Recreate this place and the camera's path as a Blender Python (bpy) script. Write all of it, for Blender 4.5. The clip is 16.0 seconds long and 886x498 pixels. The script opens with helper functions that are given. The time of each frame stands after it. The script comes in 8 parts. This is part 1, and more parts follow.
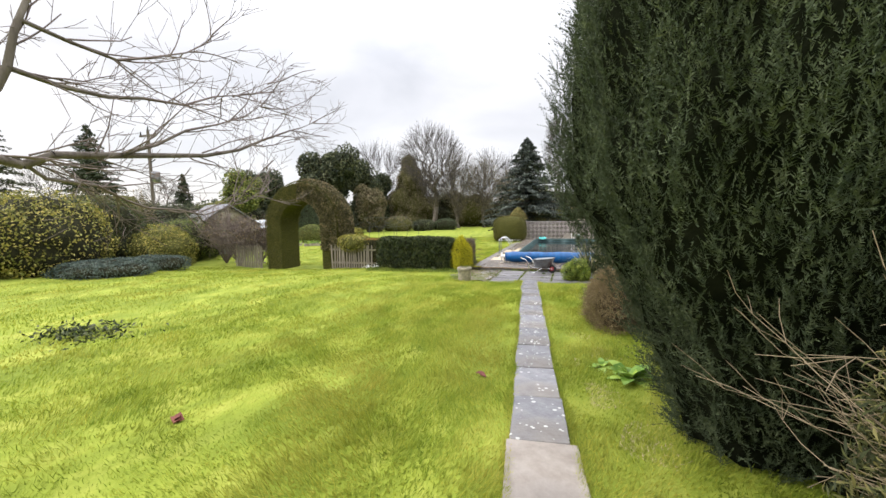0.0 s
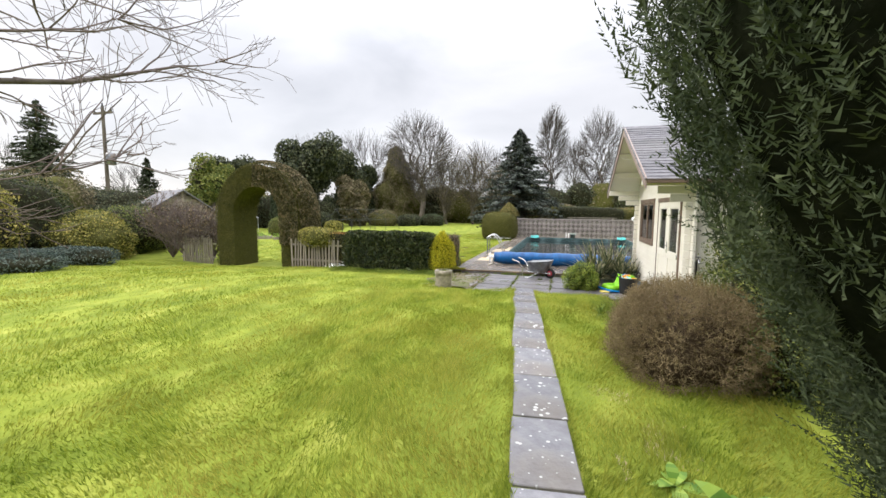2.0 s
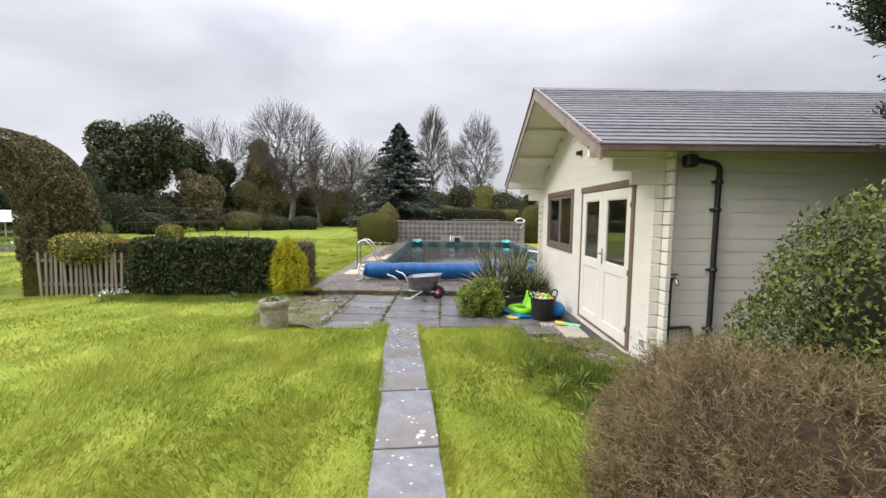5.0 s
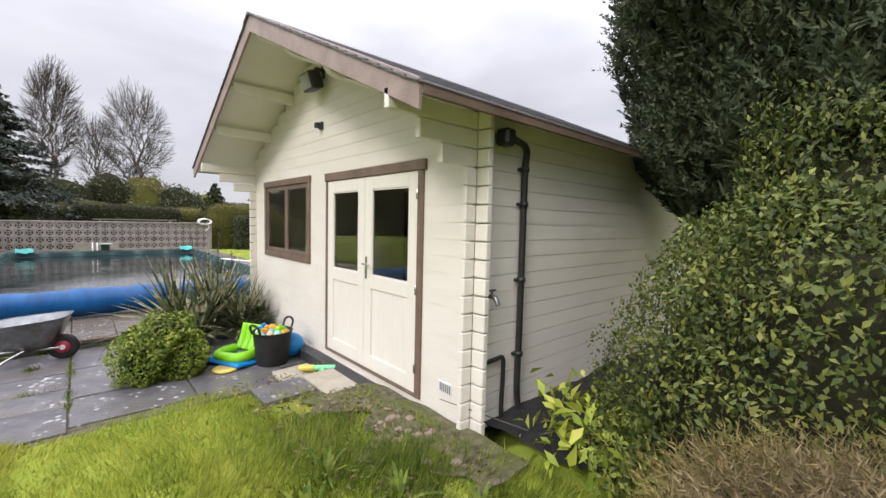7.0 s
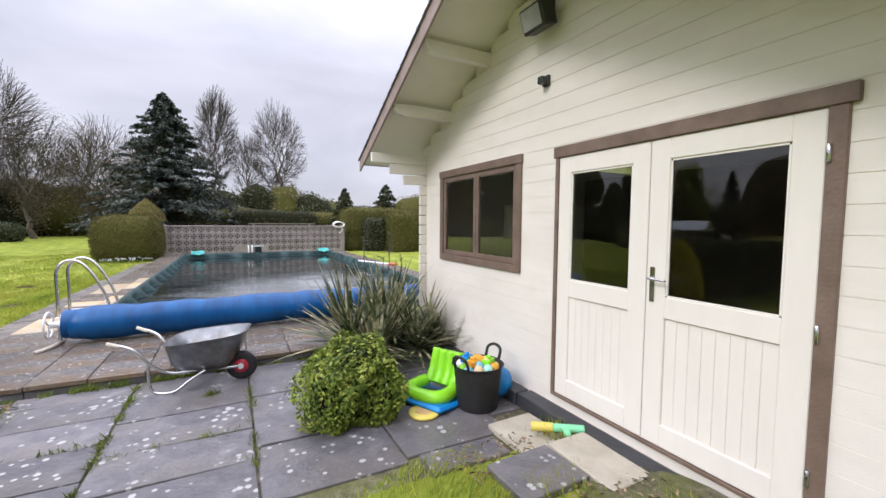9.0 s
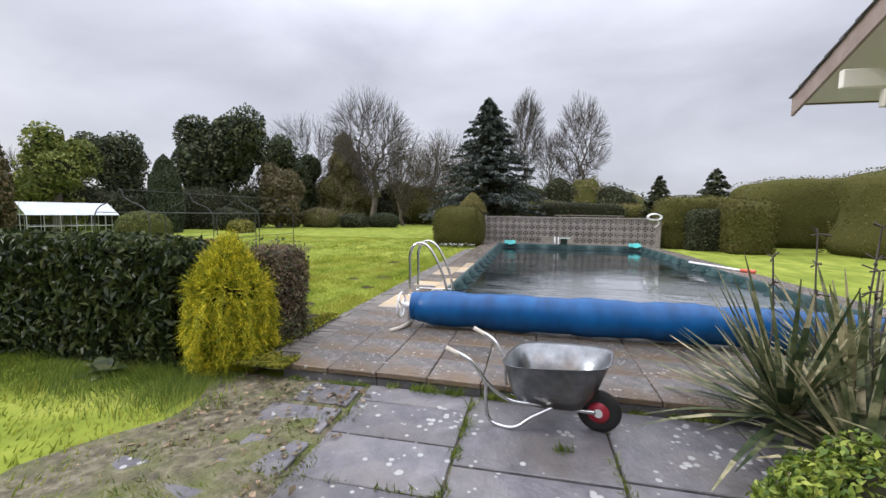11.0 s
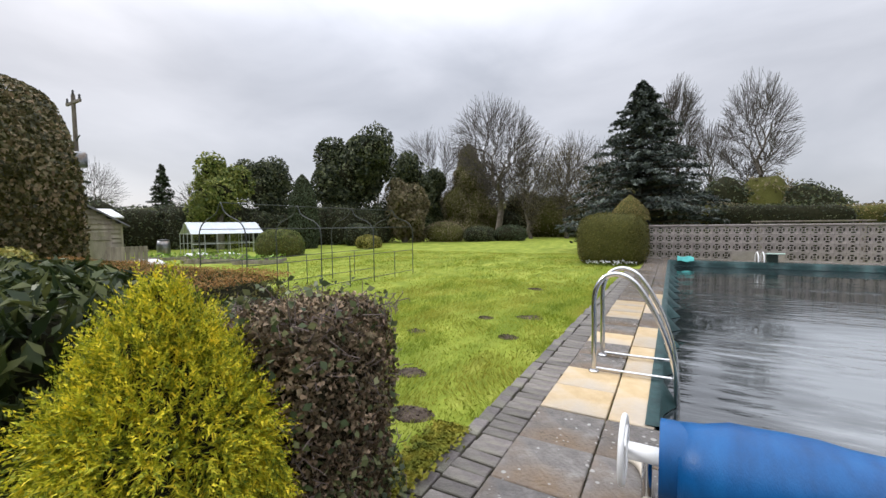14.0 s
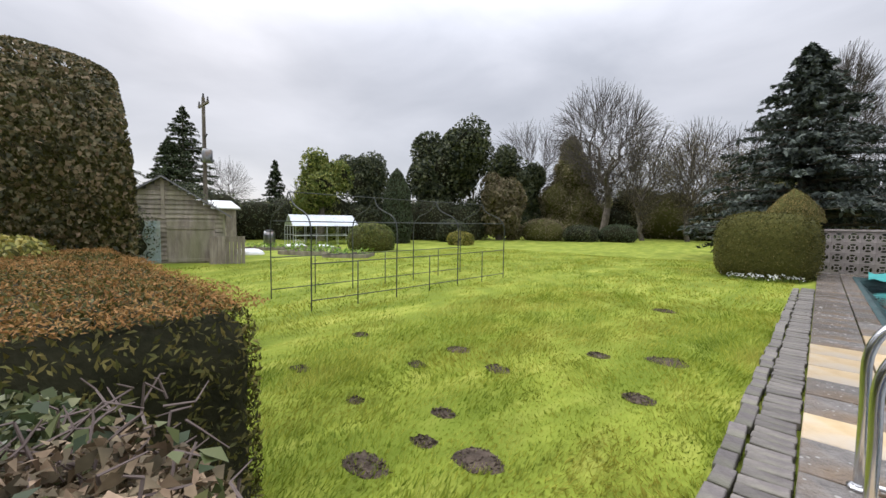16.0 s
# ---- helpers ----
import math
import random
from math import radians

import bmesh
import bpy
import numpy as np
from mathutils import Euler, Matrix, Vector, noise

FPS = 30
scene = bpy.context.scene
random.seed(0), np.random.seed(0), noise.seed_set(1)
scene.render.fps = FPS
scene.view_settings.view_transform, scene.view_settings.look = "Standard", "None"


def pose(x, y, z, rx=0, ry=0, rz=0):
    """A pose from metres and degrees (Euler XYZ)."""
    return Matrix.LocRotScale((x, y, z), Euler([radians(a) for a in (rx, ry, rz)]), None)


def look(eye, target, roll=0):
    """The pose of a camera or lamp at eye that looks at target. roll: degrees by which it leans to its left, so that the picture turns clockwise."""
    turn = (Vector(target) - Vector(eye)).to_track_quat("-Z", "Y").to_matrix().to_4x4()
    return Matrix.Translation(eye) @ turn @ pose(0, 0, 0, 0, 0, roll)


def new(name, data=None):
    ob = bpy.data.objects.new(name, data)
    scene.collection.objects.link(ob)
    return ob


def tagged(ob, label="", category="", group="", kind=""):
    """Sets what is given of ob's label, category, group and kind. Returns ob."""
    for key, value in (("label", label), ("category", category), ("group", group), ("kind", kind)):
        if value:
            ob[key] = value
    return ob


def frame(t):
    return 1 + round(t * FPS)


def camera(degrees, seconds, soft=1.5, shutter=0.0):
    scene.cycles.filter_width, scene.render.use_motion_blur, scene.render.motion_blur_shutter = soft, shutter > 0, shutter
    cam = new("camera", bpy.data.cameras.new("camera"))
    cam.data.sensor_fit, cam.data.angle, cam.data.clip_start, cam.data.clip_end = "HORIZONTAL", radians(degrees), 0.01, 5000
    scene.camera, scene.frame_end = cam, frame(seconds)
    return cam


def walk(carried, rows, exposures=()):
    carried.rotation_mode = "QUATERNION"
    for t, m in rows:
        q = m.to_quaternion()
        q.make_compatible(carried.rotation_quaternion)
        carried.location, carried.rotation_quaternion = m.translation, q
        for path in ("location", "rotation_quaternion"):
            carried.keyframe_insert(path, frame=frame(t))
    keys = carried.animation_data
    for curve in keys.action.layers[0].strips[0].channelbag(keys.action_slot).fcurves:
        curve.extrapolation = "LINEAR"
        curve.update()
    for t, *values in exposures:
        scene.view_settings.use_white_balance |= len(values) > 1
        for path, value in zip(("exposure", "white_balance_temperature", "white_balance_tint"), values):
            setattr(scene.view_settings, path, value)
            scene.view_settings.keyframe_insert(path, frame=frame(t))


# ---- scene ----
cam = camera(95.1, 16.0)
METRES, EYE, TILT, LEAN, TURN = 16.0, 2.0, 0.0, 0.0, 17.8
ROWS = [
    (0.0, 0.0, 0.0, 0.0, -0.08, -5.05, 0.93),
    (0.5, 0.0068, 0.0382, -0.002, 0.26, -4.84, 0.68),
    (1.0, 0.0122, 0.0747, -0.005, -0.1, -4.98, 0.27),
    (1.5, 0.0174, 0.1132, -0.0089, -0.8, -5.24, -0.27),
    (2.0, 0.0225, 0.1497, -0.0107, -1.5, -5.54, -0.48),
    (2.5, 0.0301, 0.1863, -0.0121, -1.99, -5.58, -0.41),
    (3.0, 0.0356, 0.223, -0.0136, -2.28, -5.46, -0.16),
    (5.5, 0.0853, 0.3836, -0.0221, -27.37, -4.76, -1.13),
    (6.0, 0.0965, 0.4146, -0.0238, -39.1, -4.52, -1.66),
    (6.5, 0.1053, 0.444, -0.0241, -50.29, -4.21, -1.67),
    (7.0, 0.119, 0.472, -0.0252, -59.73, -3.82, -1.37),
    (7.5, 0.1286, 0.5006, -0.028, -66.06, -3.71, -0.85),
    (8.0, 0.1363, 0.5282, -0.0291, -64.95, -4.05, -0.15),
    (8.5, 0.1399, 0.5579, -0.0298, -56.44, -3.9, -0.04),
    (9.0, 0.1416, 0.5853, -0.0305, -45.22, -3.88, -0.34),
    (9.5, 0.1463, 0.6099, -0.0316, -34.28, -4.12, -0.74),
    (10.0, 0.1481, 0.6362, -0.0342, -23.52, -4.49, -0.93),
    (12.5, 0.139, 0.7827, -0.0407, 8.9, -5.14, 0.33),
    (13.0, 0.1335, 0.8136, -0.039, 9.89, -4.29, 0.62),
    (13.5, 0.1253, 0.8453, -0.041, 10.57, -3.71, 0.78),
    (14.0, 0.1179, 0.8756, -0.0427, 11.72, -3.26, 0.63),
    (14.5, 0.1095, 0.9038, -0.046, 13.85, -3.16, 0.26),
    (15.0, 0.1065, 0.9318, -0.0448, 17.19, -3.26, -0.11),
    (15.5, 0.1033, 0.9533, -0.0435, 21.3, -3.44, -0.51),
    (16.0, 0.0974, 0.9723, -0.0429, 25.23, -3.74, -0.74),
]
walk(cam, [(t, pose(0, 0, EYE, TILT, LEAN, TURN) @ pose(METRES * x, METRES * y, METRES * z, 90 + pitch, roll, yaw)) for t, x, y, z, yaw, pitch, roll in ROWS], exposures=((0.0, 0.56, 6500, 10), (2.0, 0.5, 6450, 10), (3.0, 0.4, 6400, 11), (5.5, 0.25, 6350, 12), (7.5, 0.3, 6350, 15), (8.5, 0.3, 6200, 16), (9.0, 0.22, 6080, 17), (10.0, 0.12, 6080, 16), (12.5, 0.03, 6200, 10), (16.0, 0.03, 6200, 11)))

# ---- world and sun: an overcast spring day ----
world = bpy.data.worlds.new("overcast_sky")
scene.world = world
world.use_nodes = True
wn, wl = world.node_tree.nodes, world.node_tree.links
sky = wn.new("ShaderNodeTexSky")
sky.sky_type, sky.sun_disc = "NISHITA", False
sky.sun_elevation, sky.sun_rotation = radians(33), radians(-73)
bg_sky, bg_cloud, both = wn["Background"], wn.new("ShaderNodeBackground"), wn.new("ShaderNodeMixShader")
bg_sky.inputs["Strength"].default_value = 0.12
wl.new(sky.outputs[0], bg_sky.inputs["Color"])
coord, flat = wn.new("ShaderNodeTexCoord"), wn.new("ShaderNodeMapping")
flat.inputs["Scale"].default_value = (1.0, 1.0, 2.6)
wl.new(coord.outputs["Generated"], flat.inputs["Vector"])
cloud_noise, cloud_ramp = wn.new("ShaderNodeTexNoise"), wn.new("ShaderNodeValToRGB")
cloud_noise.inputs["Scale"].default_value, cloud_noise.inputs["Detail"].default_value = 2.1, 7
cloud_noise.inputs["Roughness"].default_value, cloud_noise.inputs["Distortion"].default_value = 0.5, 0.3
wl.new(flat.outputs[0], cloud_noise.inputs["Vector"])
el = cloud_ramp.color_ramp.elements
el[0].position, el[0].color = 0.34, (0.66, 0.665, 0.705, 1)
el[1].position, el[1].color = 0.66, (0.93, 0.92, 0.955, 1)
wl.new(cloud_noise.outputs[0], cloud_ramp.inputs[0])
wl.new(cloud_ramp.outputs[0], bg_cloud.inputs["Color"])
# an overcast sky is about three times as bright overhead as at the horizon
split, rise = wn.new("ShaderNodeSeparateXYZ"), wn.new("ShaderNodeMapRange")
wl.new(coord.outputs["Generated"], split.inputs[0])
rise.interpolation_type = "SMOOTHSTEP"
rise.inputs["From Min"].default_value, rise.inputs["From Max"].default_value = 0.25, 1.0
rise.inputs["To Min"].default_value, rise.inputs["To Max"].default_value = 0.8, 3.8
wl.new(split.outputs[2], rise.inputs[0])
wl.new(rise.outputs[0], bg_cloud.inputs["Strength"])
both.inputs[0].default_value = 0.9
wl.new(bg_sky.outputs[0], both.inputs[1])
wl.new(bg_cloud.outputs[0], both.inputs[2])
wl.new(both.outputs[0], wn["World Output"].inputs["Surface"])
sun = new("sun", bpy.data.lights.new("sun", "SUN"))
sun.data.energy, sun.data.angle, sun.data.color = 1.5, radians(16), (1.0, 0.96, 0.9)
sun.matrix_world = look((-16, -5, 11), (0, 0, 0))

# ---- materials ----


def material(name, colors, scale=6.0, detail=6, rough=0.7, bump=0.15, bump_scale=None, metal=0.0, spec=0.5, island=0.0, obj=0.0,
             stretch=(1, 1, 1), big=None, transmission=0.0, through_light=0.0, coat=0.0):
    """Colours mixed by noise at real size, a second larger stain noise, relief, and variation by piece."""
    m = bpy.data.materials.new(name)
    m.use_nodes = True
    n, l = m.node_tree.nodes, m.node_tree.links
    p = n["Principled BSDF"]
    p.inputs["Roughness"].default_value, p.inputs["Metallic"].default_value = rough, metal
    p.inputs["Specular IOR Level"].default_value, p.inputs["Coat Weight"].default_value = spec, coat
    p.inputs["Transmission Weight"].default_value = transmission
    tc, mp = n.new("ShaderNodeTexCoord"), n.new("ShaderNodeMapping")
    mp.inputs["Scale"].default_value = stretch
    l.new(tc.outputs["Object"], mp.inputs["Vector"])
    no, ra = n.new("ShaderNodeTexNoise"), n.new("ShaderNodeValToRGB")
    no.inputs["Scale"].default_value, no.inputs["Detail"].default_value, no.inputs["Roughness"].default_value = scale, detail, 0.62
    l.new(mp.outputs[0], no.inputs["Vector"])
    if island:
        # each leaf or blade also picks its own shade of the ramp
        gi, sc = n.new("ShaderNodeNewGeometry"), n.new("ShaderNodeMath")
        sc.operation = "MULTIPLY_ADD"
        l.new(gi.outputs["Random Per Island"], sc.inputs[0])
        sc.inputs[1].default_value = 0.7 * island
        ofs = n.new("ShaderNodeMath")
        ofs.operation = "SUBTRACT"
        l.new(no.outputs[0], ofs.inputs[0])
        ofs.inputs[1].default_value = 0.35 * island
        l.new(ofs.outputs[0], sc.inputs[2])
        l.new(sc.outputs[0], ra.inputs[0])
    else:
        l.new(no.outputs[0], ra.inputs[0])
    r = ra.color_ramp
    while len(r.elements) < len(colors):
        r.elements.new(0.5)
    for i, c in enumerate(colors):
        r.elements[i].position = 0.3 + 0.4 * i / max(1, len(colors) - 1)
        r.elements[i].color = (*c, 1)
    out = ra.outputs[0]
    if big:
        b_scale, b_color, b_amount = big
        bn, br, mx = n.new("ShaderNodeTexNoise"), n.new("ShaderNodeValToRGB"), n.new("ShaderNodeMix")
        bn.inputs["Scale"].default_value, bn.inputs["Detail"].default_value = b_scale, 4
        l.new(mp.outputs[0], bn.inputs["Vector"])
        br.color_ramp.elements[0].position, br.color_ramp.elements[1].position = 0.45, 0.65
        br.color_ramp.elements[1].color = (b_amount, b_amount, b_amount, 1)
        l.new(bn.outputs[0], br.inputs[0])
        mx.data_type = "RGBA"
        l.new(br.outputs[0], mx.inputs[0])
        l.new(out, mx.inputs[6])
        mx.inputs[7].default_value = (*b_color, 1)
        out = mx.outputs[2]
    if island or obj:
        hv, mr = n.new("ShaderNodeHueSaturation"), n.new("ShaderNodeMapRange")
        src = n.new("ShaderNodeNewGeometry").outputs["Random Per Island"] if island else n.new("ShaderNodeObjectInfo").outputs["Random"]
        amount = island or obj
        mr.inputs["To Min"].default_value, mr.inputs["To Max"].default_value = 1 - (0.6 if island else 1) * amount, 1 + (0.6 if island else 1) * amount
        l.new(src, mr.inputs[0])
        l.new(mr.outputs[0], hv.inputs["Value"])
        l.new(out, hv.inputs["Color"])
        if island:
            hue = n.new("ShaderNodeMapRange")
            hue.inputs["To Min"].default_value, hue.inputs["To Max"].default_value = 0.5 + 0.05 * island, 0.5 - 0.05 * island
            l.new(src, hue.inputs[0])
            l.new(hue.outputs[0], hv.inputs["Hue"])
        out = hv.outputs[0]
    l.new(out, p.inputs["Base Color"])
    if bump:
        bp, n2 = n.new("ShaderNodeBump"), n.new("ShaderNodeTexNoise")
        n2.inputs["Scale"].default_value, n2.inputs["Detail"].default_value = bump_scale or scale * 4, 6
        l.new(mp.outputs[0], n2.inputs["Vector"])
        bp.inputs["Strength"].default_value, bp.inputs["Distance"].default_value = bump, 0.02
        l.new(n2.outputs[0], bp.inputs["Height"])
        l.new(bp.outputs[0], p.inputs["Normal"])
    if through_light:
        ts, ms = n.new("ShaderNodeBsdfTranslucent"), n.new("ShaderNodeMixShader")
        l.new(out, ts.inputs["Color"])
        ms.inputs[0].default_value = through_light
        l.new(p.outputs[0], ms.inputs[1])
        l.new(ts.outputs[0], ms.inputs[2])
        l.new(ms.outputs[0], n["Material Output"].inputs["Surface"])
    return m


def leaf(name, *colors, var=0.45, rough=0.5, scale=1.6, spec=0.25, thin=0.2):
    return material(name, colors, scale=scale, detail=4, rough=rough, bump=0, island=var, spec=spec, through_light=thin)


def spotted(m, size, low, high, color, rough=0.9):
    """Adds lichen spots of an irregular round shape to a stone material."""
    n, l = m.node_tree.nodes, m.node_tree.links
    p = n["Principled BSDF"]
    src = p.inputs["Base Color"].links[0].from_socket
    tc, vo, no, ad, ra, mx = (n.new("ShaderNode" + k) for k in ("TexCoord", "TexVoronoi", "TexNoise", "Math", "ValToRGB", "Mix"))
    geo = n.new("ShaderNodeNewGeometry")
    vo.inputs["Scale"].default_value = size
    no.inputs["Scale"].default_value, no.inputs["Detail"].default_value = size * 0.32, 6
    l.new(geo.outputs["Position"], vo.inputs["Vector"])
    l.new(geo.outputs["Position"], no.inputs["Vector"])
    ad.operation = "ADD"
    l.new(vo.outputs["Distance"], ad.inputs[0])
    l.new(no.outputs[0], ad.inputs[1])
    e = ra.color_ramp.elements
    e[0].position, e[0].color, e[1].position, e[1].color = low, (1, 1, 1, 1), high, (0, 0, 0, 1)
    l.new(ad.outputs[0], ra.inputs[0])
    mx.data_type = "RGBA"
    l.new(ra.outputs[0], mx.inputs[0])
    l.new(src, mx.inputs[6])
    mx.inputs[7].default_value = (*color, 1)
    l.new(mx.outputs[2], p.inputs["Base Color"])
    rr = n.new("ShaderNodeMapRange")
    rr.inputs["To Min"].default_value, rr.inputs["To Max"].default_value = p.inputs["Roughness"].default_value, rough
    l.new(ra.outputs[0], rr.inputs[0])
    l.new(rr.outputs[0], p.inputs["Roughness"])
    return m


LAWN = material("lawn_turf", [(0.135, 0.175, 0.02), (0.225, 0.27, 0.034), (0.34, 0.355, 0.07)], scale=2.2, detail=9, rough=0.9, bump=0.5, bump_scale=26,
                big=(0.9, (0.12, 0.165, 0.016), 0.7), spec=0.15, stretch=(1.3, 0.6, 1))
BLADE = material("grass_blade", [(0.14, 0.2, 0.019), (0.25, 0.31, 0.036), (0.38, 0.39, 0.07)], scale=1.4, big=(0.8, (0.36, 0.33, 0.06), 0.6), stretch=(1.3, 0.6, 1), rough=0.6, bump=0, island=0.25, spec=0.12, through_light=0.4)
# long grass green, lowered further to hold the hedge foot's shade
BLADE_DARK = material("long_grass_blade", [(0.075, 0.12, 0.014), (0.135, 0.19, 0.026), (0.23, 0.27, 0.05)], scale=1.5, rough=0.6, bump=0, island=0.35, spec=0.3, through_light=0.3)
SOIL = material("soil", [(0.035, 0.028, 0.02), (0.08, 0.06, 0.045), (0.13, 0.1, 0.075)], scale=9, rough=0.95, bump=1.0, spec=0.2)
SLAB = spotted(material("wet_slate_slab", [(0.075, 0.072, 0.08), (0.125, 0.12, 0.13), (0.18, 0.17, 0.175)], scale=5, rough=0.33, bump=0.35, bump_scale=30, obj=0.22,
                        big=(1.6, (0.13, 0.115, 0.095), 0.5)), 13, 0.63, 0.69, (0.38, 0.38, 0.365))
PATH = spotted(material("path_slab", [(0.13, 0.13, 0.142), (0.2, 0.2, 0.215), (0.27, 0.265, 0.27)], scale=5, rough=0.24, bump=0.35, bump_scale=30, obj=0.2,
                        big=(1.1, (0.17, 0.14, 0.10), 0.55)), 14, 0.60, 0.65, (0.46, 0.46, 0.44))
DECK = spotted(material("deck_slab", [(0.085, 0.077, 0.07), (0.135, 0.122, 0.11), (0.2, 0.185, 0.168)], scale=9, detail=9, rough=0.24, bump=0.6, bump_scale=45, obj=0.25,
                        big=(1.6, (0.15, 0.095, 0.045), 0.75)), 18, 0.56, 0.64, (0.3, 0.29, 0.265))
TAN = material("sandstone_slab", [(0.36, 0.25, 0.12), (0.47, 0.35, 0.19), (0.52, 0.43, 0.3)], scale=4, rough=0.5, bump=0.3, bump_scale=30, obj=0.25, big=(1.3, (0.33, 0.3, 0.26), 0.7))
BRICKP = material("brick_paver", [(0.09, 0.078, 0.072), (0.14, 0.122, 0.113), (0.2, 0.175, 0.16)], scale=9, rough=0.6, bump=0.5, obj=0.3, big=(2.0, (0.12, 0.13, 0.06), 0.5))
MOSS = material("moss", [(0.09, 0.11, 0.02), (0.2, 0.2, 0.03), (0.32, 0.27, 0.04)], scale=12, rough=0.95, bump=0.8, spec=0.1)
CREAM = material("cream_painted_board", [(0.73, 0.69, 0.60), (0.78, 0.74, 0.655), (0.80, 0.765, 0.68)], scale=2.2, rough=0.5, bump=0.12, bump_scale=60, stretch=(1, 1, 3),
                 big=(0.7, (0.71, 0.67, 0.58), 0.6))
CREAM_DOOR = material("cream_painted_door", [(0.76, 0.72, 0.635), (0.80, 0.765, 0.68)], scale=3, rough=0.42, bump=0.08, bump_scale=50, stretch=(3, 3, 0.6))
BROWN = material("brown_painted_trim", [(0.13, 0.088, 0.062), (0.17, 0.118, 0.086), (0.21, 0.15, 0.115)], scale=5, rough=0.5, bump=0.25, bump_scale=50, stretch=(1, 1, 1))
FASCIA = material("faded_brown_fascia", [(0.23, 0.17, 0.145), (0.3, 0.23, 0.2), (0.36, 0.285, 0.25)], scale=4, rough=0.5, bump=0.2, bump_scale=40)
SHINGLE = material("slate_grey_shingle", [(0.09, 0.088, 0.098), (0.13, 0.127, 0.14), (0.175, 0.17, 0.18)], scale=7, rough=0.6, bump=0.5, bump_scale=120, obj=0.25, big=(1.0, (0.17, 0.165, 0.16), 0.5))
GLASS = material("window_glass", [(0.9, 0.93, 0.92), (0.95, 0.97, 0.96)], rough=0.01, bump=0, transmission=1.0)
BLACKP = material("black_plastic", [(0.012, 0.012, 0.013), (0.03, 0.03, 0.03)], scale=6, rough=0.38, bump=0.1)
RUBBER = material("black_rubber", [(0.01, 0.01, 0.01), (0.025, 0.024, 0.023)], scale=12, rough=0.7, bump=0.2)
BLUE = material("blue_bubble_cover", [(0.0006, 0.045, 0.15), (0.001, 0.072, 0.225), (0.003, 0.1, 0.29)], scale=2.5, rough=0.4, bump=0.12, bump_scale=70, stretch=(2.5, 1, 1), spec=0.35)
NET = material("teal_net", [(0.005, 0.022, 0.022), (0.011, 0.043, 0.042), (0.024, 0.075, 0.072)], scale=5, rough=0.6, bump=0.4)
TEAL = material("bright_teal_sheet", [(0.02, 0.28, 0.26), (0.05, 0.42, 0.38)], scale=5, rough=0.5, bump=0.2)
POOLWALL = material("pool_lining", [(0.1, 0.2, 0.22), (0.18, 0.3, 0.32)], scale=3, rough=0.5)
STEEL = material("polished_steel", [(0.55, 0.55, 0.55), (0.68, 0.68, 0.68)], scale=6, rough=0.2, metal=1.0, bump=0.03)
GALV = material("galvanised_steel", [(0.13, 0.14, 0.147), (0.21, 0.22, 0.227), (0.31, 0.32, 0.326)], scale=7, rough=0.3, metal=0.85, bump=0.1, big=(2.5, (0.2, 0.13, 0.07), 0.6))
WHITEP = material("white_plastic", [(0.7, 0.7, 0.69), (0.8, 0.8, 0.79)], scale=5, rough=0.4, bump=0.05)
DIRTYW = material("weathered_white_tube", [(0.42, 0.36, 0.28), (0.66, 0.62, 0.54)], scale=6, rough=0.5, bump=0.1)
BLOCK = material("concrete_screen_block", [(0.2, 0.17, 0.16), (0.27, 0.235, 0.222), (0.34, 0.3, 0.285)], scale=5, rough=0.85, bump=0.4, bump_scale=50, obj=0.12, big=(1.0, (0.2, 0.185, 0.15), 0.6))
STONE = material("weathered_stone_planter", [(0.2, 0.175, 0.13), (0.32, 0.28, 0.21), (0.42, 0.38, 0.3)], scale=9, rough=0.85, bump=0.7, big=(5.0, (0.12, 0.115, 0.07), 0.75))
BARK = material("bark", [(0.07, 0.055, 0.042), (0.12, 0.1, 0.08), (0.19, 0.165, 0.135)], scale=7, rough=0.9, bump=0.8, stretch=(1, 1, 0.3))
TWIG = material("grey_twig", [(0.045, 0.037, 0.032), (0.075, 0.063, 0.055), (0.115, 0.1, 0.088)], scale=3, rough=0.85, bump=0)
TWIG_RED = material("near_twig", [(0.10, 0.075, 0.065), (0.17, 0.13, 0.115)], scale=3, rough=0.8, bump=0)
OLDWOOD = material("weathered_grey_wood", [(0.14, 0.115, 0.09), (0.23, 0.195, 0.16), (0.33, 0.29, 0.24)], scale=6, rough=0.85, bump=0.5, stretch=(1, 1, 0.25), obj=0.2, big=(2, (0.22, 0.22, 0.12), 0.6))
IRON = material("green_black_iron", [(0.025, 0.03, 0.028), (0.05, 0.055, 0.05)], scale=8, rough=0.6, bump=0.2)
# dark tone that stands in for the dimness inside the cabin
DARKROOM = material("unlit_room_dark", [(0.05, 0.038, 0.028), (0.08, 0.06, 0.045)], scale=5, rough=0.8, bump=0.2)
SANDSLAB = spotted(material("buff_slab", [(0.34, 0.31, 0.24), (0.43, 0.39, 0.31), (0.5, 0.46, 0.37)], scale=5, rough=0.6, bump=0.3), 9, 0.4, 0.5, (0.3, 0.29, 0.25))

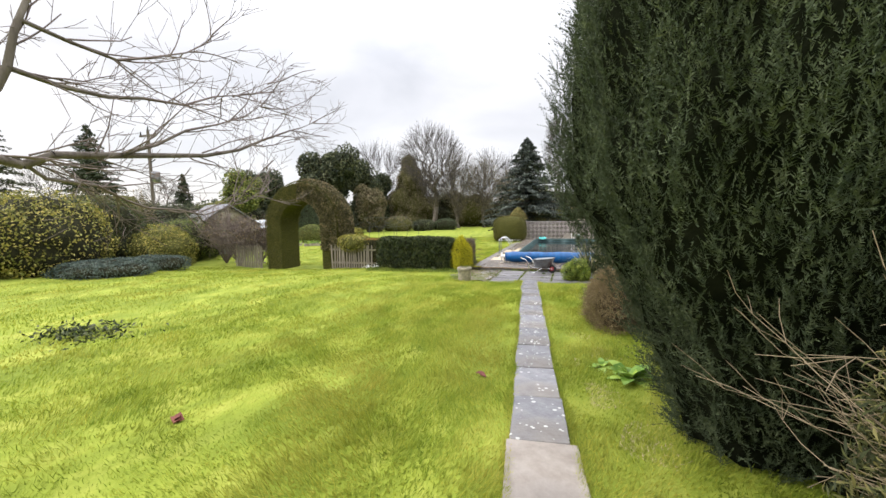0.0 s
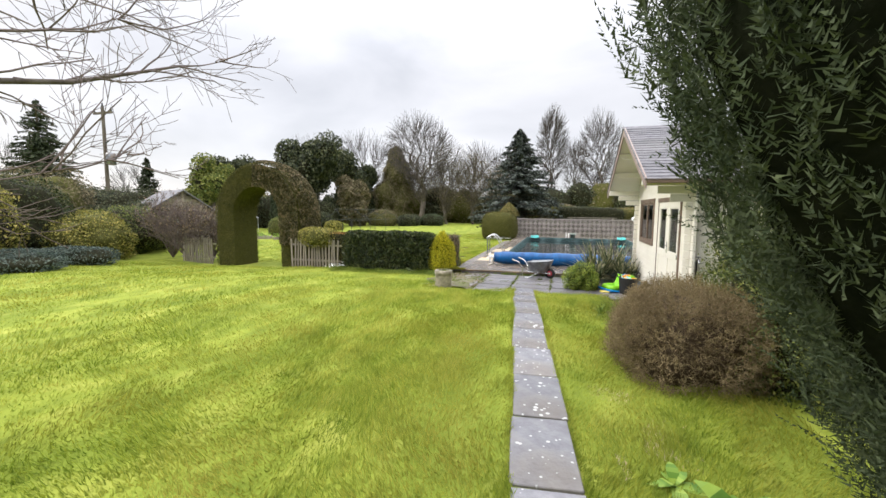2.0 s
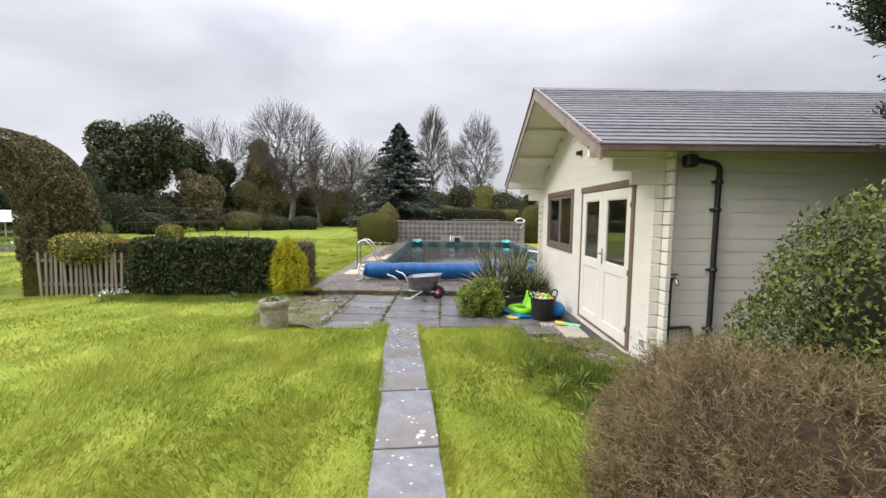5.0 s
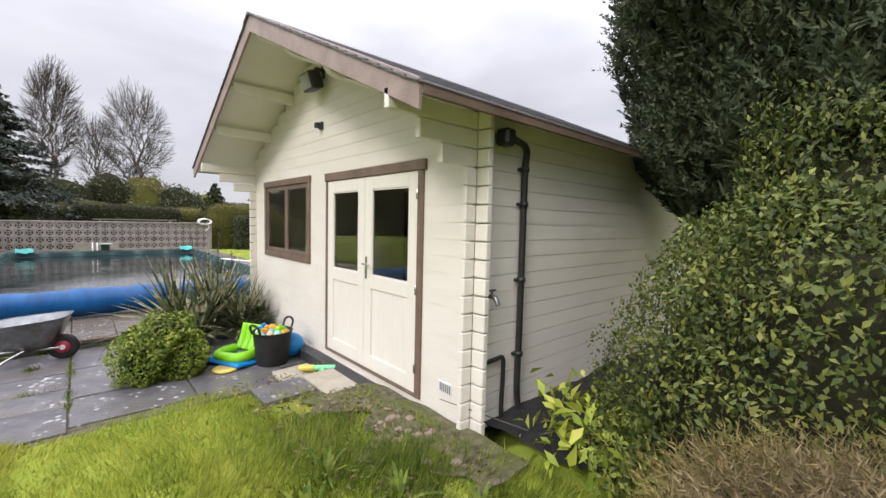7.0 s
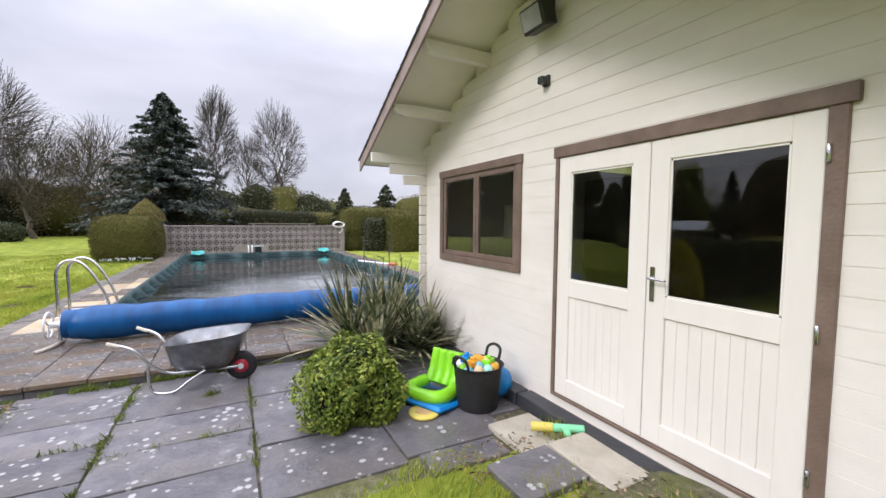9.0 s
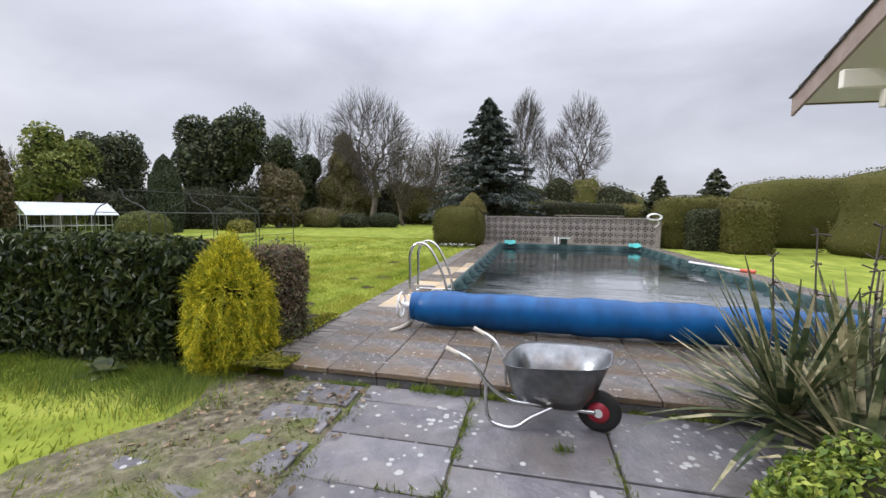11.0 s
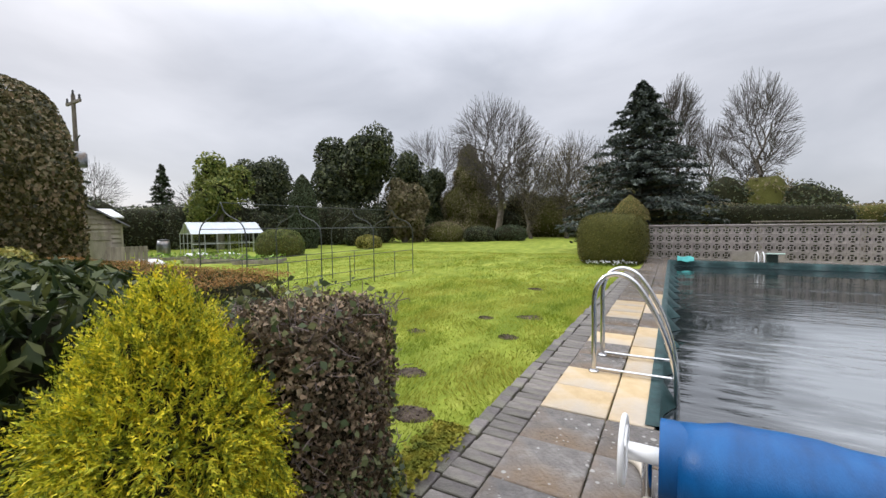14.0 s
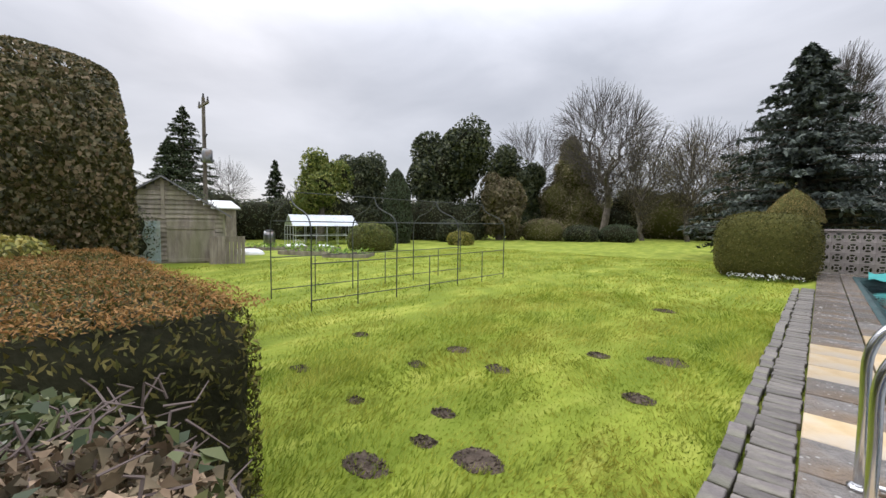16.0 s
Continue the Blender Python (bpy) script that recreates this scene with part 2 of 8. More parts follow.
DARKSTRIP = material("dark_edging_board", [(0.03, 0.032, 0.036), (0.05, 0.053, 0.06)], scale=5, rough=0.5, bump=0.2)
L_YEW = leaf("dark_yew_leaf", (0.03, 0.043, 0.022), (0.062, 0.08, 0.042), (0.105, 0.126, 0.066), var=0.15, rough=0.65, thin=0.12, scale=7, spec=0.12)
L_LAUREL = leaf("laurel_leaf", (0.018, 0.028, 0.009), (0.036, 0.052, 0.015), (0.068, 0.085, 0.026), var=0.5, rough=0.42, scale=4, spec=0.18)
L_PRIVET = leaf("privet_leaf", (0.038, 0.056, 0.013), (0.092, 0.12, 0.026), (0.2, 0.225, 0.052), var=0.4, rough=0.5, scale=4)
L_GOLD = leaf("golden_cypress_leaf", (0.12, 0.155, 0.011), (0.42, 0.42, 0.02), (0.8, 0.69, 0.038), var=0.35, rough=0.6, scale=14)
L_BROWN = leaf("dead_heather_sprig", (0.13, 0.098, 0.05), (0.215, 0.165, 0.085), (0.31, 0.245, 0.13), var=0.25, rough=0.8, scale=5)
L_OCHRE = leaf("ochre_sprig", (0.13, 0.11, 0.04), (0.2, 0.165, 0.058), (0.28, 0.225, 0.08), var=0.35, rough=0.7)
L_IVYDRY = leaf("withered_ivy_leaf", (0.06, 0.044, 0.025), (0.14, 0.104, 0.06), (0.33, 0.255, 0.155), var=0.4, rough=0.7, scale=9, thin=0.1)
L_IVY = leaf("ivy_leaf", (0.04, 0.056, 0.02), (0.085, 0.105, 0.04), (0.16, 0.17, 0.08), var=0.5, rough=0.4)
L_IVYARCH = leaf("mottled_ivy_leaf", (0.055, 0.052, 0.022), (0.115, 0.105, 0.045), (0.21, 0.175, 0.09), var=0.6, rough=0.5, scale=3)
WORN = material("worn_buff_concrete", [(0.2, 0.17, 0.145), (0.28, 0.245, 0.21), (0.35, 0.31, 0.27)], scale=6, rough=0.6, bump=0.4, big=(1.2, (0.16, 0.145, 0.135), 0.6))
MUD = material("mossy_mud", [(0.045, 0.036, 0.025), (0.12, 0.105, 0.06), (0.24, 0.21, 0.15)], scale=14, detail=9, rough=0.8, bump=1.0, bump_scale=40, big=(2.4, (0.1, 0.12, 0.02), 0.8))
L_BOX = leaf("clipped_yew_leaf", (0.05, 0.05, 0.012), (0.092, 0.09, 0.02), (0.14, 0.125, 0.03), var=0.4, rough=0.7, scale=4)
L_RUST = leaf("rust_clipped_top", (0.2, 0.1, 0.03), (0.3, 0.16, 0.05), (0.38, 0.23, 0.085), var=0.18, rough=0.8, scale=5)
L_YELLOW = leaf("yellow_green_leaf", (0.12, 0.125, 0.025), (0.24, 0.23, 0.045), (0.4, 0.36, 0.09), var=0.4, rough=0.5)
L_SPINDLE = leaf("spindle_leaf", (0.07, 0.115, 0.018), (0.16, 0.22, 0.03), (0.32, 0.38, 0.07), var=0.35, rough=0.45, scale=9)
L_LIME = leaf("lime_shoot_leaf", (0.2, 0.27, 0.03), (0.36, 0.42, 0.06), (0.5, 0.52, 0.12), var=0.3, rough=0.4)
L_SPRUCE = leaf("blue_spruce_needle", (0.034, 0.044, 0.036), (0.07, 0.086, 0.072), (0.135, 0.155, 0.132), var=0.45, rough=0.7, thin=0.1)
L_DARKTREE = leaf("dark_ivy_tree_leaf", (0.03, 0.04, 0.022), (0.062, 0.075, 0.038), (0.11, 0.125, 0.06), var=0.5, rough=0.6)
L_HAZE = leaf("olive_hazel_bud", (0.11, 0.095, 0.05), (0.17, 0.145, 0.08), (0.22, 0.19, 0.11), var=0.4, rough=0.8)
L_TREEGREEN = leaf("light_green_tree_leaf", (0.09, 0.12, 0.025), (0.16, 0.19, 0.04), (0.25, 0.27, 0.07), var=0.45, rough=0.6)
L_JUNIPER = leaf("grey_juniper_sprig", (0.05, 0.075, 0.06), (0.085, 0.115, 0.095), (0.13, 0.16, 0.13), var=0.4, rough=0.7)
L_YUCCA = leaf("yucca_blade", (0.05, 0.068, 0.03), (0.125, 0.145, 0.066), (0.38, 0.355, 0.2), var=0.5, rough=0.45, scale=8)
L_BROAD = leaf("broad_dock_leaf", (0.13, 0.24, 0.03), (0.22, 0.35, 0.05), (0.32, 0.44, 0.09), var=0.3, rough=0.45)
L_OLIVE = leaf("olive_cypress_sprig", (0.045, 0.05, 0.018), (0.09, 0.095, 0.03), (0.16, 0.155, 0.05), var=0.55, rough=0.7)
# solid core coloured near black to paint the deep shade between conifer sprays
CORE_SHADE = material("spray_gap_shade", [(0.005, 0.007, 0.004), (0.014, 0.016, 0.009)], scale=9, rough=1.0, bump=0.6, spec=0.0)
# opaque filler behind leaves, its dark colour standing for shade in the gaps
CORE = material("leaf_gap_shade", [(0.015, 0.016, 0.008), (0.035, 0.034, 0.018)], scale=8, rough=0.95, bump=0.6, spec=0.1)
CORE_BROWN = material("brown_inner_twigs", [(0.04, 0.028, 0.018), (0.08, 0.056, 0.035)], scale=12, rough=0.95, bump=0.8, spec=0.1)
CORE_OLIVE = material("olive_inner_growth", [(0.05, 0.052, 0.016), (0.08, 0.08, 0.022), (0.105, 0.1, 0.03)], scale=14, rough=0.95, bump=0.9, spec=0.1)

# ---- mesh helpers ----


def smooth(a, b, x):
    u = np.clip((x - a) / (b - a), 0, 1)
    return u * u * (3 - 2 * u)


def part(name, bm, mat=None, parent=None, label=""):
    """Links a bmesh (or mesh) as one object, under parent if given."""
    me = bm
    if isinstance(bm, bmesh.types.BMesh):
        me = bpy.data.meshes.new(name)
        bm.to_mesh(me)
        bm.free()
    if mat and not me.materials:
        me.materials.append(mat)
    ob = new(name, me)
    if parent:
        ob.parent = parent
    if label:
        ob["label"] = label
    return ob


def thing(name, at, label, category, group="", turn=0.0, kind=""):
    ob = new(name)
    ob.empty_display_size = 0.1
    ob.matrix_basis = pose(*at, 0, 0, turn)
    return tagged(ob, label, category, group, kind)


def mesh(name, verts, faces, mat=None, shade=False):
    me = bpy.data.meshes.new(name)
    me.from_pydata([tuple(v) for v in verts], [], [tuple(f) for f in faces])
    if mat:
        me.materials.append(mat)
    if shade:
        me.shade_smooth()
    return me


def quads(name, V, mat):
    """A mesh of loose quads from an array (n, 4, 3)."""
    n = len(V)
    me = bpy.data.meshes.new(name)
    me.vertices.add(n * 4)
    me.vertices.foreach_set("co", np.ascontiguousarray(V, dtype=np.float32).ravel())
    me.loops.add(n * 4)
    me.loops.foreach_set("vertex_index", np.arange(n * 4, dtype=np.int32))
    me.polygons.add(n)
    me.polygons.foreach_set("loop_start", np.arange(0, n * 4, 4, dtype=np.int32))
    me.update(calc_edges=True)
    me.materials.append(mat)
    return me


def tris(name, V, mat):
    """A mesh of loose triangles from an array (n, 3, 3)."""
    n = len(V)
    me = bpy.data.meshes.new(name)
    me.vertices.add(n * 3)
    me.vertices.foreach_set("co", np.ascontiguousarray(V, dtype=np.float32).ravel())
    me.loops.add(n * 3)
    me.loops.foreach_set("vertex_index", np.arange(n * 3, dtype=np.int32))
    me.polygons.add(n)
    me.polygons.foreach_set("loop_start", np.arange(0, n * 3, 3, dtype=np.int32))
    me.update(calc_edges=True)
    me.materials.append(mat)
    return me


def unit(a):
    return a / np.maximum(np.linalg.norm(a, axis=-1, keepdims=True), 1e-9)


def leaf_quads(P, N, size, rng, aspect=0.5, tilt=0.7, along=None, spread=0.35, fold=0.08):
    """Folded diamond leaves at P, facing N with some scatter; along: the way the tips point."""
    n = len(P)
    N = unit(N + tilt * rng.normal(size=(n, 3)))
    A = rng.normal(size=(n, 3)) if along is None else along + spread * rng.normal(size=(n, 3))
    U = unit(A - (A * N).sum(1, keepdims=True) * N)
    W = np.cross(N, U)
    s = (size * (0.6 + 0.8 * rng.random(n)))[:, None]
    base, tip = P - U * s * 0.5, P + U * s * 0.5 - N * s * 0.12
    mid = P - U * s * 0.06
    return np.stack([base, mid + W * s * aspect * 0.5 + N * s * fold, tip, mid - W * s * aspect * 0.5 + N * s * fold], 1)


def fronds(P, A, count, length, leaf_len, width, rng, curl=0.25, flat=0.75):
    """Feathery sprays rooted at P along A: count slim leaflets on both sides of each stem."""
    n = len(P)
    A = unit(A)
    W = unit(np.cross(A, rng.normal(size=(n, 3))))
    L = length * (0.55 + 0.9 * rng.random(n))
    k = np.repeat(np.arange(n), count)
    m = n * count
    u = np.tile((np.arange(count) + 0.5) / count, n) + rng.uniform(-0.5, 0.5, m) / count
    side = np.tile(np.where(np.arange(count) % 2, 1.0, -1.0), n)[:, None]
    bend = np.cross(A, W)[k] * (curl * u * u * L[k])[:, None]
    root = P[k] + A[k] * (u * L[k])[:, None] + bend
    d = unit(A[k] * (0.55 + 0.6 * u)[:, None] + W[k] * side * flat + 0.22 * rng.normal(size=(m, 3)))
    ll = (leaf_len * (1.15 - 0.75 * u) * (0.7 + 0.6 * rng.random(m)))[:, None]
    across = unit(np.cross(d, rng.normal(size=(m, 3)))) * width * (0.7 + 0.6 * rng.random(m))[:, None]
    return np.stack([root - across, root + across, root + d * ll], 1)


def lump(D, k, seed):
    """Smooth noise about -1 to 1 over an array of points."""
    r = np.random.default_rng(seed)
    v = np.zeros(len(D))
    for i in range(7):
        w = r.normal(size=3)
        w = w / np.linalg.norm(w) * k * (0.6 + 0.9 * i / 6)
        v += np.sin(D @ w + r.uniform(0, 6.28)) * (1.0 - 0.08 * i)
    return v / 3.2


def solid_dirs(level):
    bm = bmesh.new()
    bmesh.ops.create_icosphere(bm, subdivisions=level, radius=1)
    V = np.array([v.co for v in bm.verts])
    F = [[v.index for v in f.verts] for f in bm.faces]
    bm.free()
    return V, F


def box_points(n, half, rng):
    a = np.array([half[1] * half[2], half[0] * half[2], half[0] * half[1]])
    ax = rng.choice(3, n, p=a / a.sum())
    Q = rng.uniform(-1, 1, (n, 3))
    Q[np.arange(n), ax] = rng.choice([-1.0, 1.0], n)
    return Q


def clump(name, centre, half, count, size, mat, parent, core=None, power=2.0, lumps=0.12, lump_k=3.0, seed=1, aspect=0.5, tilt=0.7, depth=0.1,
          cut=None, along=None, label="", core_name="inner_growth", core_level=4, shrink=0.9, spread=0.35, flat_base=None, fold=0.08):
    """A shrub or crown: leaves over a lumpy rounded box (power 2: an ellipsoid, 6 and more: a clipped block)."""
    rng = np.random.default_rng(seed)
    half, centre = np.array(half, float), np.array(centre, float)

    def shell(Q):
        r = (np.abs(Q) ** power).sum(1) ** (-1 / power)
        S = Q * r[:, None]
        amount = 1 + lumps * lump(S * half, lump_k, seed) + 0.35 * lumps * lump(S * half, lump_k * 3.1, seed + 9)
        return S, amount

    Q = box_points(count, half, rng)
    S, amount = shell(Q)
    N = unit(np.sign(S) * np.abs(S) ** (power - 1) / half)
    P = centre + S * half * (amount * (1 - depth * rng.random(count) ** 2 + 0.25 * depth * rng.random(count)))[:, None]
    if flat_base is not None:
        keep = P[:, 2] > flat_base
        P, N = P[keep], N[keep]
    if cut is not None:
        keep = cut(P)
        P, N = P[keep], N[keep]
    way = None if along is None else (np.array(along)[None, :] if not callable(along) else along(P, N))
    ob = part("foliage", quads("foliage", leaf_quads(P, N, size, rng, aspect, tilt, way, spread, fold), mat), None, parent, label)
    if core:
        V, F = solid_dirs(core_level)
        S, amount = shell(V / np.abs(V).max(1, keepdims=True))
        C = centre + S * half * (amount * shrink)[:, None]
        if flat_base is not None:
            C[:, 2] = np.maximum(C[:, 2], flat_base)
        part(core_name, mesh(core_name, C, F, core, True), None, parent)
    return ob


def revolve(name, at, profile, count, size, mat, parent, core=None, lumps=0.08, lump_k=3.0, seed=1, aspect=0.4, tilt=0.6, depth=0.12, along=(0, 0, 1), spread=0.5, shrink=0.9,
            core_name="inner_growth", strands=0, sprays=0, spray_len=0.25, keep=None, plume=0.16, frond=None):
    """A crown turned about an upright line: profile is rows of (z, radius)."""
    rng = np.random.default_rng(seed)
    zs, rs = np.array([p[0] for p in profile]), np.array([p[1] for p in profile])
    zz = np.linspace(zs[0], zs[-1], 400)
    w = np.interp(zz, zs, rs) + 0.02
    z = rng.choice(zz, count, p=w / w.sum()) + rng.uniform(-0.5, 0.5, count) * (zs[-1] - zs[0]) / 400
    th = rng.uniform(0, 2 * math.pi, count)

    def radius(z, th):
        r = np.interp(z, zs, rs)
        D = np.stack([np.cos(th) * r, np.sin(th) * r, z], 1)
        v = 1 + lumps * lump(D, lump_k, seed) + 0.4 * lumps * lump(D, lump_k * 3, seed + 5)
        if strands:
            D2 = np.stack([np.cos(th) * 2.2, np.sin(th) * 2.2, z * 0.16], 1)
            v += strands * lump(D2, 9.0, seed + 3)
        return r * v

    r = radius(z, th) * (1 - depth * rng.random(count) ** 2 + 0.3 * depth * rng.random(count))
    P = np.stack([np.cos(th) * r, np.sin(th) * r, z], 1) + np.array(at)
    N = np.stack([np.cos(th), np.sin(th), np.full(count, 0.15)], 1)
    way = (along(P - np.array(at), N) if callable(along) else np.array([along])) + (0.55 if sprays else 0.35) * N
    if frond:
        sel = keep(P - np.array(at), rng) if keep else np.ones(count, bool)
        leaflets, length, leaf_len, width, scatter = frond
        P, way = P[sel], unit(way[sel]) + scatter * rng.normal(size=(sel.sum(), 3))
        part("foliage", tris("foliage", fronds(P - unit(way) * length * 0.3, way, leaflets, length, leaf_len, width, rng), mat), None, parent)
    if sprays and not frond:
        # leaflets gathered along short plumes that stand out of the surface
        k = rng.integers(0, sprays, count)
        ax = unit(way[:sprays] + 0.45 * rng.normal(size=(sprays, 3)))
        u = rng.random(count) ** 0.8
        P = P[:sprays][k] + ax[k] * (u * spray_len * (0.6 + 0.8 * rng.random(sprays)[k]))[:, None] + rng.normal(size=(count, 3)) * (plume * spray_len * (1.12 - u))[:, None]
        N, way = N[:sprays][k], ax[k]
    if not frond:
        if keep:
            sel = keep(P - np.array(at), rng)
            P, N, way = P[sel], N[sel], way[sel]
        part("foliage", quads("foliage", leaf_quads(P, N, size, rng, aspect, tilt, way, spread), mat), None, parent)
    if core:
        nz, nt = 36, 36
        Z, T = np.meshgrid(np.linspace(zs[0], zs[-1], nz), np.linspace(0, 2 * math.pi, nt, endpoint=False), indexing="ij")
        R = radius(Z.ravel(), T.ravel()) * shrink
        V = np.stack([np.cos(T.ravel()) * R, np.sin(T.ravel()) * R, Z.ravel()], 1) + np.array(at)
        F = [(i * nt + j, i * nt + (j + 1) % nt, (i + 1) * nt + (j + 1) % nt, (i + 1) * nt + j) for i in range(nz - 1) for j in range(nt)]
        part(core_name, mesh(core_name, V, F, core, True), None, parent)


def tubes(name, segs, mat, sides=5):
    """One mesh of straight tapered tubes: rows (x0, y0, z0, r0, x1, y1, z1, r1)."""
    S = np.array(segs, float)
    A, B = S[:, 0:3], S[:, 4:7]
    D = unit(B - A)
    ref = np.where(np.abs(D[:, 2:3]) < 0.9, np.array([[0, 0, 1.0]]), np.array([[1.0, 0, 0]]))
    U = unit(np.cross(D, ref))
    W = np.cross(D, U)
    n = len(S)
    th = np.arange(sides) * 2 * math.pi / sides
    ring = U[:, None] * np.cos(th)[None, :, None] + W[:, None] * np.sin(th)[None, :, None]
    a, b = A[:, None] + ring * S[:, 3][:, None, None], B[:, None] + ring * S[:, 7][:, None, None]
    k = (np.arange(sides) + 1) % sides
    V = np.stack([a, a[:, k], b[:, k], b], 2).reshape(-1, 4, 3)
    me = quads(name, V, mat)
    bm = bmesh.new()
    bm.from_mesh(me)
    bmesh.ops.remove_doubles(bm, verts=bm.verts, dist=1e-5) if n < 400 else None
    bm.to_mesh(me)
    bm.free()
    if n < 400:
        me.shade_smooth()
    return me


def pipe_mesh(name, pts, r, mat, sides=10, closed=False, steps=6):
    """A bent round bar through pts, smoothed."""
    P = [Vector(p) for p in pts]
    path = []
    m = len(P)
    for i in range(m if closed else m - 1):
        p0, p1, p2, p3 = P[(i - 1) % m] if closed or i else P[0], P[i], P[(i + 1) % m], P[(i + 2) % m] if closed or i + 2 < m else P[-1]
        for s in range(steps):
            t = s / steps
            path.append(0.5 * ((2 * p1) + (p2 - p0) * t + (2 * p0 - 5 * p1 + 4 * p2 - p3) * t * t + (3 * p1 - p0 - 3 * p2 + p3) * t ** 3))
    if not closed:
        path.append(P[-1])
    verts, faces, k = [], [], len(path)
    u = None
    for i, c in enumerate(path):
        d = (path[(i + 1) % k] - path[i - 1] if closed else path[min(i + 1, k - 1)] - path[max(i - 1, 0)]).normalized()
        u = d.orthogonal().normalized() if u is None else (u - d * u.dot(d)).normalized()
        w = d.cross(u)
        verts += [c + r * (u * math.cos(a) + w * math.sin(a)) for a in (2 * math.pi * j / sides for j in range(sides))]
    for i in range(k if closed else k - 1):
        for j in range(sides):
            faces.append((i * sides + j, i * sides + (j + 1) % sides, (i + 1) % k * sides + (j + 1) % sides, (i + 1) % k * sides + j))
    if not closed:
        faces += [tuple(range(sides))[::-1], tuple((k - 1) * sides + j for j in range(sides))]
    return mesh(name, verts, faces, mat, True)


def block(x0, y0, z0, x1, y1, z1, bevel=0.006, bm=None, segments=1):
    """A box from corner to corner with worn edges."""
    own = bm is None
    b = bmesh.new()
    bmesh.ops.create_cube(b, size=1)
    for v in b.verts:
        v.co = Vector(((x0 + x1) / 2 + v.co.x * (x1 - x0), (y0 + y1) / 2 + v.co.y * (y1 - y0), (z0 + z1) / 2 + v.co.z * (z1 - z0)))
    if bevel:
        bmesh.ops.bevel(b, geom=b.edges[:], offset=bevel, segments=segments, affect="EDGES", profile=0.6)
    if own:
        return b
    me = bpy.data.meshes.new("tmp")
    b.to_mesh(me)
    b.free()
    bm.from_mesh(me)
    bpy.data.meshes.remove(me)
    return bm


def lathe(profile, sides=32, at=(0, 0, 0), cap=True):
    """A turned body: rows of (radius, z)."""
    bm = bmesh.new()
    rings = [[bm.verts.new((at[0] + r * math.cos(2 * math.pi * j / sides), at[1] + r * math.sin(2 * math.pi * j / sides), at[2] + z)) for j in range(sides)] for r, z in profile]
    for a, b in zip(rings, rings[1:]):
        for j in range(sides):
            bm.faces.new((a[j], a[(j + 1) % sides], b[(j + 1) % sides], b[j])).smooth = True
    if cap:
        bm.faces.new(rings[0][::-1])
        bm.faces.new(rings[-1])
    bmesh.ops.recalc_face_normals(bm, faces=bm.faces)
    return bm


def prism(points, lo, hi, axis, bevel=0.0):
    """A flat outline pushed out along an axis: points are pairs of the two other axes, in order."""
    bm = bmesh.new()

    def put(p, h):
        return {"x": (h, p[0], p[1]), "y": (p[0], h, p[1]), "z": (p[0], p[1], h)}[axis]

    a, b = [bm.verts.new(put(p, lo)) for p in points], [bm.verts.new(put(p, hi)) for p in points]
    n = len(points)
    bm.faces.new(a)
    bm.faces.new(b[::-1])
    for i in range(n):
        bm.faces.new((a[i], b[i], b[(i + 1) % n], a[(i + 1) % n]))
    bmesh.ops.recalc_face_normals(bm, faces=bm.faces)
    if bevel:
        bmesh.ops.bevel(bm, geom=bm.edges[:], offset=bevel, segments=1, affect="EDGES")
    return bm


def grow(base, way, length, r, level, rng, segs, tips, bend=0.25, up=0.12, kids=(3, 5), shrink=0.62, wide=0.75, keep=0.6, steps=4):
    """A bare limb that splits again and again; rows for tubes() go into segs."""
    p, d = np.array(base, float), unit(np.array(way, float))
    pts = [p]
    for i in range(steps):
        d = unit(d + bend * rng.normal(size=3) * 0.5 + np.array([0, 0, up]))
        q = p + d * length / steps
        r0, r1 = r * (1 - (1 - keep) * i / steps), r * (1 - (1 - keep) * (i + 1) / steps)
        segs.append((*p, r0, *q, r1))
        p = q
        pts.append(p)
    if level == 0:
        tips.append(p)
        return
    for k in range(rng.integers(kids[0], kids[1] + 1)):
        i = min(steps, 1 + int(steps * (0.25 + 0.75 * (k + rng.random()) / kids[1])))
        side = unit(np.cross(d, rng.normal(size=3)))
        grow(pts[i], d * (1 - 0.35 * wide) + side * wide, length * shrink * (0.75 + 0.5 * rng.random()), r * keep * (0.5 + 0.25 * rng.random()), level - 1, rng, segs, tips,
             bend, up, kids, shrink, wide, keep, max(2, steps - 1))


def ground_height(x, y):
    """The lawn falls gently from the house to the pool, with a dip towards the arch."""
    x, y = np.asarray(x, float), np.asarray(y, float)
    h = 0.30 - 0.2 * smooth(1.0, 6.5, y) - 0.22 * smooth(7.5, 15.5, y)
    h = h - 0.34 * np.exp(-((x + 13) / 5) ** 2 - ((y - 17) / 4.5) ** 2)
    return h + 0.012 * np.sin(1.3 * x + 0.7 * y) + 0.012 * np.sin(0.6 * x - 1.7 * y)


def gz(x, y):
    return float(ground_height(x, y))

# ---- ground: one sheet to the horizon ----
POOL = (-2.58, 16.75, 3.6, 30.35)
DECKBOX = (-3.3, 14.42, 4.3, 31.2)


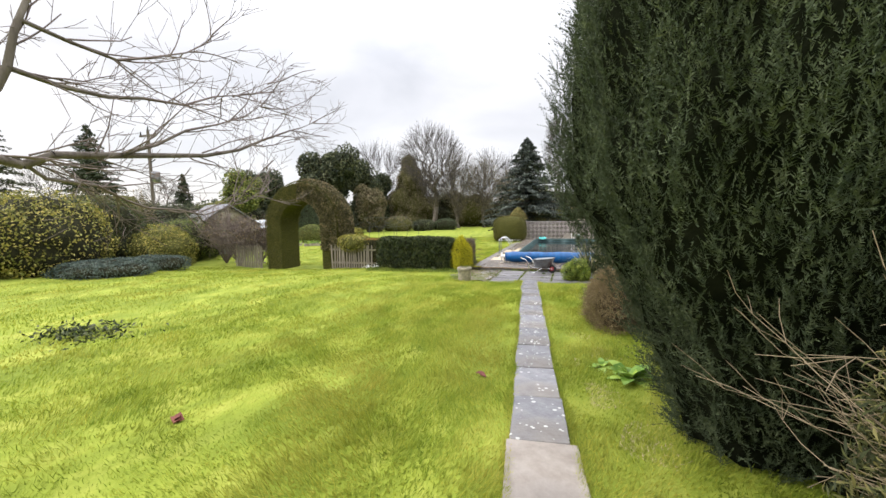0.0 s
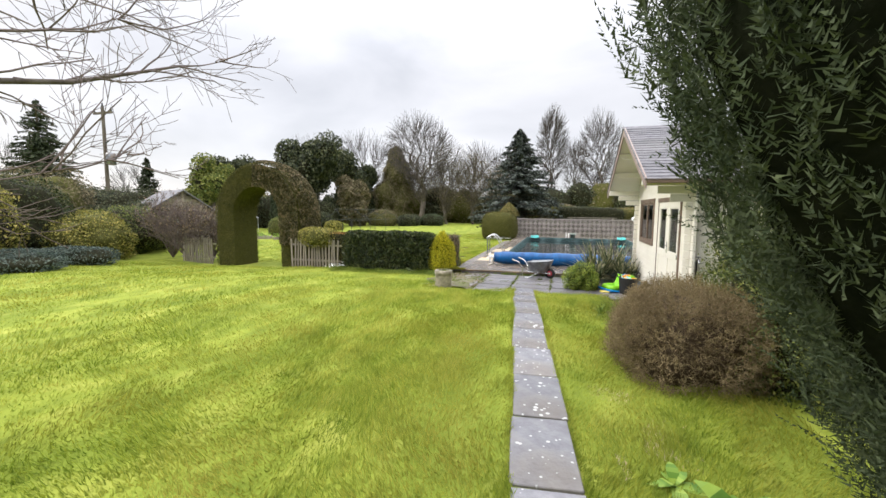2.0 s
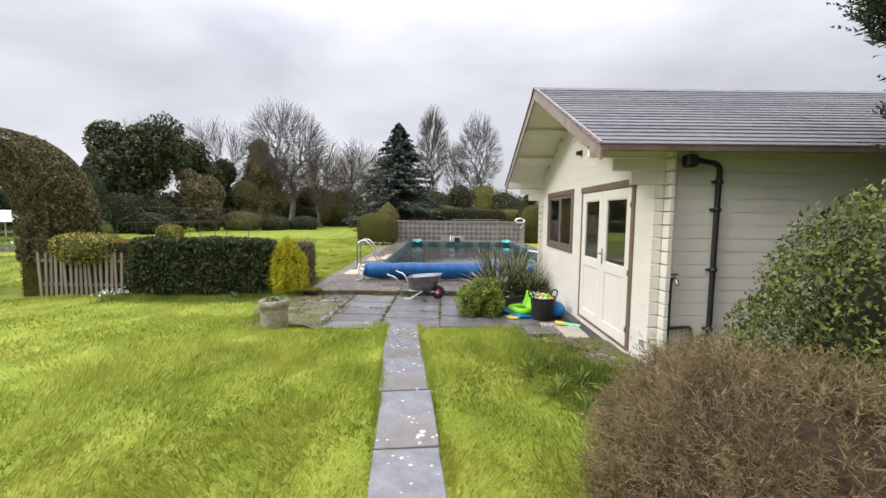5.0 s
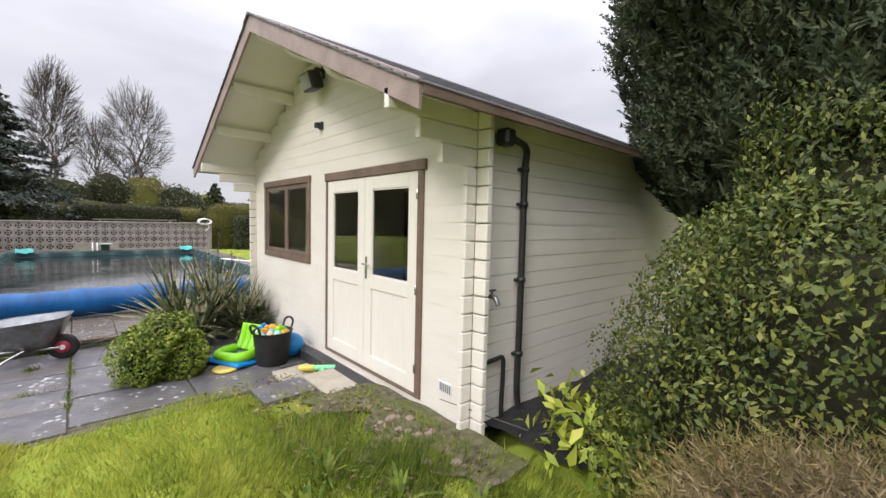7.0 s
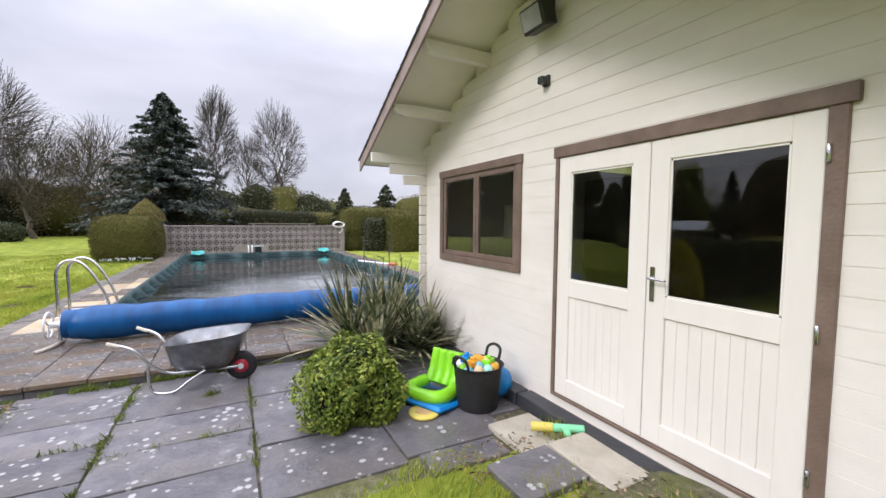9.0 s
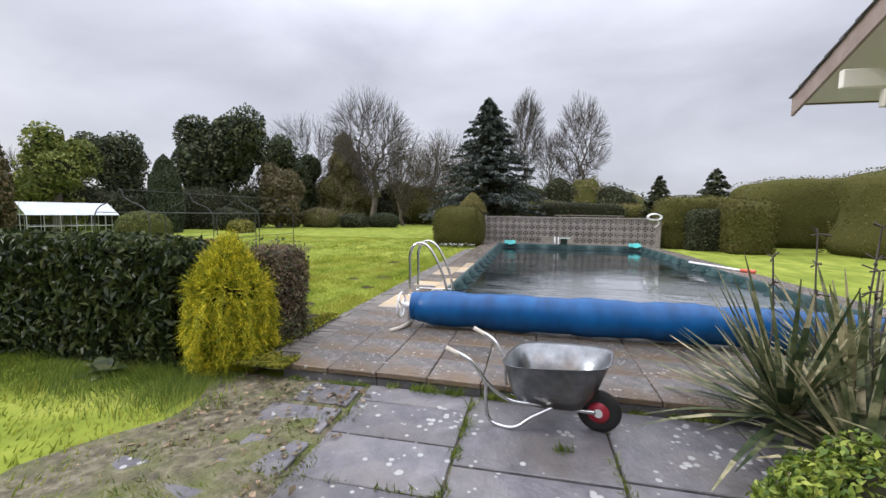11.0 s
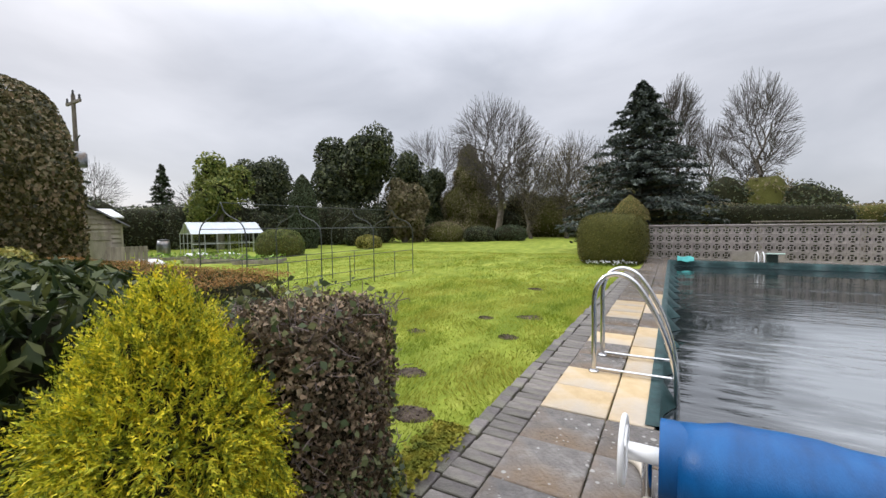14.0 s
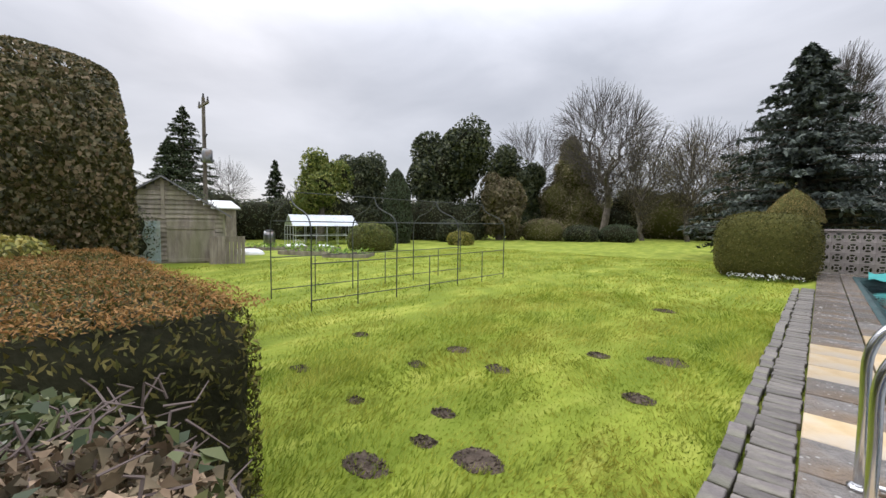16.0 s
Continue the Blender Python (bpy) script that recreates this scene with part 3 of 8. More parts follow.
def build_ground():
    def axis(lo, hi, step, extra):
        a = list(np.arange(lo, hi + 1e-6, step))
        far = [6, 14, 28, 50, 90, 160, 300, 600, 1200]
        return np.array(sorted([lo - f for f in far] + [v for v in a if min(abs(v - e) for e in extra) > 0.06] + [hi + f for f in far] + list(extra)))

    xs = axis(-24, 9, 0.28, (POOL[0], POOL[2], POOL[0] + 0.06, POOL[2] - 0.06, -3.6, 1.5))
    ys = axis(-6, 36, 0.28, (POOL[1], POOL[3], POOL[1] + 0.06, POOL[3] - 0.06, 14.42, 11.9))
    X, Y = np.meshgrid(xs, ys, indexing="ij")
    Z = ground_height(X, Y)
    Z += 0.010 * lump(np.stack([X.ravel(), Y.ravel(), 0 * X.ravel()], 1), 2.2, 4).reshape(X.shape)
    Z = np.where((X > -3.6) & (Y > 14.55) & (X < 4.4) & (Y < 31.2), -0.05, Z)
    Z = np.where((X > -3.6) & (X < 1.9) & (Y > 11.85) & (Y < 14.55), np.minimum(Z - 0.03, np.where(X > -2.75, -0.13, 9)), Z)
    Z = np.where((X > 1.3) & (X < 8) & (Y > 9.6) & (Y < 15), -0.12, Z)
    Z = np.where((X > POOL[0] + 0.03) & (X < POOL[2] - 0.03) & (Y > POOL[1] + 0.03) & (Y < POOL[3] - 0.03), -1.5, Z)
    ny = len(ys)
    V = np.stack([X.ravel(), Y.ravel(), Z.ravel()], 1)
    F = [(i * ny + j, (i + 1) * ny + j, (i + 1) * ny + j + 1, i * ny + j + 1) for i in range(len(xs) - 1) for j in range(ny - 1)]
    ob = part("ground", mesh("ground", V, F, LAWN, True), None)
    return tagged(ob, "rough bright green lawn with mossy patches", "lawn", kind="structure")


build_ground()

# ---- log cabin ----
CX0, CX1, CY0, CY1 = 1.62, 6.2, 9.78, 14.62
RIDGE_Y, RIDGE_Z, EAVE_Y0, EAVE_Z, EAVE_Y1 = 12.31, 3.68, 9.52, 2.36, 15.1
SLOPE = (RIDGE_Z - EAVE_Z) / (RIDGE_Y - EAVE_Y0)
DOOR, WIN = (10.43, 12.07, 0.17, 2.02), (12.62, 14.06, 1.12, 2.04)
BASE = 0.02


def roof_under(y):
    return RIDGE_Z - SLOPE * abs(y - RIDGE_Y) - 0.10


def build_cabin():
    cabin = thing("log_cabin", (CX0, CY0, -0.08), "cream-painted log cabin with brown trim and grey shingle roof", "cabin")
    off = Matrix.Translation((-CX0, -CY0, 0.08))
    T = 0.05
    course = 0.131

    def add(name, bm, mat, parent=cabin, label=""):
        bm.transform(off) if isinstance(bm, bmesh.types.BMesh) else bm.transform(off)
        return part(name, bm, mat, parent, label)

    def board_bm(axis, a0, a1, face, z0, z1, inward):
        """One log with a small rounded shadow gap at its foot; face is the outer plane."""
        g = 0.004 if axis == "y" else 0.012
        prof = [(0, z0 + 0.004), (0, z1 - 0.002), (T, z1 - 0.002), (T, z0 - 0.002), (g, z0 - 0.002), (g, z0 + 0.004)]
        pts = [(face + inward * u, z) for u, z in prof]
        if axis == "y":
            bm = bmesh.new()
            A = [bm.verts.new((p[0], a0, p[1])) for p in pts]
            B = [bm.verts.new((p[0], a1, p[1])) for p in pts]
        else:
            bm = bmesh.new()
            A = [bm.verts.new((a0, p[0], p[1])) for p in pts]
            B = [bm.verts.new((a1, p[0], p[1])) for p in pts]
        n = len(pts)
        bm.faces.new(A)
        bm.faces.new(B[::-1])
        for i in range(n):
            bm.faces.new((A[i], B[i], B[(i + 1) % n], A[(i + 1) % n]))
        bmesh.ops.recalc_face_normals(bm, faces=bm.faces)
        return bm

    rows = int((RIDGE_Z - BASE) / course) + 1
    for k in range(rows):
        z0, z1 = BASE + k * course, BASE + (k + 1) * course
        lim = (RIDGE_Z - 0.1 - z0 - course * 0.42) / SLOPE
        y0, y1 = max(CY0 - 0.11, RIDGE_Y - lim), min(CY1 + 0.11, RIDGE_Y + lim)
        if y1 - y0 < 0.15:
            continue
        spans = [(y0, y1)]
        for o in (DOOR, WIN):
            if z0 + course / 2 > o[2] and z0 + course / 2 < o[3]:
                spans = [s for a, b in spans for s in ((a, min(b, o[0])), (max(a, o[1]), b)) if s[1] - s[0] > 0.02]
        for a, b in spans:
            add("log_board", board_bm("y", max(a, CY0), min(b, CY1), CX0, z0, z1, 1), CREAM)
        for e0, e1 in ((y0, CY0), (CY1, y1)):
            if e1 - e0 > 0.05:
                add("log_end", block(CX0 + 0.002, e0 - (0.03 if e0 > CY0 else 0), z0 + 0.006, CX0 + T, e1 + (0.03 if e1 < CY1 else 0), z1 - 0.004, 0.006), CREAM)
        if z1 < roof_under(CY0) + 0.06:
            for face, inward in ((CY0, 1), (CY1, -1)):
                reach = {15: 0.33, 16: 0.52, 17: 0.76}.get(k, 0.095)
                add("log_board", board_bm("x", CX0, CX1 + 0.2, face, z0, z1, inward), CREAM)
                add("log_end", block(CX0 - reach, min(face + inward * 0.003, face + inward * T), z0 + 0.006, CX0 + 0.03, max(face + inward * 0.003, face + inward * T), z1 - 0.004, 0.006), CREAM)
        add("log_board", board_bm("y", y0, y1, CX1, z0, z1, -1), CREAM)
    for yc in (10.71, 11.51, 12.31, 13.11, 13.91):
        zt = roof_under(yc) - 0.02
        add("purlin", prism([(0.9, zt), (CX0, zt), (CX0, zt - 0.12), (1.02, zt - 0.12), (0.95, zt - 0.1), (0.9, zt - 0.04)], yc - 0.035, yc + 0.035, "y"), CREAM)
    # roof decks, shingles and barge boards
    for s, ey in ((-1, EAVE_Y0), (1, EAVE_Y1)):
        run = abs(ey - RIDGE_Y)
        ez = RIDGE_Z - SLOPE * run
        deck = prism([(RIDGE_Y, RIDGE_Z - 0.035), (ey, ez - 0.035), (ey, ez - 0.075), (RIDGE_Y, RIDGE_Z - 0.075)], 0.885, CX1 + 0.3, "x")
        add("roof_boarding", deck, CREAM, label="cream-painted boarding under the roof")
        n = 21
        for i in range(n):
            u0, u1 = run * i / n, run * (i + 1.35) / n
            lift = 0.012
            a = (RIDGE_Y + s * u0, RIDGE_Z - SLOPE * u0 - 0.026)
            b = (RIDGE_Y + s * min(u1, run + 0.03), RIDGE_Z - SLOPE * min(u1, run + 0.03) - 0.026 + lift)
            sh = prism([a, b, (b[0], b[1] + 0.010), (a[0], a[1] + 0.006)], 0.84, CX1 + 0.32, "x")
            add("shingle_course", sh, SHINGLE)
        hh = 0.17
        bb = prism([(RIDGE_Y, RIDGE_Z), (ey - s * -0.02, ez), (ey - s * -0.02, ez - hh), (RIDGE_Y, RIDGE_Z - hh - 0.02)], 0.86, 0.884, "x", 0.003)
        add("barge_board", bb, FASCIA, label="faded brown barge board")
        add("eave_fascia", block(0.885, min(ey, ey + s * 0.025), ez - 0.085, CX1 + 0.3, max(ey, ey + s * 0.025), ez - 0.012, 0.004), BROWN)
    add("ridge_cap", prism([(RIDGE_Y - 0.14, RIDGE_Z - 0.07), (RIDGE_Y, RIDGE_Z + 0.005), (RIDGE_Y + 0.14, RIDGE_Z - 0.07), (RIDGE_Y, RIDGE_Z - 0.02)], 0.835, CX1 + 0.33, "x"), SHINGLE)
    # floor and an added inner wall, coloured dark for the unlit room
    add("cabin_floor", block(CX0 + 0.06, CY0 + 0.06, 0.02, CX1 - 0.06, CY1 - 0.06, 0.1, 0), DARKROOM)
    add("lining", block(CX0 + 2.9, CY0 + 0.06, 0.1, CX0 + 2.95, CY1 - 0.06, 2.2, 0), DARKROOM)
    add("damp_course", block(CX0 - 0.02, CY0, -0.1, CX0 + 0.05, CY1, 0.02, 0.004), material("pale_sill_edge", [(0.5, 0.42, 0.36), (0.62, 0.54, 0.48)], rough=0.7))
    for y0, y1, z0, z1 in ((13.42, 13.78, 1.3, 1.72),):
        add("pale_board", block(CX0 + 0.7, y0, z0, CX0 + 0.72, y1, z1, 0.004), OLDWOOD)
    # double door
    frame_w = 0.07
    add("door_frame", block(CX0 - 0.022, DOOR[0] - frame_w, DOOR[2] - 0.05, CX0 + 0.02, DOOR[0], DOOR[3] + 0.0, 0.004), BROWN)
    add("door_frame", block(CX0 - 0.022, DOOR[1], DOOR[2] - 0.05, CX0 + 0.02, DOOR[1] + 0.035, DOOR[3], 0.004), BROWN)
    add("door_frame", block(CX0 - 0.03, DOOR[0] - frame_w - 0.03, DOOR[3], CX0 + 0.02, DOOR[1] + 0.05, DOOR[3] + 0.085, 0.004), BROWN)
    add("threshold", block(CX0 - 0.022, DOOR[0] - frame_w, DOOR[2] - 0.075, CX0 + 0.02, DOOR[1] + 0.035, DOOR[2] - 0.051, 0.003), BROWN)
    mid = 11.275
    for nm, a, b in (("right", DOOR[0] + 0.004, mid - 0.003), ("left", mid + 0.003, DOOR[1] - 0.004)):
        leafd = add("door_leaf", block(CX0 - 0.012, a, DOOR[2] - 0.045, CX0 + 0.03, a + 0.125, DOOR[3] - 0.003, 0.004), CREAM_DOOR)
        st = 0.125
        z0, z1 = DOOR[2] - 0.045, DOOR[3] - 0.003
        for nm2, q in (("stile", (b - st, z0, b, z1)), ("rail", (a + st, z0, b - st, z0 + 0.14)), ("rail", (a + st, 0.93, b - st, 1.06)), ("rail", (a + st, z1 - 0.125, b - st, z1))):
            add(nm2, block(CX0 - 0.012, q[0], q[1], CX0 + 0.03, q[2], q[3], 0.004), CREAM_DOOR, leafd)
        nb = 8
        w = (b - a - 2 * st) / nb
        for i in range(nb):
            add("panel_board", block(CX0 + 0.002, a + st + w * i + 0.0006, z0 + 0.14, CX0 + 0.02, a + st + w * (i + 1) - 0.0006, 0.93, 0.003), CREAM_DOOR, leafd)
        pane = add("pane", block(CX0 + 0.006, a + st, 1.06, CX0 + 0.01, b - st, z1 - 0.125, 0), GLASS, leafd)
        for q in ((a + st, 1.06, a + st + 0.012, z1 - 0.125), (b - st - 0.012, 1.06, b - st, z1 - 0.125), (a + st, 1.06, b - st, 1.072), (a + st, z1 - 0.137, b - st, z1 - 0.125)):
            add("glazing_bead", block(CX0 - 0.004, q[0], q[1], CX0 + 0.006, q[2], q[3], 0.001), CREAM_DOOR, leafd)
    add("handle_plate", block(CX0 - 0.02, mid - 0.062, 1.02, CX0 - 0.0125, mid - 0.028, 1.24, 0.003), STEEL)
    lever = pipe_mesh("lever", [(CX0 - 0.02, mid - 0.045, 1.17), (CX0 - 0.06, mid - 0.045, 1.17), (CX0 - 0.065, mid - 0.075, 1.17), (CX0 - 0.062, mid - 0.16, 1.165)], 0.008, STEEL)
    add("lever", lever, STEEL)
    for z in (0.35, 1.02, 1.82):
        add("hinge", lathe([(0.009, -0.04), (0.011, -0.038), (0.011, 0.038), (0.009, 0.04)], 8, (CX0 - 0.03, DOOR[0] - 0.012, z)), STEEL)
    # window
    y0, y1, z0, z1 = WIN
    for q in ((y0 - 0.075, z0 - 0.075, y0, z1), (y1, z0 - 0.075, y1 + 0.075, z1), (y0, z0 - 0.075, y1, z0)):
        add("window_frame", block(CX0 - 0.025, q[0], q[1], CX0 + 0.02, q[2], q[3], 0.004), BROWN)
    add("window_frame", block(CX0 - 0.03, y0 - 0.085, z1, CX0 + 0.02, y1 + 0.085, z1 + 0.08, 0.004), BROWN)
    mid = (y0 + y1) / 2 - 0.02
    for a, b in ((y0, mid), (mid, y1)):
        sash = add("window_sash", block(CX0 - 0.008, a + 0.004, z0 + 0.004, CX0 + 0.03, a + 0.05, z1 - 0.004, 0.003), BROWN)
        for q in ((b - 0.05, z0 + 0.004, b - 0.004, z1 - 0.004), (a + 0.05, z0 + 0.004, b - 0.05, z0 + 0.055), (a + 0.05, z1 - 0.055, b - 0.05, z1 - 0.004)):
            add("sash_bar", block(CX0 - 0.008, q[0], q[1], CX0 + 0.03, q[2], q[3], 0.003), BROWN, sash)
        add("pane", block(CX0 + 0.01, a + 0.045, z0 + 0.05, CX0 + 0.014, b - 0.045, z1 - 0.05, 0), GLASS, sash)
    # vent grille
    vent = add("vent_grille", block(CX0 - 0.008, 9.98, 0.25, CX0 - 0.0005, 10.13, 0.34, 0.002), WHITEP)
    for i in range(6):
        add("slat", block(CX0 - 0.012, 9.99 + i * 0.022, 0.262, CX0 - 0.008, 9.998 + i * 0.022, 0.328, 0), GALV, vent)
    return cabin


build_cabin()


def fixture_things():
    light = thing("floodlight", (CX0, 12.2, 3.12), "black security floodlight with glass face on gable", "floodlight")
    part("bracket", block(-0.03, -0.03, 0.06, 0.0, 0.03, 0.2, 0.006), BLACKP, light)
    part("sensor_arm", pipe_mesh("arm", [(-0.02, 0, 0.14), (-0.09, -0.0, 0.15), (-0.12, 0, 0.1)], 0.018, BLACKP), None, light)
    b = block(-0.22, -0.13, -0.07, -0.08, 0.13, 0.12, 0.012)
    b.transform(Matrix.Translation((0, 0, 0.02)) @ Matrix.Rotation(radians(-18), 4, "Y"))
    part("housing", b, BLACKP, light)
    b = block(-0.228, -0.105, -0.05, -0.2205, 0.105, 0.1, 0.002)
    b.transform(Matrix.Translation((0, 0, 0.02)) @ Matrix.Rotation(radians(-18), 4, "Y"))
    part("lens", b, material("lamp_lens", [(0.32, 0.33, 0.3), (0.45, 0.46, 0.42)], rough=0.15, bump=0), light)
    s = thing("motion_sensor", (CX0, 12.24, 2.66), "small black sensor box under the gable light", "sensor")
    part("body", block(-0.09, -0.03, -0.03, -0.03, 0.03, 0.03, 0.008), BLACKP, s)
    part("mount", block(-0.03, -0.035, -0.04, 0, 0.035, 0.045, 0.005), BLACKP, s)
    # black rain pipe on the side wall
    g = thing("drainpipe", (2.13, CY0, 0.0), "black plastic downpipe clipped to the side wall", "drainpipe")
    part("pipe", pipe_mesh("pipe", [(-0.32, -0.12, 2.22), (-0.2, -0.1, 2.21), (-0.036, -0.07, 2.17), (0.0, -0.036, 2.0), (0.0, -0.036, 1.5), (0.0, -0.036, 0.8), (0.0, -0.036, 0.2), (0.02, -0.09, 0.06), (0.06, -0.15, -0.03)], 0.026, BLACKP, 12), None, g)
    for z in (0.55, 1.15, 1.75, 2.02):
        part("clip", lathe([(0.033, -0.02), (0.036, 0), (0.033, 0.02)], 12, (0, -0.036, z)), BLACKP, g)
        part("clip_foot", block(-0.055, -0.03, z - 0.012, 0.055, -0.001, z + 0.012, 0.003), BLACKP, g)
    part("hopper", block(-0.39, -0.17, 2.15, -0.28, -0.05, 2.27, 0.02), BLACKP, g)
    t = thing("garden_tap", (1.72, CY0, 0.0), "brass garden tap on a thin standpipe", "tap")
    part("standpipe", pipe_mesh("standpipe", [(0, -0.03, 1.05), (0, -0.03, 0.6), (0, -0.03, 0.2), (0.02, -0.04, 0.0)], 0.013, BLACKP), None, t)
    part("body", pipe_mesh("tapbody", [(0, -0.03, 1.02), (0, -0.06, 1.06), (0, -0.12, 1.06), (0, -0.15, 1.01)], 0.017, GALV), None, t)
    part("wheel", pipe_mesh("wheel", [(-0.035, -0.09, 1.11), (0.035, -0.09, 1.11)], 0.008, GALV), None, t)
    part("stem", pipe_mesh("stem", [(0, -0.09, 1.06), (0, -0.09, 1.11)], 0.008, GALV), None, t)
    w = thing("waste_pipe", (1.88, CY0, 0.0), "thin black waste pipe with an elbow", "pipe")
    part("pipe", pipe_mesh("waste", [(-0.14, -0.03, 0.55), (0.0, -0.03, 0.56), (0.06, -0.03, 0.55), (0.07, -0.03, 0.44), (0.06, -0.03, 0.1), (0.05, -0.05, -0.02)], 0.017, BLACKP), None, w)


fixture_things()

# ---- swimming pool ----


def build_pool():
    x0, y0, x1, y1 = POOL
    water = bpy.data.materials.new("dark_rippled_water")
    water.use_nodes = True
    n, l = water.node_tree.nodes, water.node_tree.links
    p = n["Principled BSDF"]
    p.inputs["Base Color"].default_value = (0.014, 0.02, 0.021, 1)
    p.inputs["Roughness"].default_value, p.inputs["IOR"].default_value = 0.03, 2.1
    p.inputs["Specular IOR Level"].default_value = 1.0
    tc, mp, a, b, ad, bu = (n.new("ShaderNode" + k) for k in ("TexCoord", "Mapping", "TexNoise", "TexNoise", "Math", "Bump"))
    mp.inputs["Scale"].default_value, mp.inputs["Rotation"].default_value = (1.6, 5.0, 1), (0, 0, 0.25)
    l.new(tc.outputs["Object"], mp.inputs["Vector"])
    a.inputs["Scale"].default_value, a.inputs["Detail"].default_value, b.inputs["Scale"].default_value = 1.3, 2, 0.12
    l.new(mp.outputs[0], a.inputs["Vector"])
    l.new(mp.outputs[0], b.inputs["Vector"])
    ad.operation = "MULTIPLY"
    l.new(a.outputs[0], ad.inputs[0])
    calm = n.new("ShaderNodeMapRange")
    calm.inputs["From Min"].default_value, calm.inputs["From Max"].default_value = 0.42, 0.6
    calm.inputs["To Min"].default_value = 0.12
    l.new(b.outputs[0], calm.inputs[0])
    l.new(calm.outputs[0], ad.inputs[1])
    l.new(ad.outputs[0], bu.inputs["Height"])
    bu.inputs["Strength"].default_value, bu.inputs["Distance"].default_value = 0.8, 0.022
    l.new(bu.outputs[0], p.inputs["Normal"])
    # pale patch painted into the near water for the bright sky reflection
    ds, am, glare, mx = (n.new("ShaderNode" + k) for k in ("VectorMath", "Math", "MapRange", "Mix"))
    shift = n.new("ShaderNodeMapping")
    shift.inputs["Location"].default_value, shift.inputs["Scale"].default_value = (-1.1 / 3.1, -18.9 / 3.6, 0), (1 / 3.1, 1 / 3.6, 0)
    l.new(tc.outputs["Object"], shift.inputs["Vector"])
    ds.operation = "LENGTH"
    l.new(shift.outputs[0], ds.inputs[0])
    am.operation = "ADD"
    l.new(ds.outputs["Value"], am.inputs[0])
    glare_noise = n.new("ShaderNodeTexNoise")
    glare_noise.inputs["Scale"].default_value, glare_noise.inputs["Detail"].default_value = 0.9, 6
    l.new(mp.outputs[0], glare_noise.inputs["Vector"])
    l.new(glare_noise.outputs[0], am.inputs[1])
    glare.inputs["From Min"].default_value, glare.inputs["From Max"].default_value = 1.2, 1.65
    glare.inputs["To Min"].default_value, glare.inputs["To Max"].default_value = 1.0, 0.0
    l.new(am.outputs[0], glare.inputs[0])
    mx.data_type = "RGBA"
    mx.inputs[6].default_value, mx.inputs[7].default_value = (0.012, 0.017, 0.018, 1), (0.2, 0.215, 0.22, 1)
    l.new(glare.outputs[0], mx.inputs[0])
    l.new(mx.outputs[2], p.inputs["Base Color"])
    tagged(part("water", mesh("water", [(x0, y0, -0.17), (x1, y0, -0.17), (x1, y1, -0.17), (x0, y1, -0.17)], [(0, 1, 2, 3)], water)), "dark rippled pool water under a net", "water", kind="structure")
    for nm, q in (("pool_wall_west", (x0 - 0.02, y0, x0 + 0.02, y1)), ("pool_wall_east", (x1 - 0.02, y0, x1 + 0.02, y1)), ("pool_wall_south", (x0, y0 - 0.02, x1, y0 + 0.02)), ("pool_wall_north", (x0, y1 - 0.02, x1, y1 + 0.02))):
        tagged(part(nm, block(q[0], q[1], -1.4, q[2], q[3], -0.03, 0), POOLWALL), "pale blue-green pool lining wall", "pool wall", kind="structure")
    # net skirt hanging from the coping with scalloped lower edge
    net = thing("pool_net", (x0, y0, 0), "teal pool net stretched over the edges in scallops", "pool net")
    rng = np.random.default_rng(5)

    def skirt(nm, pa, pb, inward, n_s, reach):
        V, F = [], []
        steps = n_s * 8
        for i in range(steps + 1):
            u = i / steps
            base = np.array(pa) * (1 - u) + np.array(pb) * u
            s = abs(math.sin(math.pi * u * n_s))
            d = reach * (0.16 + 0.84 * (1 - s) ** 1.6) * (0.8 + 0.4 * math.sin(i * 0.37) ** 2)
            hang = np.array(inward) * d
            V += [base + np.array([0, 0, 0.03]) - np.array(inward) * 0.04, base + np.array(inward) * 0.04 + np.array([0, 0, 0.035]), base + hang * 0.6 + np.array([0, 0, -0.08 + 0.02 * rng.random()]), base + hang + np.array([0, 0, -0.163])]
        for i in range(steps):
            for j in range(3):
                F.append((i * 4 + j, i * 4 + j + 1, i * 4 + 5 + j, i * 4 + 4 + j))
        me = mesh(nm, [np.array(v) - np.array([x0, y0, 0]) for v in V], F, NET, True)
        part(nm, me, None, net)

    skirt("net_edge", (x0, y0, 0), (x0, y1, 0), (1, 0, 0), 15, 0.22)
    skirt("net_edge", (x1, y0, 0), (x1, y1, 0), (-1, 0, 0), 15, 0.22)
    skirt("net_edge", (x0, y1, 0), (x1, y1, 0), (0, -1, 0), 6, 0.22)
    for xx in (x0 + 0.25, x1 - 0.55):
        fl = thing("net_corner_flap", (xx, y1 - 0.15, -0.02), "bright teal corner patch of the pool net", "net patch", "net corner patches")
        V = [(i * 0.1, j * 0.09, 0.02 + 0.16 * math.sin(j * 0.7) + 0.03 * math.sin(i * 1.7 + j)) for i in range(6) for j in range(4)]
        part("sheet", mesh("sheet", V, [(i * 4 + j, i * 4 + j + 1, i * 4 + 5 + j, i * 4 + 4 + j) for i in range(5) for j in range(3)], TEAL, True), None, fl)


build_pool()


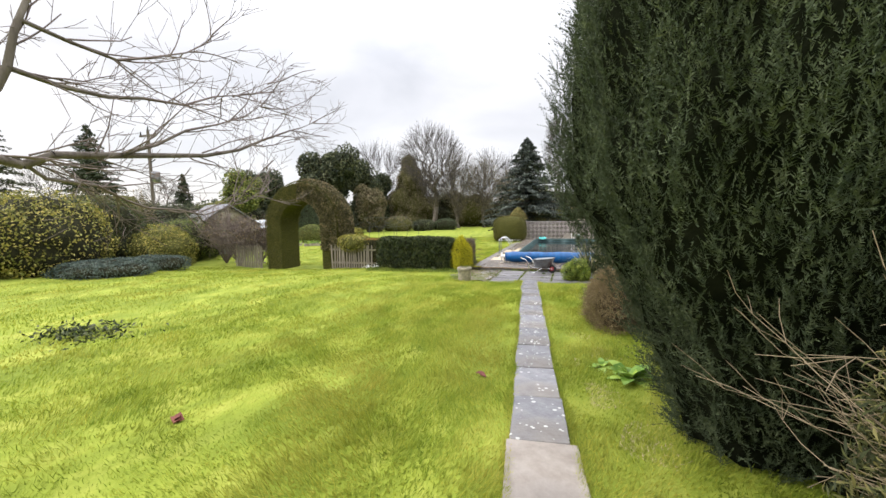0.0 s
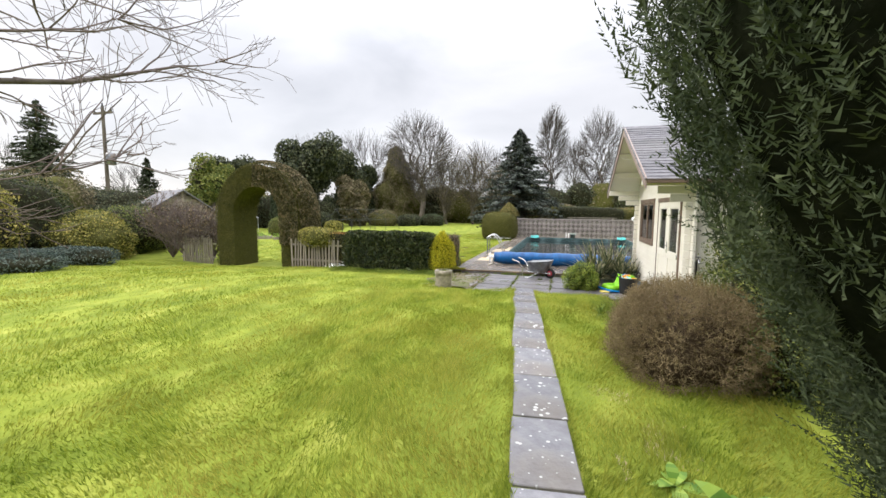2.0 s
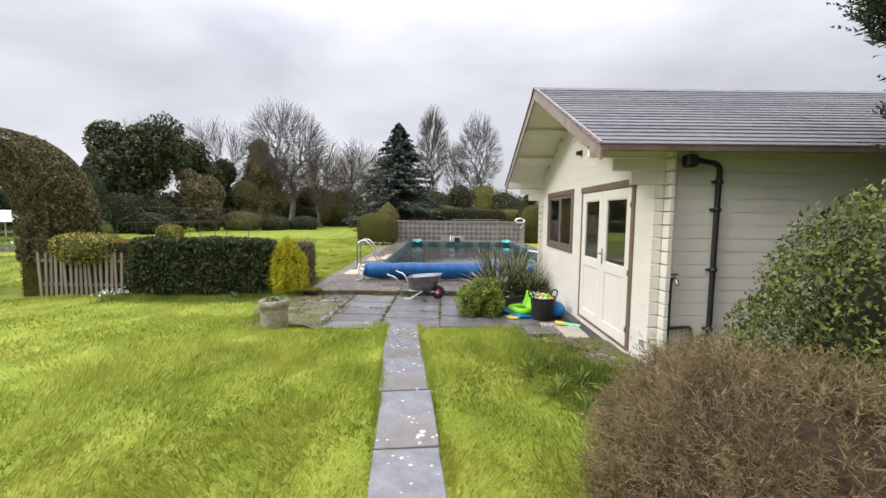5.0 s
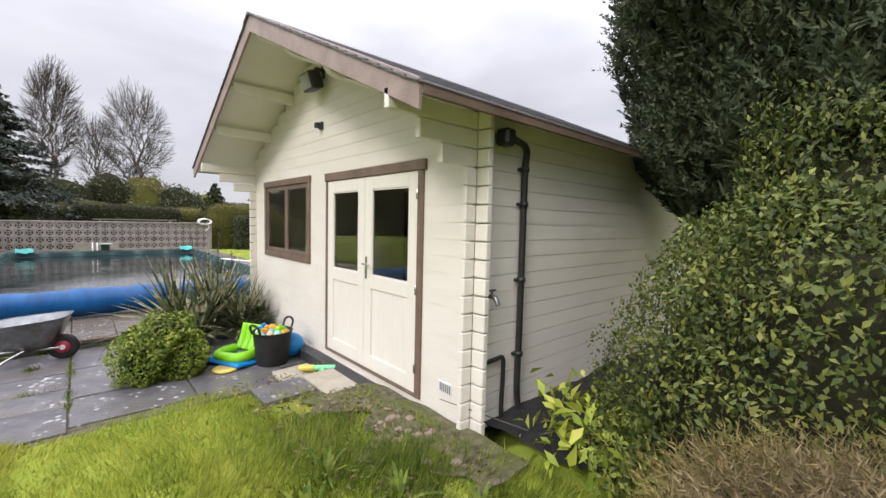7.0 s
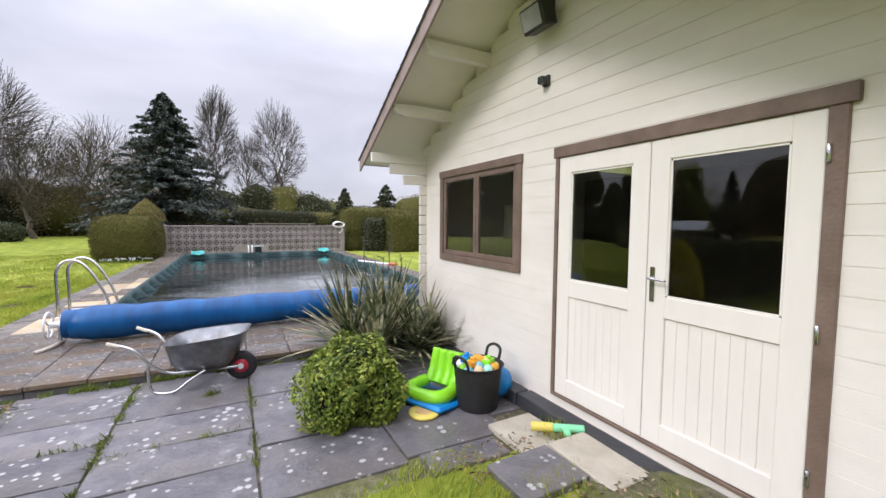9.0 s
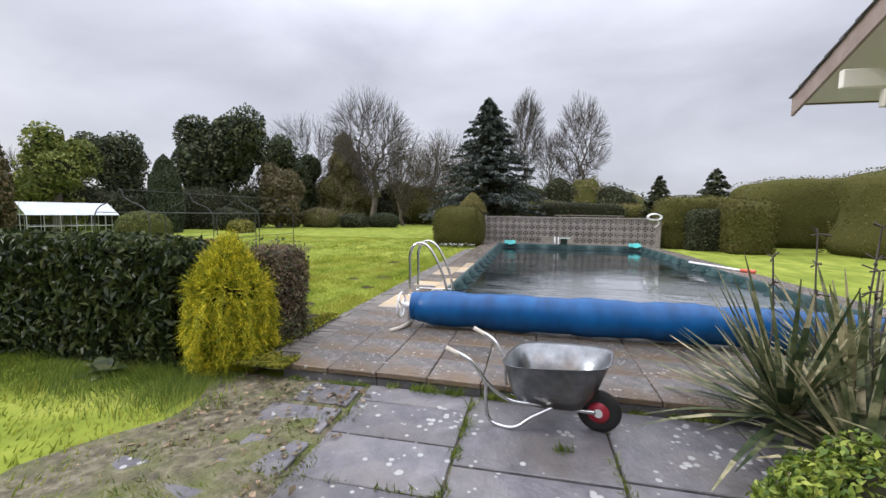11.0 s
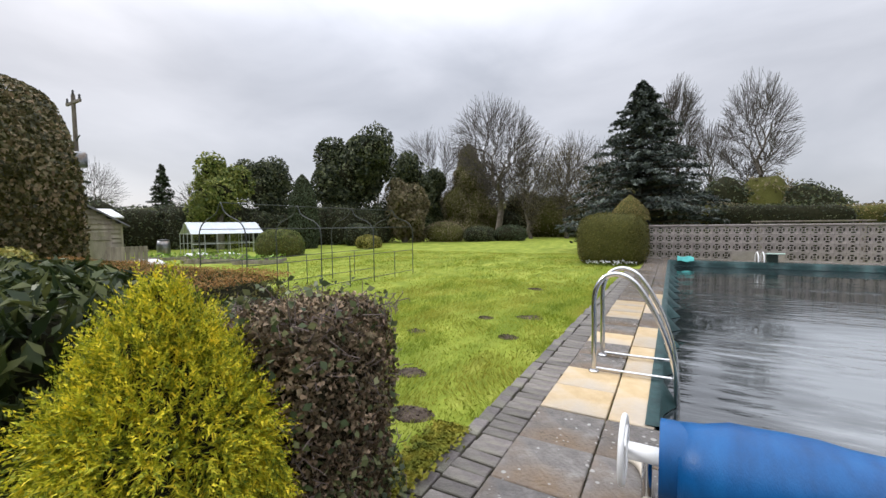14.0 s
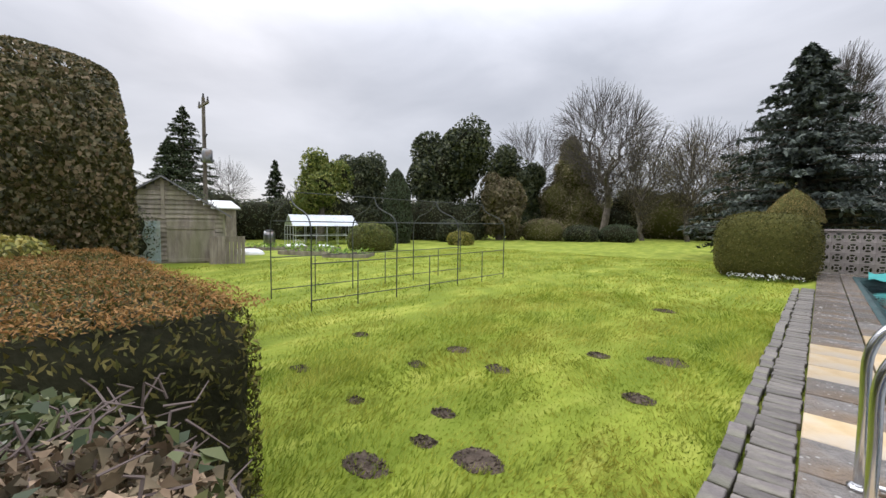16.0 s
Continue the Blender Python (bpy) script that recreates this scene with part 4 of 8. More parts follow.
def build_roller():
    r = thing("pool_cover_roller", (-2.45, 15.95, 0.02), "blue solar pool cover rolled on a white reel", "pool cover reel")
    L = 4.7
    prof = []
    for i in range(49):
        x = L * i / 48
        rad = 0.205 + 0.008 * math.sin(x * 7) + 0.006 * math.sin(x * 17) - 0.02 * smooth(4.2, 4.7, x)
        rad *= 0.86 if i < 2 else 1
        prof.append((float(rad), x))
    b = lathe(prof, 40)
    for v in b.verts:
        a = math.atan2(v.co.y, v.co.x)
        k = 1 + 0.025 * math.sin(3 * a + v.co.z * 2.1) + (0.05 * max(0, math.sin(a)) if v.co.z > 0.2 else 0)
        v.co.x *= k
        v.co.y *= k
    b.transform(Matrix.Translation((0, 0, 0.225)) @ Matrix.Rotation(radians(90), 4, "Y"))
    part("rolled_cover", b, BLUE, r)
    b = lathe([(0.17, -0.05), (0.172, 0.0), (0.16, 0.12)], 40, cap=False)
    b.transform(Matrix.Translation((-0.02, 0, 0.235)) @ Matrix.Rotation(radians(90), 4, "Y"))
    part("loose_end", b, BLUE, r)
    part("axle", pipe_mesh("axle", [(-0.2, 0, 0.235), (2.0, 0, 0.235), (L + 0.2, 0, 0.235)], 0.04, WHITEP, 14), None, r)
    for x in (-0.12, L + 0.12):
        part("stand", pipe_mesh("stand", [(x, 0, 0.235), (x, 0, 0.1), (x, 0, 0.03)], 0.022, STEEL), None, r)
        part("foot", pipe_mesh("foot", [(x - 0.12, -0.36, 0.012), (x - 0.04, -0.27, 0.022), (x, -0.1, 0.025), (x, 0.1, 0.025), (x - 0.04, 0.27, 0.022), (x - 0.12, 0.36, 0.012)], 0.023, DIRTYW), None, r)
    ring = [(-0.22, 0.15 * math.cos(a), 0.235 + 0.15 * math.sin(a)) for a in (2 * math.pi * i / 14 for i in range(14))]
    wheel = part("hand_wheel", pipe_mesh("wheel", ring, 0.013, WHITEP, 8, True, 2), None, r)
    for i in range(3):
        a = 2.1 * i + 0.4
        part("spoke", pipe_mesh("spoke", [(-0.22, 0, 0.235), (-0.22, 0.15 * math.cos(a), 0.235 + 0.15 * math.sin(a))], 0.011, WHITEP, 8), None, wheel)


build_roller()


def build_ladder():
    lad = thing("pool_ladder", (-3.07, 17.62, 0.02), "polished steel pool ladder with two hoop handrails", "pool ladder")
    for y in (0, 0.5):
        part("handrail", pipe_mesh("handrail", [(0, y, 0), (0, y, 0.4), (0.0, y, 0.68), (0.07, y, 0.83), (0.2, y, 0.87), (0.34, y, 0.78), (0.5, y, 0.5), (0.6, y, 0.2), (0.64, y, -0.1), (0.64, y, -0.7)], 0.022, STEEL, 12), None, lad)
        part("base_bar", pipe_mesh("base_bar", [(0, y, 0.035), (0.3, y, 0.035), (0.62, y, 0.04)], 0.014, STEEL, 8), None, lad)
        part("flange", lathe([(0.045, 0), (0.045, 0.012), (0.03, 0.02)], 16, (0, y, 0)), STEEL, lad)
    for z in (-0.35, -0.62):
        part("tread", block(0.6, 0.02, z, 0.7, 0.48, z + 0.025, 0.005), STEEL, lad)


build_ladder()


def build_block_wall():
    """Pierced concrete screen wall with a flat coping."""
    x0, x1, y = -3.35, 4.45, 31.55
    wall = thing("screen_wall", (x0, y, -0.1), "pierced concrete screen block wall with flat coping", "garden wall")
    n, s, rows = 26, 0.3, 4
    bm = bmesh.new()
    d = 0.045
    k = 24
    for i in range(k):
        a0, a1 = 2 * math.pi * i / k, 2 * math.pi * (i + 1) / k
        for inner, outer in ((0.112, None), (0.034, 0.056)):
            def edge(t, r):
                if r:
                    return (s / 2 + r * math.cos(t), s / 2 + r * math.sin(t))
                f = (s / 2 - 0.002) / max(abs(math.cos(t)), abs(math.sin(t)))
                return (s / 2 + f * math.cos(t), s / 2 + f * math.sin(t))
            pts = [edge(a0, inner), edge(a0, outer), edge(a1, outer), edge(a1, inner)]
            A, B = [bm.verts.new((p[0], -d, p[1])) for p in pts], [bm.verts.new((p[0], d, p[1])) for p in pts]
            bm.faces.new(A)
            bm.faces.new(B[::-1])
            for j in (1, 3):
                bm.faces.new((A[j], B[j], B[(j + 1) % 4], A[(j + 1) % 4]))
    for i in range(4):
        a = math.pi / 4 + i * math.pi / 2
        c, sn = math.cos(a), math.sin(a)
        for r0, r1 in ((0.05, 0.118),):
            w = 0.014
            pts = [(s / 2 + r * c - q * sn * w, s / 2 + r * sn + q * c * w) for r, q in ((r0, -1), (r1, -1), (r1, 1), (r0, 1))]
            A, B = [bm.verts.new((p[0], -d, p[1])) for p in pts], [bm.verts.new((p[0], d, p[1])) for p in pts]
            bm.faces.new(A)
            bm.faces.new(B[::-1])
            for j in range(4):
                bm.faces.new((A[j], B[j], B[(j + 1) % 4], A[(j + 1) % 4]))
    me = bpy.data.meshes.new("screen_block")
    bm.to_mesh(me)
    bm.free()
    me.materials.append(BLOCK)
    for i in range(n):
        for j in range(rows):
            if 9 <= i <= 13 and j < 1:
                continue
            ob = part("screen_block", me, None, wall)
            ob.location = (i * s, 0, 0.1 + j * s)
    part("plinth", block(0, -0.06, -0.1, n * s, 0.06, 0.098, 0.01), BLOCK, wall)
    part("plain_panel", block(9 * s, -0.05, 0.1, 14 * s, 0.05, 0.1 + s, 0.01), BLOCK, wall)
    part("coping", block(-0.05, -0.08, 0.102 + rows * s, n * s + 0.05, 0.08, 0.16 + rows * s, 0.01), BLOCK, wall)
    for x in (-0.1, n * s + 0.1):
        part("pier", block(x - 0.1, -0.1, -0.1, x + 0.1, 0.1, 0.2 + rows * s, 0.01), BLOCK, wall)


build_block_wall()

# ---- clipped hedges ----


def build_hedges():
    h = thing("laurel_hedge", (-5.78, 14.64, -0.2), "dense clipped dark green laurel hedge", "hedge")
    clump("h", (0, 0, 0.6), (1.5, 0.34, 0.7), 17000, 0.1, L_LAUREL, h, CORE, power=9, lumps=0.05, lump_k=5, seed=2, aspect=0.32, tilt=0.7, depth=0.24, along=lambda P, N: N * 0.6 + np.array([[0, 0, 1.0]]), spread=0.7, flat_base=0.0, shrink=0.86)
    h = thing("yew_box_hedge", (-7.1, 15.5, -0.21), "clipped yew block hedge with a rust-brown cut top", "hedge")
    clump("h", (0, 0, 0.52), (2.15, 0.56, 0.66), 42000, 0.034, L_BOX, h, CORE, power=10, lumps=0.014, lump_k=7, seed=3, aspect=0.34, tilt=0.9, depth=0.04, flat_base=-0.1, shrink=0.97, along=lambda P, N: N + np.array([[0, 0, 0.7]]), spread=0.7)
    rng = np.random.default_rng(8)
    P = np.stack([rng.uniform(-2.1, 2.1, 26000), rng.uniform(-0.55, 0.55, 26000), 1.175 + 0.012 * rng.normal(size=26000)], 1)
    P[:, 2] += 0.014 * lump(P, 6, 91)
    part("cut_top", quads("cut_top", leaf_quads(P, np.tile([0, 0, 1.0], (26000, 1)), 0.019, rng, 0.4, 0.7), L_RUST), None, h, "rust-brown clipped top")
    h = thing("ivy_hedge_end", (-3.93, 15.2, -0.12), "withered brown ivy hedge end with green ivy below", "hedge")
    clump("h", (0, 0, 0.53), (0.28, 0.3, 0.57), 26000, 0.028, L_IVYDRY, h, CORE, fold=0.4, power=5.5, lumps=0.12, lump_k=8, seed=4, aspect=0.55, tilt=1.2, depth=0.3, flat_base=0.0, shrink=0.8, along=lambda P, N: 0.5 * N + np.array([[0, 0, -0.8]]), spread=0.8)
    rng2 = np.random.default_rng(44)
    rows = []
    for i in range(520):
        s = rng2.choice([0, 1, 2])
        p = np.array([rng2.uniform(-0.34, 0.34), rng2.uniform(-0.3, 0.3), rng2.uniform(0.1, 1.1)])
        p[s] = (0.29, -0.29, 1.07)[s]
        q = p + rng2.normal(size=3) * 0.035
        r = q + rng2.normal(size=3) * 0.025
        rows += [(*p, 0.0026, *q, 0.002), (*q, 0.002, *r, 0.0012)]
    part("dry_stem", tubes("dry_stem", rows, TWIG_RED, 4), None, h, "pale dry ivy stems")["kind"] = "stuff"
    clump("g", (0, 0, 0.12), (0.37, 0.33, 0.3), 2500, 0.03, L_IVY, h, None, power=5, lumps=0.1, seed=6, aspect=0.75, flat_base=0.0, label="green ivy at the foot")
    clump("g", (-0.5, 0.05, 0.56), (0.34, 0.24, 0.46), 8500, 0.034, L_IVY, h, CORE, fold=0.25, power=3, lumps=0.15, lump_k=7, seed=61, aspect=0.75, tilt=0.6, depth=0.2, along=(0, 0, -1), spread=0.6, core_level=3, shrink=0.8, label="green ivy climbing the hedge end")
    clump("g", (0.05, -0.03, 0.6), (0.29, 0.31, 0.56), 900, 0.032, L_IVY, h, None, power=4.5, lumps=0.1, seed=4, aspect=0.7, flat_base=0.0, label="scattered green ivy leaves")
    h = thing("topiary_dome", (-4.42, 29.95, -0.15), "clipped yew topiary dome with a cone on top", "topiary")
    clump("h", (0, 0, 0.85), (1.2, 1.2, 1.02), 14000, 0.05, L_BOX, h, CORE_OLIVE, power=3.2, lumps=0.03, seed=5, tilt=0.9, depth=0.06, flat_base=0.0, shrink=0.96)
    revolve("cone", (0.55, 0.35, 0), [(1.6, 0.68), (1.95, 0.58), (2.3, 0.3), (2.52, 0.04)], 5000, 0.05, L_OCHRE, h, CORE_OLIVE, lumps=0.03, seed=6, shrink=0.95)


build_hedges()


def build_arch():
    """Yew arch clipped into a thick horseshoe, ivy over one side."""
    cx, cy, base = -11.4, 15.7, -0.42
    arch = thing("yew_arch", (cx, cy, base), "tall clipped yew archway half covered in ivy", "topiary arch")
    rng = np.random.default_rng(12)
    ro, ri, th, zc = 2.0, 1.05, 0.65, 2.02

    def surface(n, kind):
        """Points on outer, inner or side surfaces of the horseshoe."""
        L = math.pi + 2 * zc / ro
        u = rng.uniform(-L / 2, L / 2, n)
        r = {"out": ro, "in": ri}.get(kind, None)
        rr = np.full(n, r) if r else rng.uniform(ri, ro, n)
        ang = np.clip(u, -math.pi / 2, math.pi / 2)
        down = np.maximum(np.abs(u) - math.pi / 2, 0) * ro
        x = np.sin(ang) * rr
        z = zc + np.where(down > 0, -down, np.cos(ang) * rr * 0.99)
        side = rng.uniform(-th, th, n) if r else np.full(n, -th if kind == "front" else th)
        P = np.stack([x, side, z], 1)
        N = np.stack([np.sin(ang), 0 * x, np.where(down > 0, 0, np.cos(ang))], 1) * (1 if kind != "in" else -1)
        if not r:
            N = np.tile([0, -1.0 if kind == "front" else 1.0, 0], (n, 1))
        bulge = 1 - 0.07 * (np.abs(P[:, 1]) / th) ** 3 if kind == "out" else (1 - 0.07 * (rr - ri) / (ro - ri) if not r else 1)
        P[:, 0] *= bulge
        P[:, 2] = np.where(down > 0, P[:, 2], zc + (P[:, 2] - zc) * bulge)
        return P + 0.03 * lump(P, 4, 3)[:, None] * N, N

    Q = [surface(16000, "out"), surface(8000, "in"), surface(15000, "front"), surface(9000, "back")]
    P, N = np.concatenate([q[0] for q in Q]), np.concatenate([q[1] for q in Q])
    keep = P[:, 2] > 0
    part("foliage", quads("foliage", leaf_quads(P[keep], N[keep], 0.04, rng, 0.4, 0.8), L_BOX), None, arch)
    Q = [surface(14000, "out"), surface(14000, "front"), surface(5000, "back")]
    P, N = np.concatenate([q[0] for q in Q]), np.concatenate([q[1] for q in Q])
    keep = (P[:, 0] > 0.1 + 0.25 * lump(P, 1.5, 7)) & (P[:, 2] > 0.9 + 0.4 * lump(P, 2, 2))
    part("ivy", quads("ivy", leaf_quads(P[keep] + 0.04 * N[keep], N[keep], 0.065, rng, 0.7, 0.8, np.array([[0, 0, -1.0]]), 0.5, 0.2), L_IVYARCH), None, arch, "mottled green and brown ivy")
    ring = []
    for i in range(13):
        a = -math.pi / 2 + math.pi * i / 12
        ring.append((math.sin(a), math.cos(a), 0))
    prof_o = [(-ro * 0.91, 0)] + [(s * ro * 0.91, zc + c * ro * 0.91) for s, c, _ in ring] + [(ro * 0.91, 0)]
    prof_i = [(ri * 1.02, 0)] + [(s * ri * 1.02, zc + c * ri) for s, c, _ in ring[::-1]] + [(-ri * 1.02, 0)]
    o, i2 = prof_o, prof_i[::-1]
    V, F = [], []
    for k in range(len(o)):
        V += [(o[k][0], -th * 0.95, o[k][1]), (o[k][0], th * 0.95, o[k][1]), (i2[k][0], th * 0.95, i2[k][1]), (i2[k][0], -th * 0.95, i2[k][1])]
    for k in range(len(o) - 1):
        for j in range(4):
            F.append((k * 4 + j, k * 4 + (j + 1) % 4, k * 4 + 4 + (j + 1) % 4, k * 4 + 4 + j))
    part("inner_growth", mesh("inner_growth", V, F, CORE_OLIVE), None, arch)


build_arch()

# ---- big conifers and shrubs beside the path ----


def build_path_shrubs():
    y = thing("yew_tree", (1.6, 3.69, 0.25), "big dark green conifer with feathery upright sprays beside the path", "conifer")
    # the near-black core carries the shade of the gaps in its colour
    revolve("y", (0, 0, 0), [(0.0, 0.74), (0.5, 0.92), (1.0, 1.14), (1.5, 1.4), (2.1, 1.57), (3.0, 1.63), (4.5, 1.42), (6.2, 0.65), (7.2, 0.05)], 25000, 0.03, L_YEW, y, CORE_SHADE, lumps=0.12, lump_k=3.4, seed=21,
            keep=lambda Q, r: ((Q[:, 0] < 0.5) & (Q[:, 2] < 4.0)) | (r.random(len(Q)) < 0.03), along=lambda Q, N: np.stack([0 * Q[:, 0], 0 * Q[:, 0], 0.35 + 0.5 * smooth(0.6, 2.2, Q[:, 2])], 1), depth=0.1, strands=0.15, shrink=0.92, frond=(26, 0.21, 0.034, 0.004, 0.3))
    y = thing("yew_tree", (4.4, 7.95, -0.05), "dark green conifer overhanging the cabin roof", "conifer")
    revolve("y", (0, 0, 0), [(1.35, 0.7), (1.7, 1.35), (2.3, 1.7), (3.4, 1.78), (4.8, 1.5), (6.4, 0.7), (7.2, 0.05)], 11000, 0.05, L_YEW, y, CORE, lumps=0.1, lump_k=3.2, seed=25,
            keep=lambda Q, r: (Q[:, 0] < 0.6) | (r.random(len(Q)) < 0.15), along=(0, 0, 0.8), depth=0.08, strands=0.16, shrink=0.9, frond=(18, 0.3, 0.085, 0.014, 0.3))
    part("trunk", tubes("trunk", [(0, 0, 0, 0.2, 0.02, 0, 1.0, 0.17), (0.02, 0, 1.0, 0.17, 0, 0, 2.2, 0.15)], BARK, 10), None, y)
    s = thing("privet_shrub", (2.72, 7.5, -0.02), "large rounded privet shrub with fresh green tips", "shrub")
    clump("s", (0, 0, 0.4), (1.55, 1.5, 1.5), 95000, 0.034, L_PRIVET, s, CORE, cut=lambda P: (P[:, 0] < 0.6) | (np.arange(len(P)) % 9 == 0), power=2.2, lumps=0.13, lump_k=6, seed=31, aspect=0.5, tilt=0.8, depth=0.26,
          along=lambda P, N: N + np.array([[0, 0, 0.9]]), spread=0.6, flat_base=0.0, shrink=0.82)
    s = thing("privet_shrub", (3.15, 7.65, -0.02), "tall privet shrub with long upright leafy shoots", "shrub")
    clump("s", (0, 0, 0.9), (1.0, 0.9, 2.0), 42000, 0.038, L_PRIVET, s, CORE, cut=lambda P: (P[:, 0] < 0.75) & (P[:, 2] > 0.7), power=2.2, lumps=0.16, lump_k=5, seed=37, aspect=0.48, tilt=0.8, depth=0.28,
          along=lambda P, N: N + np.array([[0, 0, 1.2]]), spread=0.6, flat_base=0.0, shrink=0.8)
    s = thing("brown_heather", (0.93, 7.36, 0.02), "low mounded heather bush withered brown", "shrub")
    rng = np.random.default_rng(38)

    def sprigs(mat, n, centre, half, seed, label, front):
        Q = box_points(n, np.array(half), rng)
        S = Q * ((np.abs(Q) ** 2.3).sum(1) ** (-1 / 2.3))[:, None]
        D = S * np.array(half)
        amount = 1 + 0.13 * lump(D, 6, seed) + 0.08 * lump(D, 17, seed + 1)
        P = np.array(centre) + D * (amount * (1 - 0.22 * rng.random(n) ** 2))[:, None]
        ok = (P[:, 2] > 0.03) & (rng.random(n) < front(P))
        part("sprig", tris("sprig", fronds(P[ok], unit(D[ok]) + np.array([[0, 0, 0.5]]) + 0.5 * rng.normal(size=(ok.sum(), 3)), 9, 0.11, 0.05, 0.0026, rng, 0.2, 0.7), mat), None, s, label)["kind"] = "stuff"

    sprigs(L_BROWN, 12500, (0, 0, 0.36), (0.72, 0.84, 0.62), 32, "withered tan sprigs", lambda P: np.ones(len(P)))
    sprigs(L_OCHRE, 5200, (0.12, 0.12, 0.36), (0.73, 0.82, 0.62), 32, "ochre green sprigs", lambda P: smooth(-0.3, 0.5, P[:, 0] + 0.4 * P[:, 1]))
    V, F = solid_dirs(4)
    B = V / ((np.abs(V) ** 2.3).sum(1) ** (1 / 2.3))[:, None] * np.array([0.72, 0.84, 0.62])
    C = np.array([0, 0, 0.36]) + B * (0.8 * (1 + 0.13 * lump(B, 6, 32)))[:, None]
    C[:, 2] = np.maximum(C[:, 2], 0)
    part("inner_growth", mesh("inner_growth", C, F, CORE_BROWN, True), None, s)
    s = thing("golden_cypress", (-3.98, 14.62, -0.12), "small golden cypress with hanging thread sprays", "shrub")
    revolve("s", (0, 0, 0), [(0.0, 0.31), (0.2, 0.385), (0.5, 0.37), (0.8, 0.27), (1.05, 0.14), (1.23, 0.02)], 8500, 0.021, L_GOLD, s, CORE, lumps=0.16, lump_k=7, seed=34, keep=lambda Q, r: (Q[:, 1] < 0.24), depth=0.14,
            along=lambda Q, N: np.stack([0 * Q[:, 0], 0 * Q[:, 0], -0.75 + 1.6 * smooth(0.55, 1.05, Q[:, 2])], 1), strands=0.24, shrink=0.76, frond=(18, 0.11, 0.028, 0.0036, 0.2))
    s = thing("spindle_bush", (0.2, 12.85, -0.09), "rounded bright green variegated evergreen bush", "shrub")
    clump("s", (0, 0, 0.22), (0.45, 0.44, 0.34), 11000, 0.04, L_SPINDLE, s, CORE, power=2.1, lumps=0.42, lump_k=7, seed=35, aspect=0.5, tilt=0.6, depth=0.3, along=lambda P, N: N + np.array([[0, 0, 0.4]]), spread=0.9, flat_base=0.0, shrink=0.75)


build_path_shrubs()


def build_yucca():
    y = thing("yucca", (0.75, 14.2, -0.02), "spiky yucca clump with arching grey-green blades", "yucca")
    rng = np.random.default_rng(40)
    for k, (cx, cy, cz, n, ln) in enumerate(((-0.25, 0.0, 0.1, 110, 1.0), (0.2, 0.1, 0.14, 120, 1.02), (-0.1, -0.4, 0.05, 80, 0.8), (0.42, -0.35, 0.06, 80, 0.8), (0.75, -0.1, 0.05, 60, 0.62), (0.5, 0.45, 0.1, 70, 0.9))):
        Q = []
        for i in range(n):
            a, e = rng.uniform(0, 6.28), rng.uniform(0.05, 1.3)
            L = ln * rng.uniform(0.7, 1.15)
            d = np.array([math.cos(a) * math.cos(e), math.sin(a) * math.cos(e), math.sin(e)])
            side = np.array([-math.sin(a), math.cos(a), 0])
            w = rng.uniform(0.014, 0.025)
            p = np.array([cx, cy, cz])
            droop = rng.uniform(0.0, 0.35) * (1 if e < 0.8 else 0.3)
            prev, pw = p, w * 0.8
            for s in range(1, 5):
                u = s / 4
                q = p + d * L * u + np.array([0, 0, -droop * u * u * L])
                q[2] = max(q[2], -0.03)
                nw = w * (1.1 - u ** 2.2) + 0.001
                Q.append([prev - side * pw, prev + side * pw, q + side * nw, q - side * nw])
                prev, pw = q, nw
        part("rosette", quads("rosette", np.array(Q), L_YUCCA), None, y)["kind"] = "stuff"
    for i, (sx, sy, h) in enumerate(((-0.35, 0.1, 1.15), (-0.05, 0.2, 1.3), (0.1, -0.1, 1.1), (0.3, 0.2, 1.35), (0.5, 0.35, 1.05))):
        rows, q = [], np.array([sx, sy, 0.1])
        for k in range(6):
            q2 = q + np.array([0.02 * math.sin(k + i), 0.015 * math.cos(2 * k + i), (h - 0.1) / 6])
            rows.append((*q, 0.006, *q2, 0.005))
            if k > 2:
                for s in range(5):
                    v = rng.normal(size=3) * 0.03
                    rows.append((*q2, 0.003, *(q2 + v), 0.006))
            q = q2
        part("dry_flower_stalk", tubes("stalk", rows, TWIG, 5), None, y)


build_yucca()

# ---- far trees ----


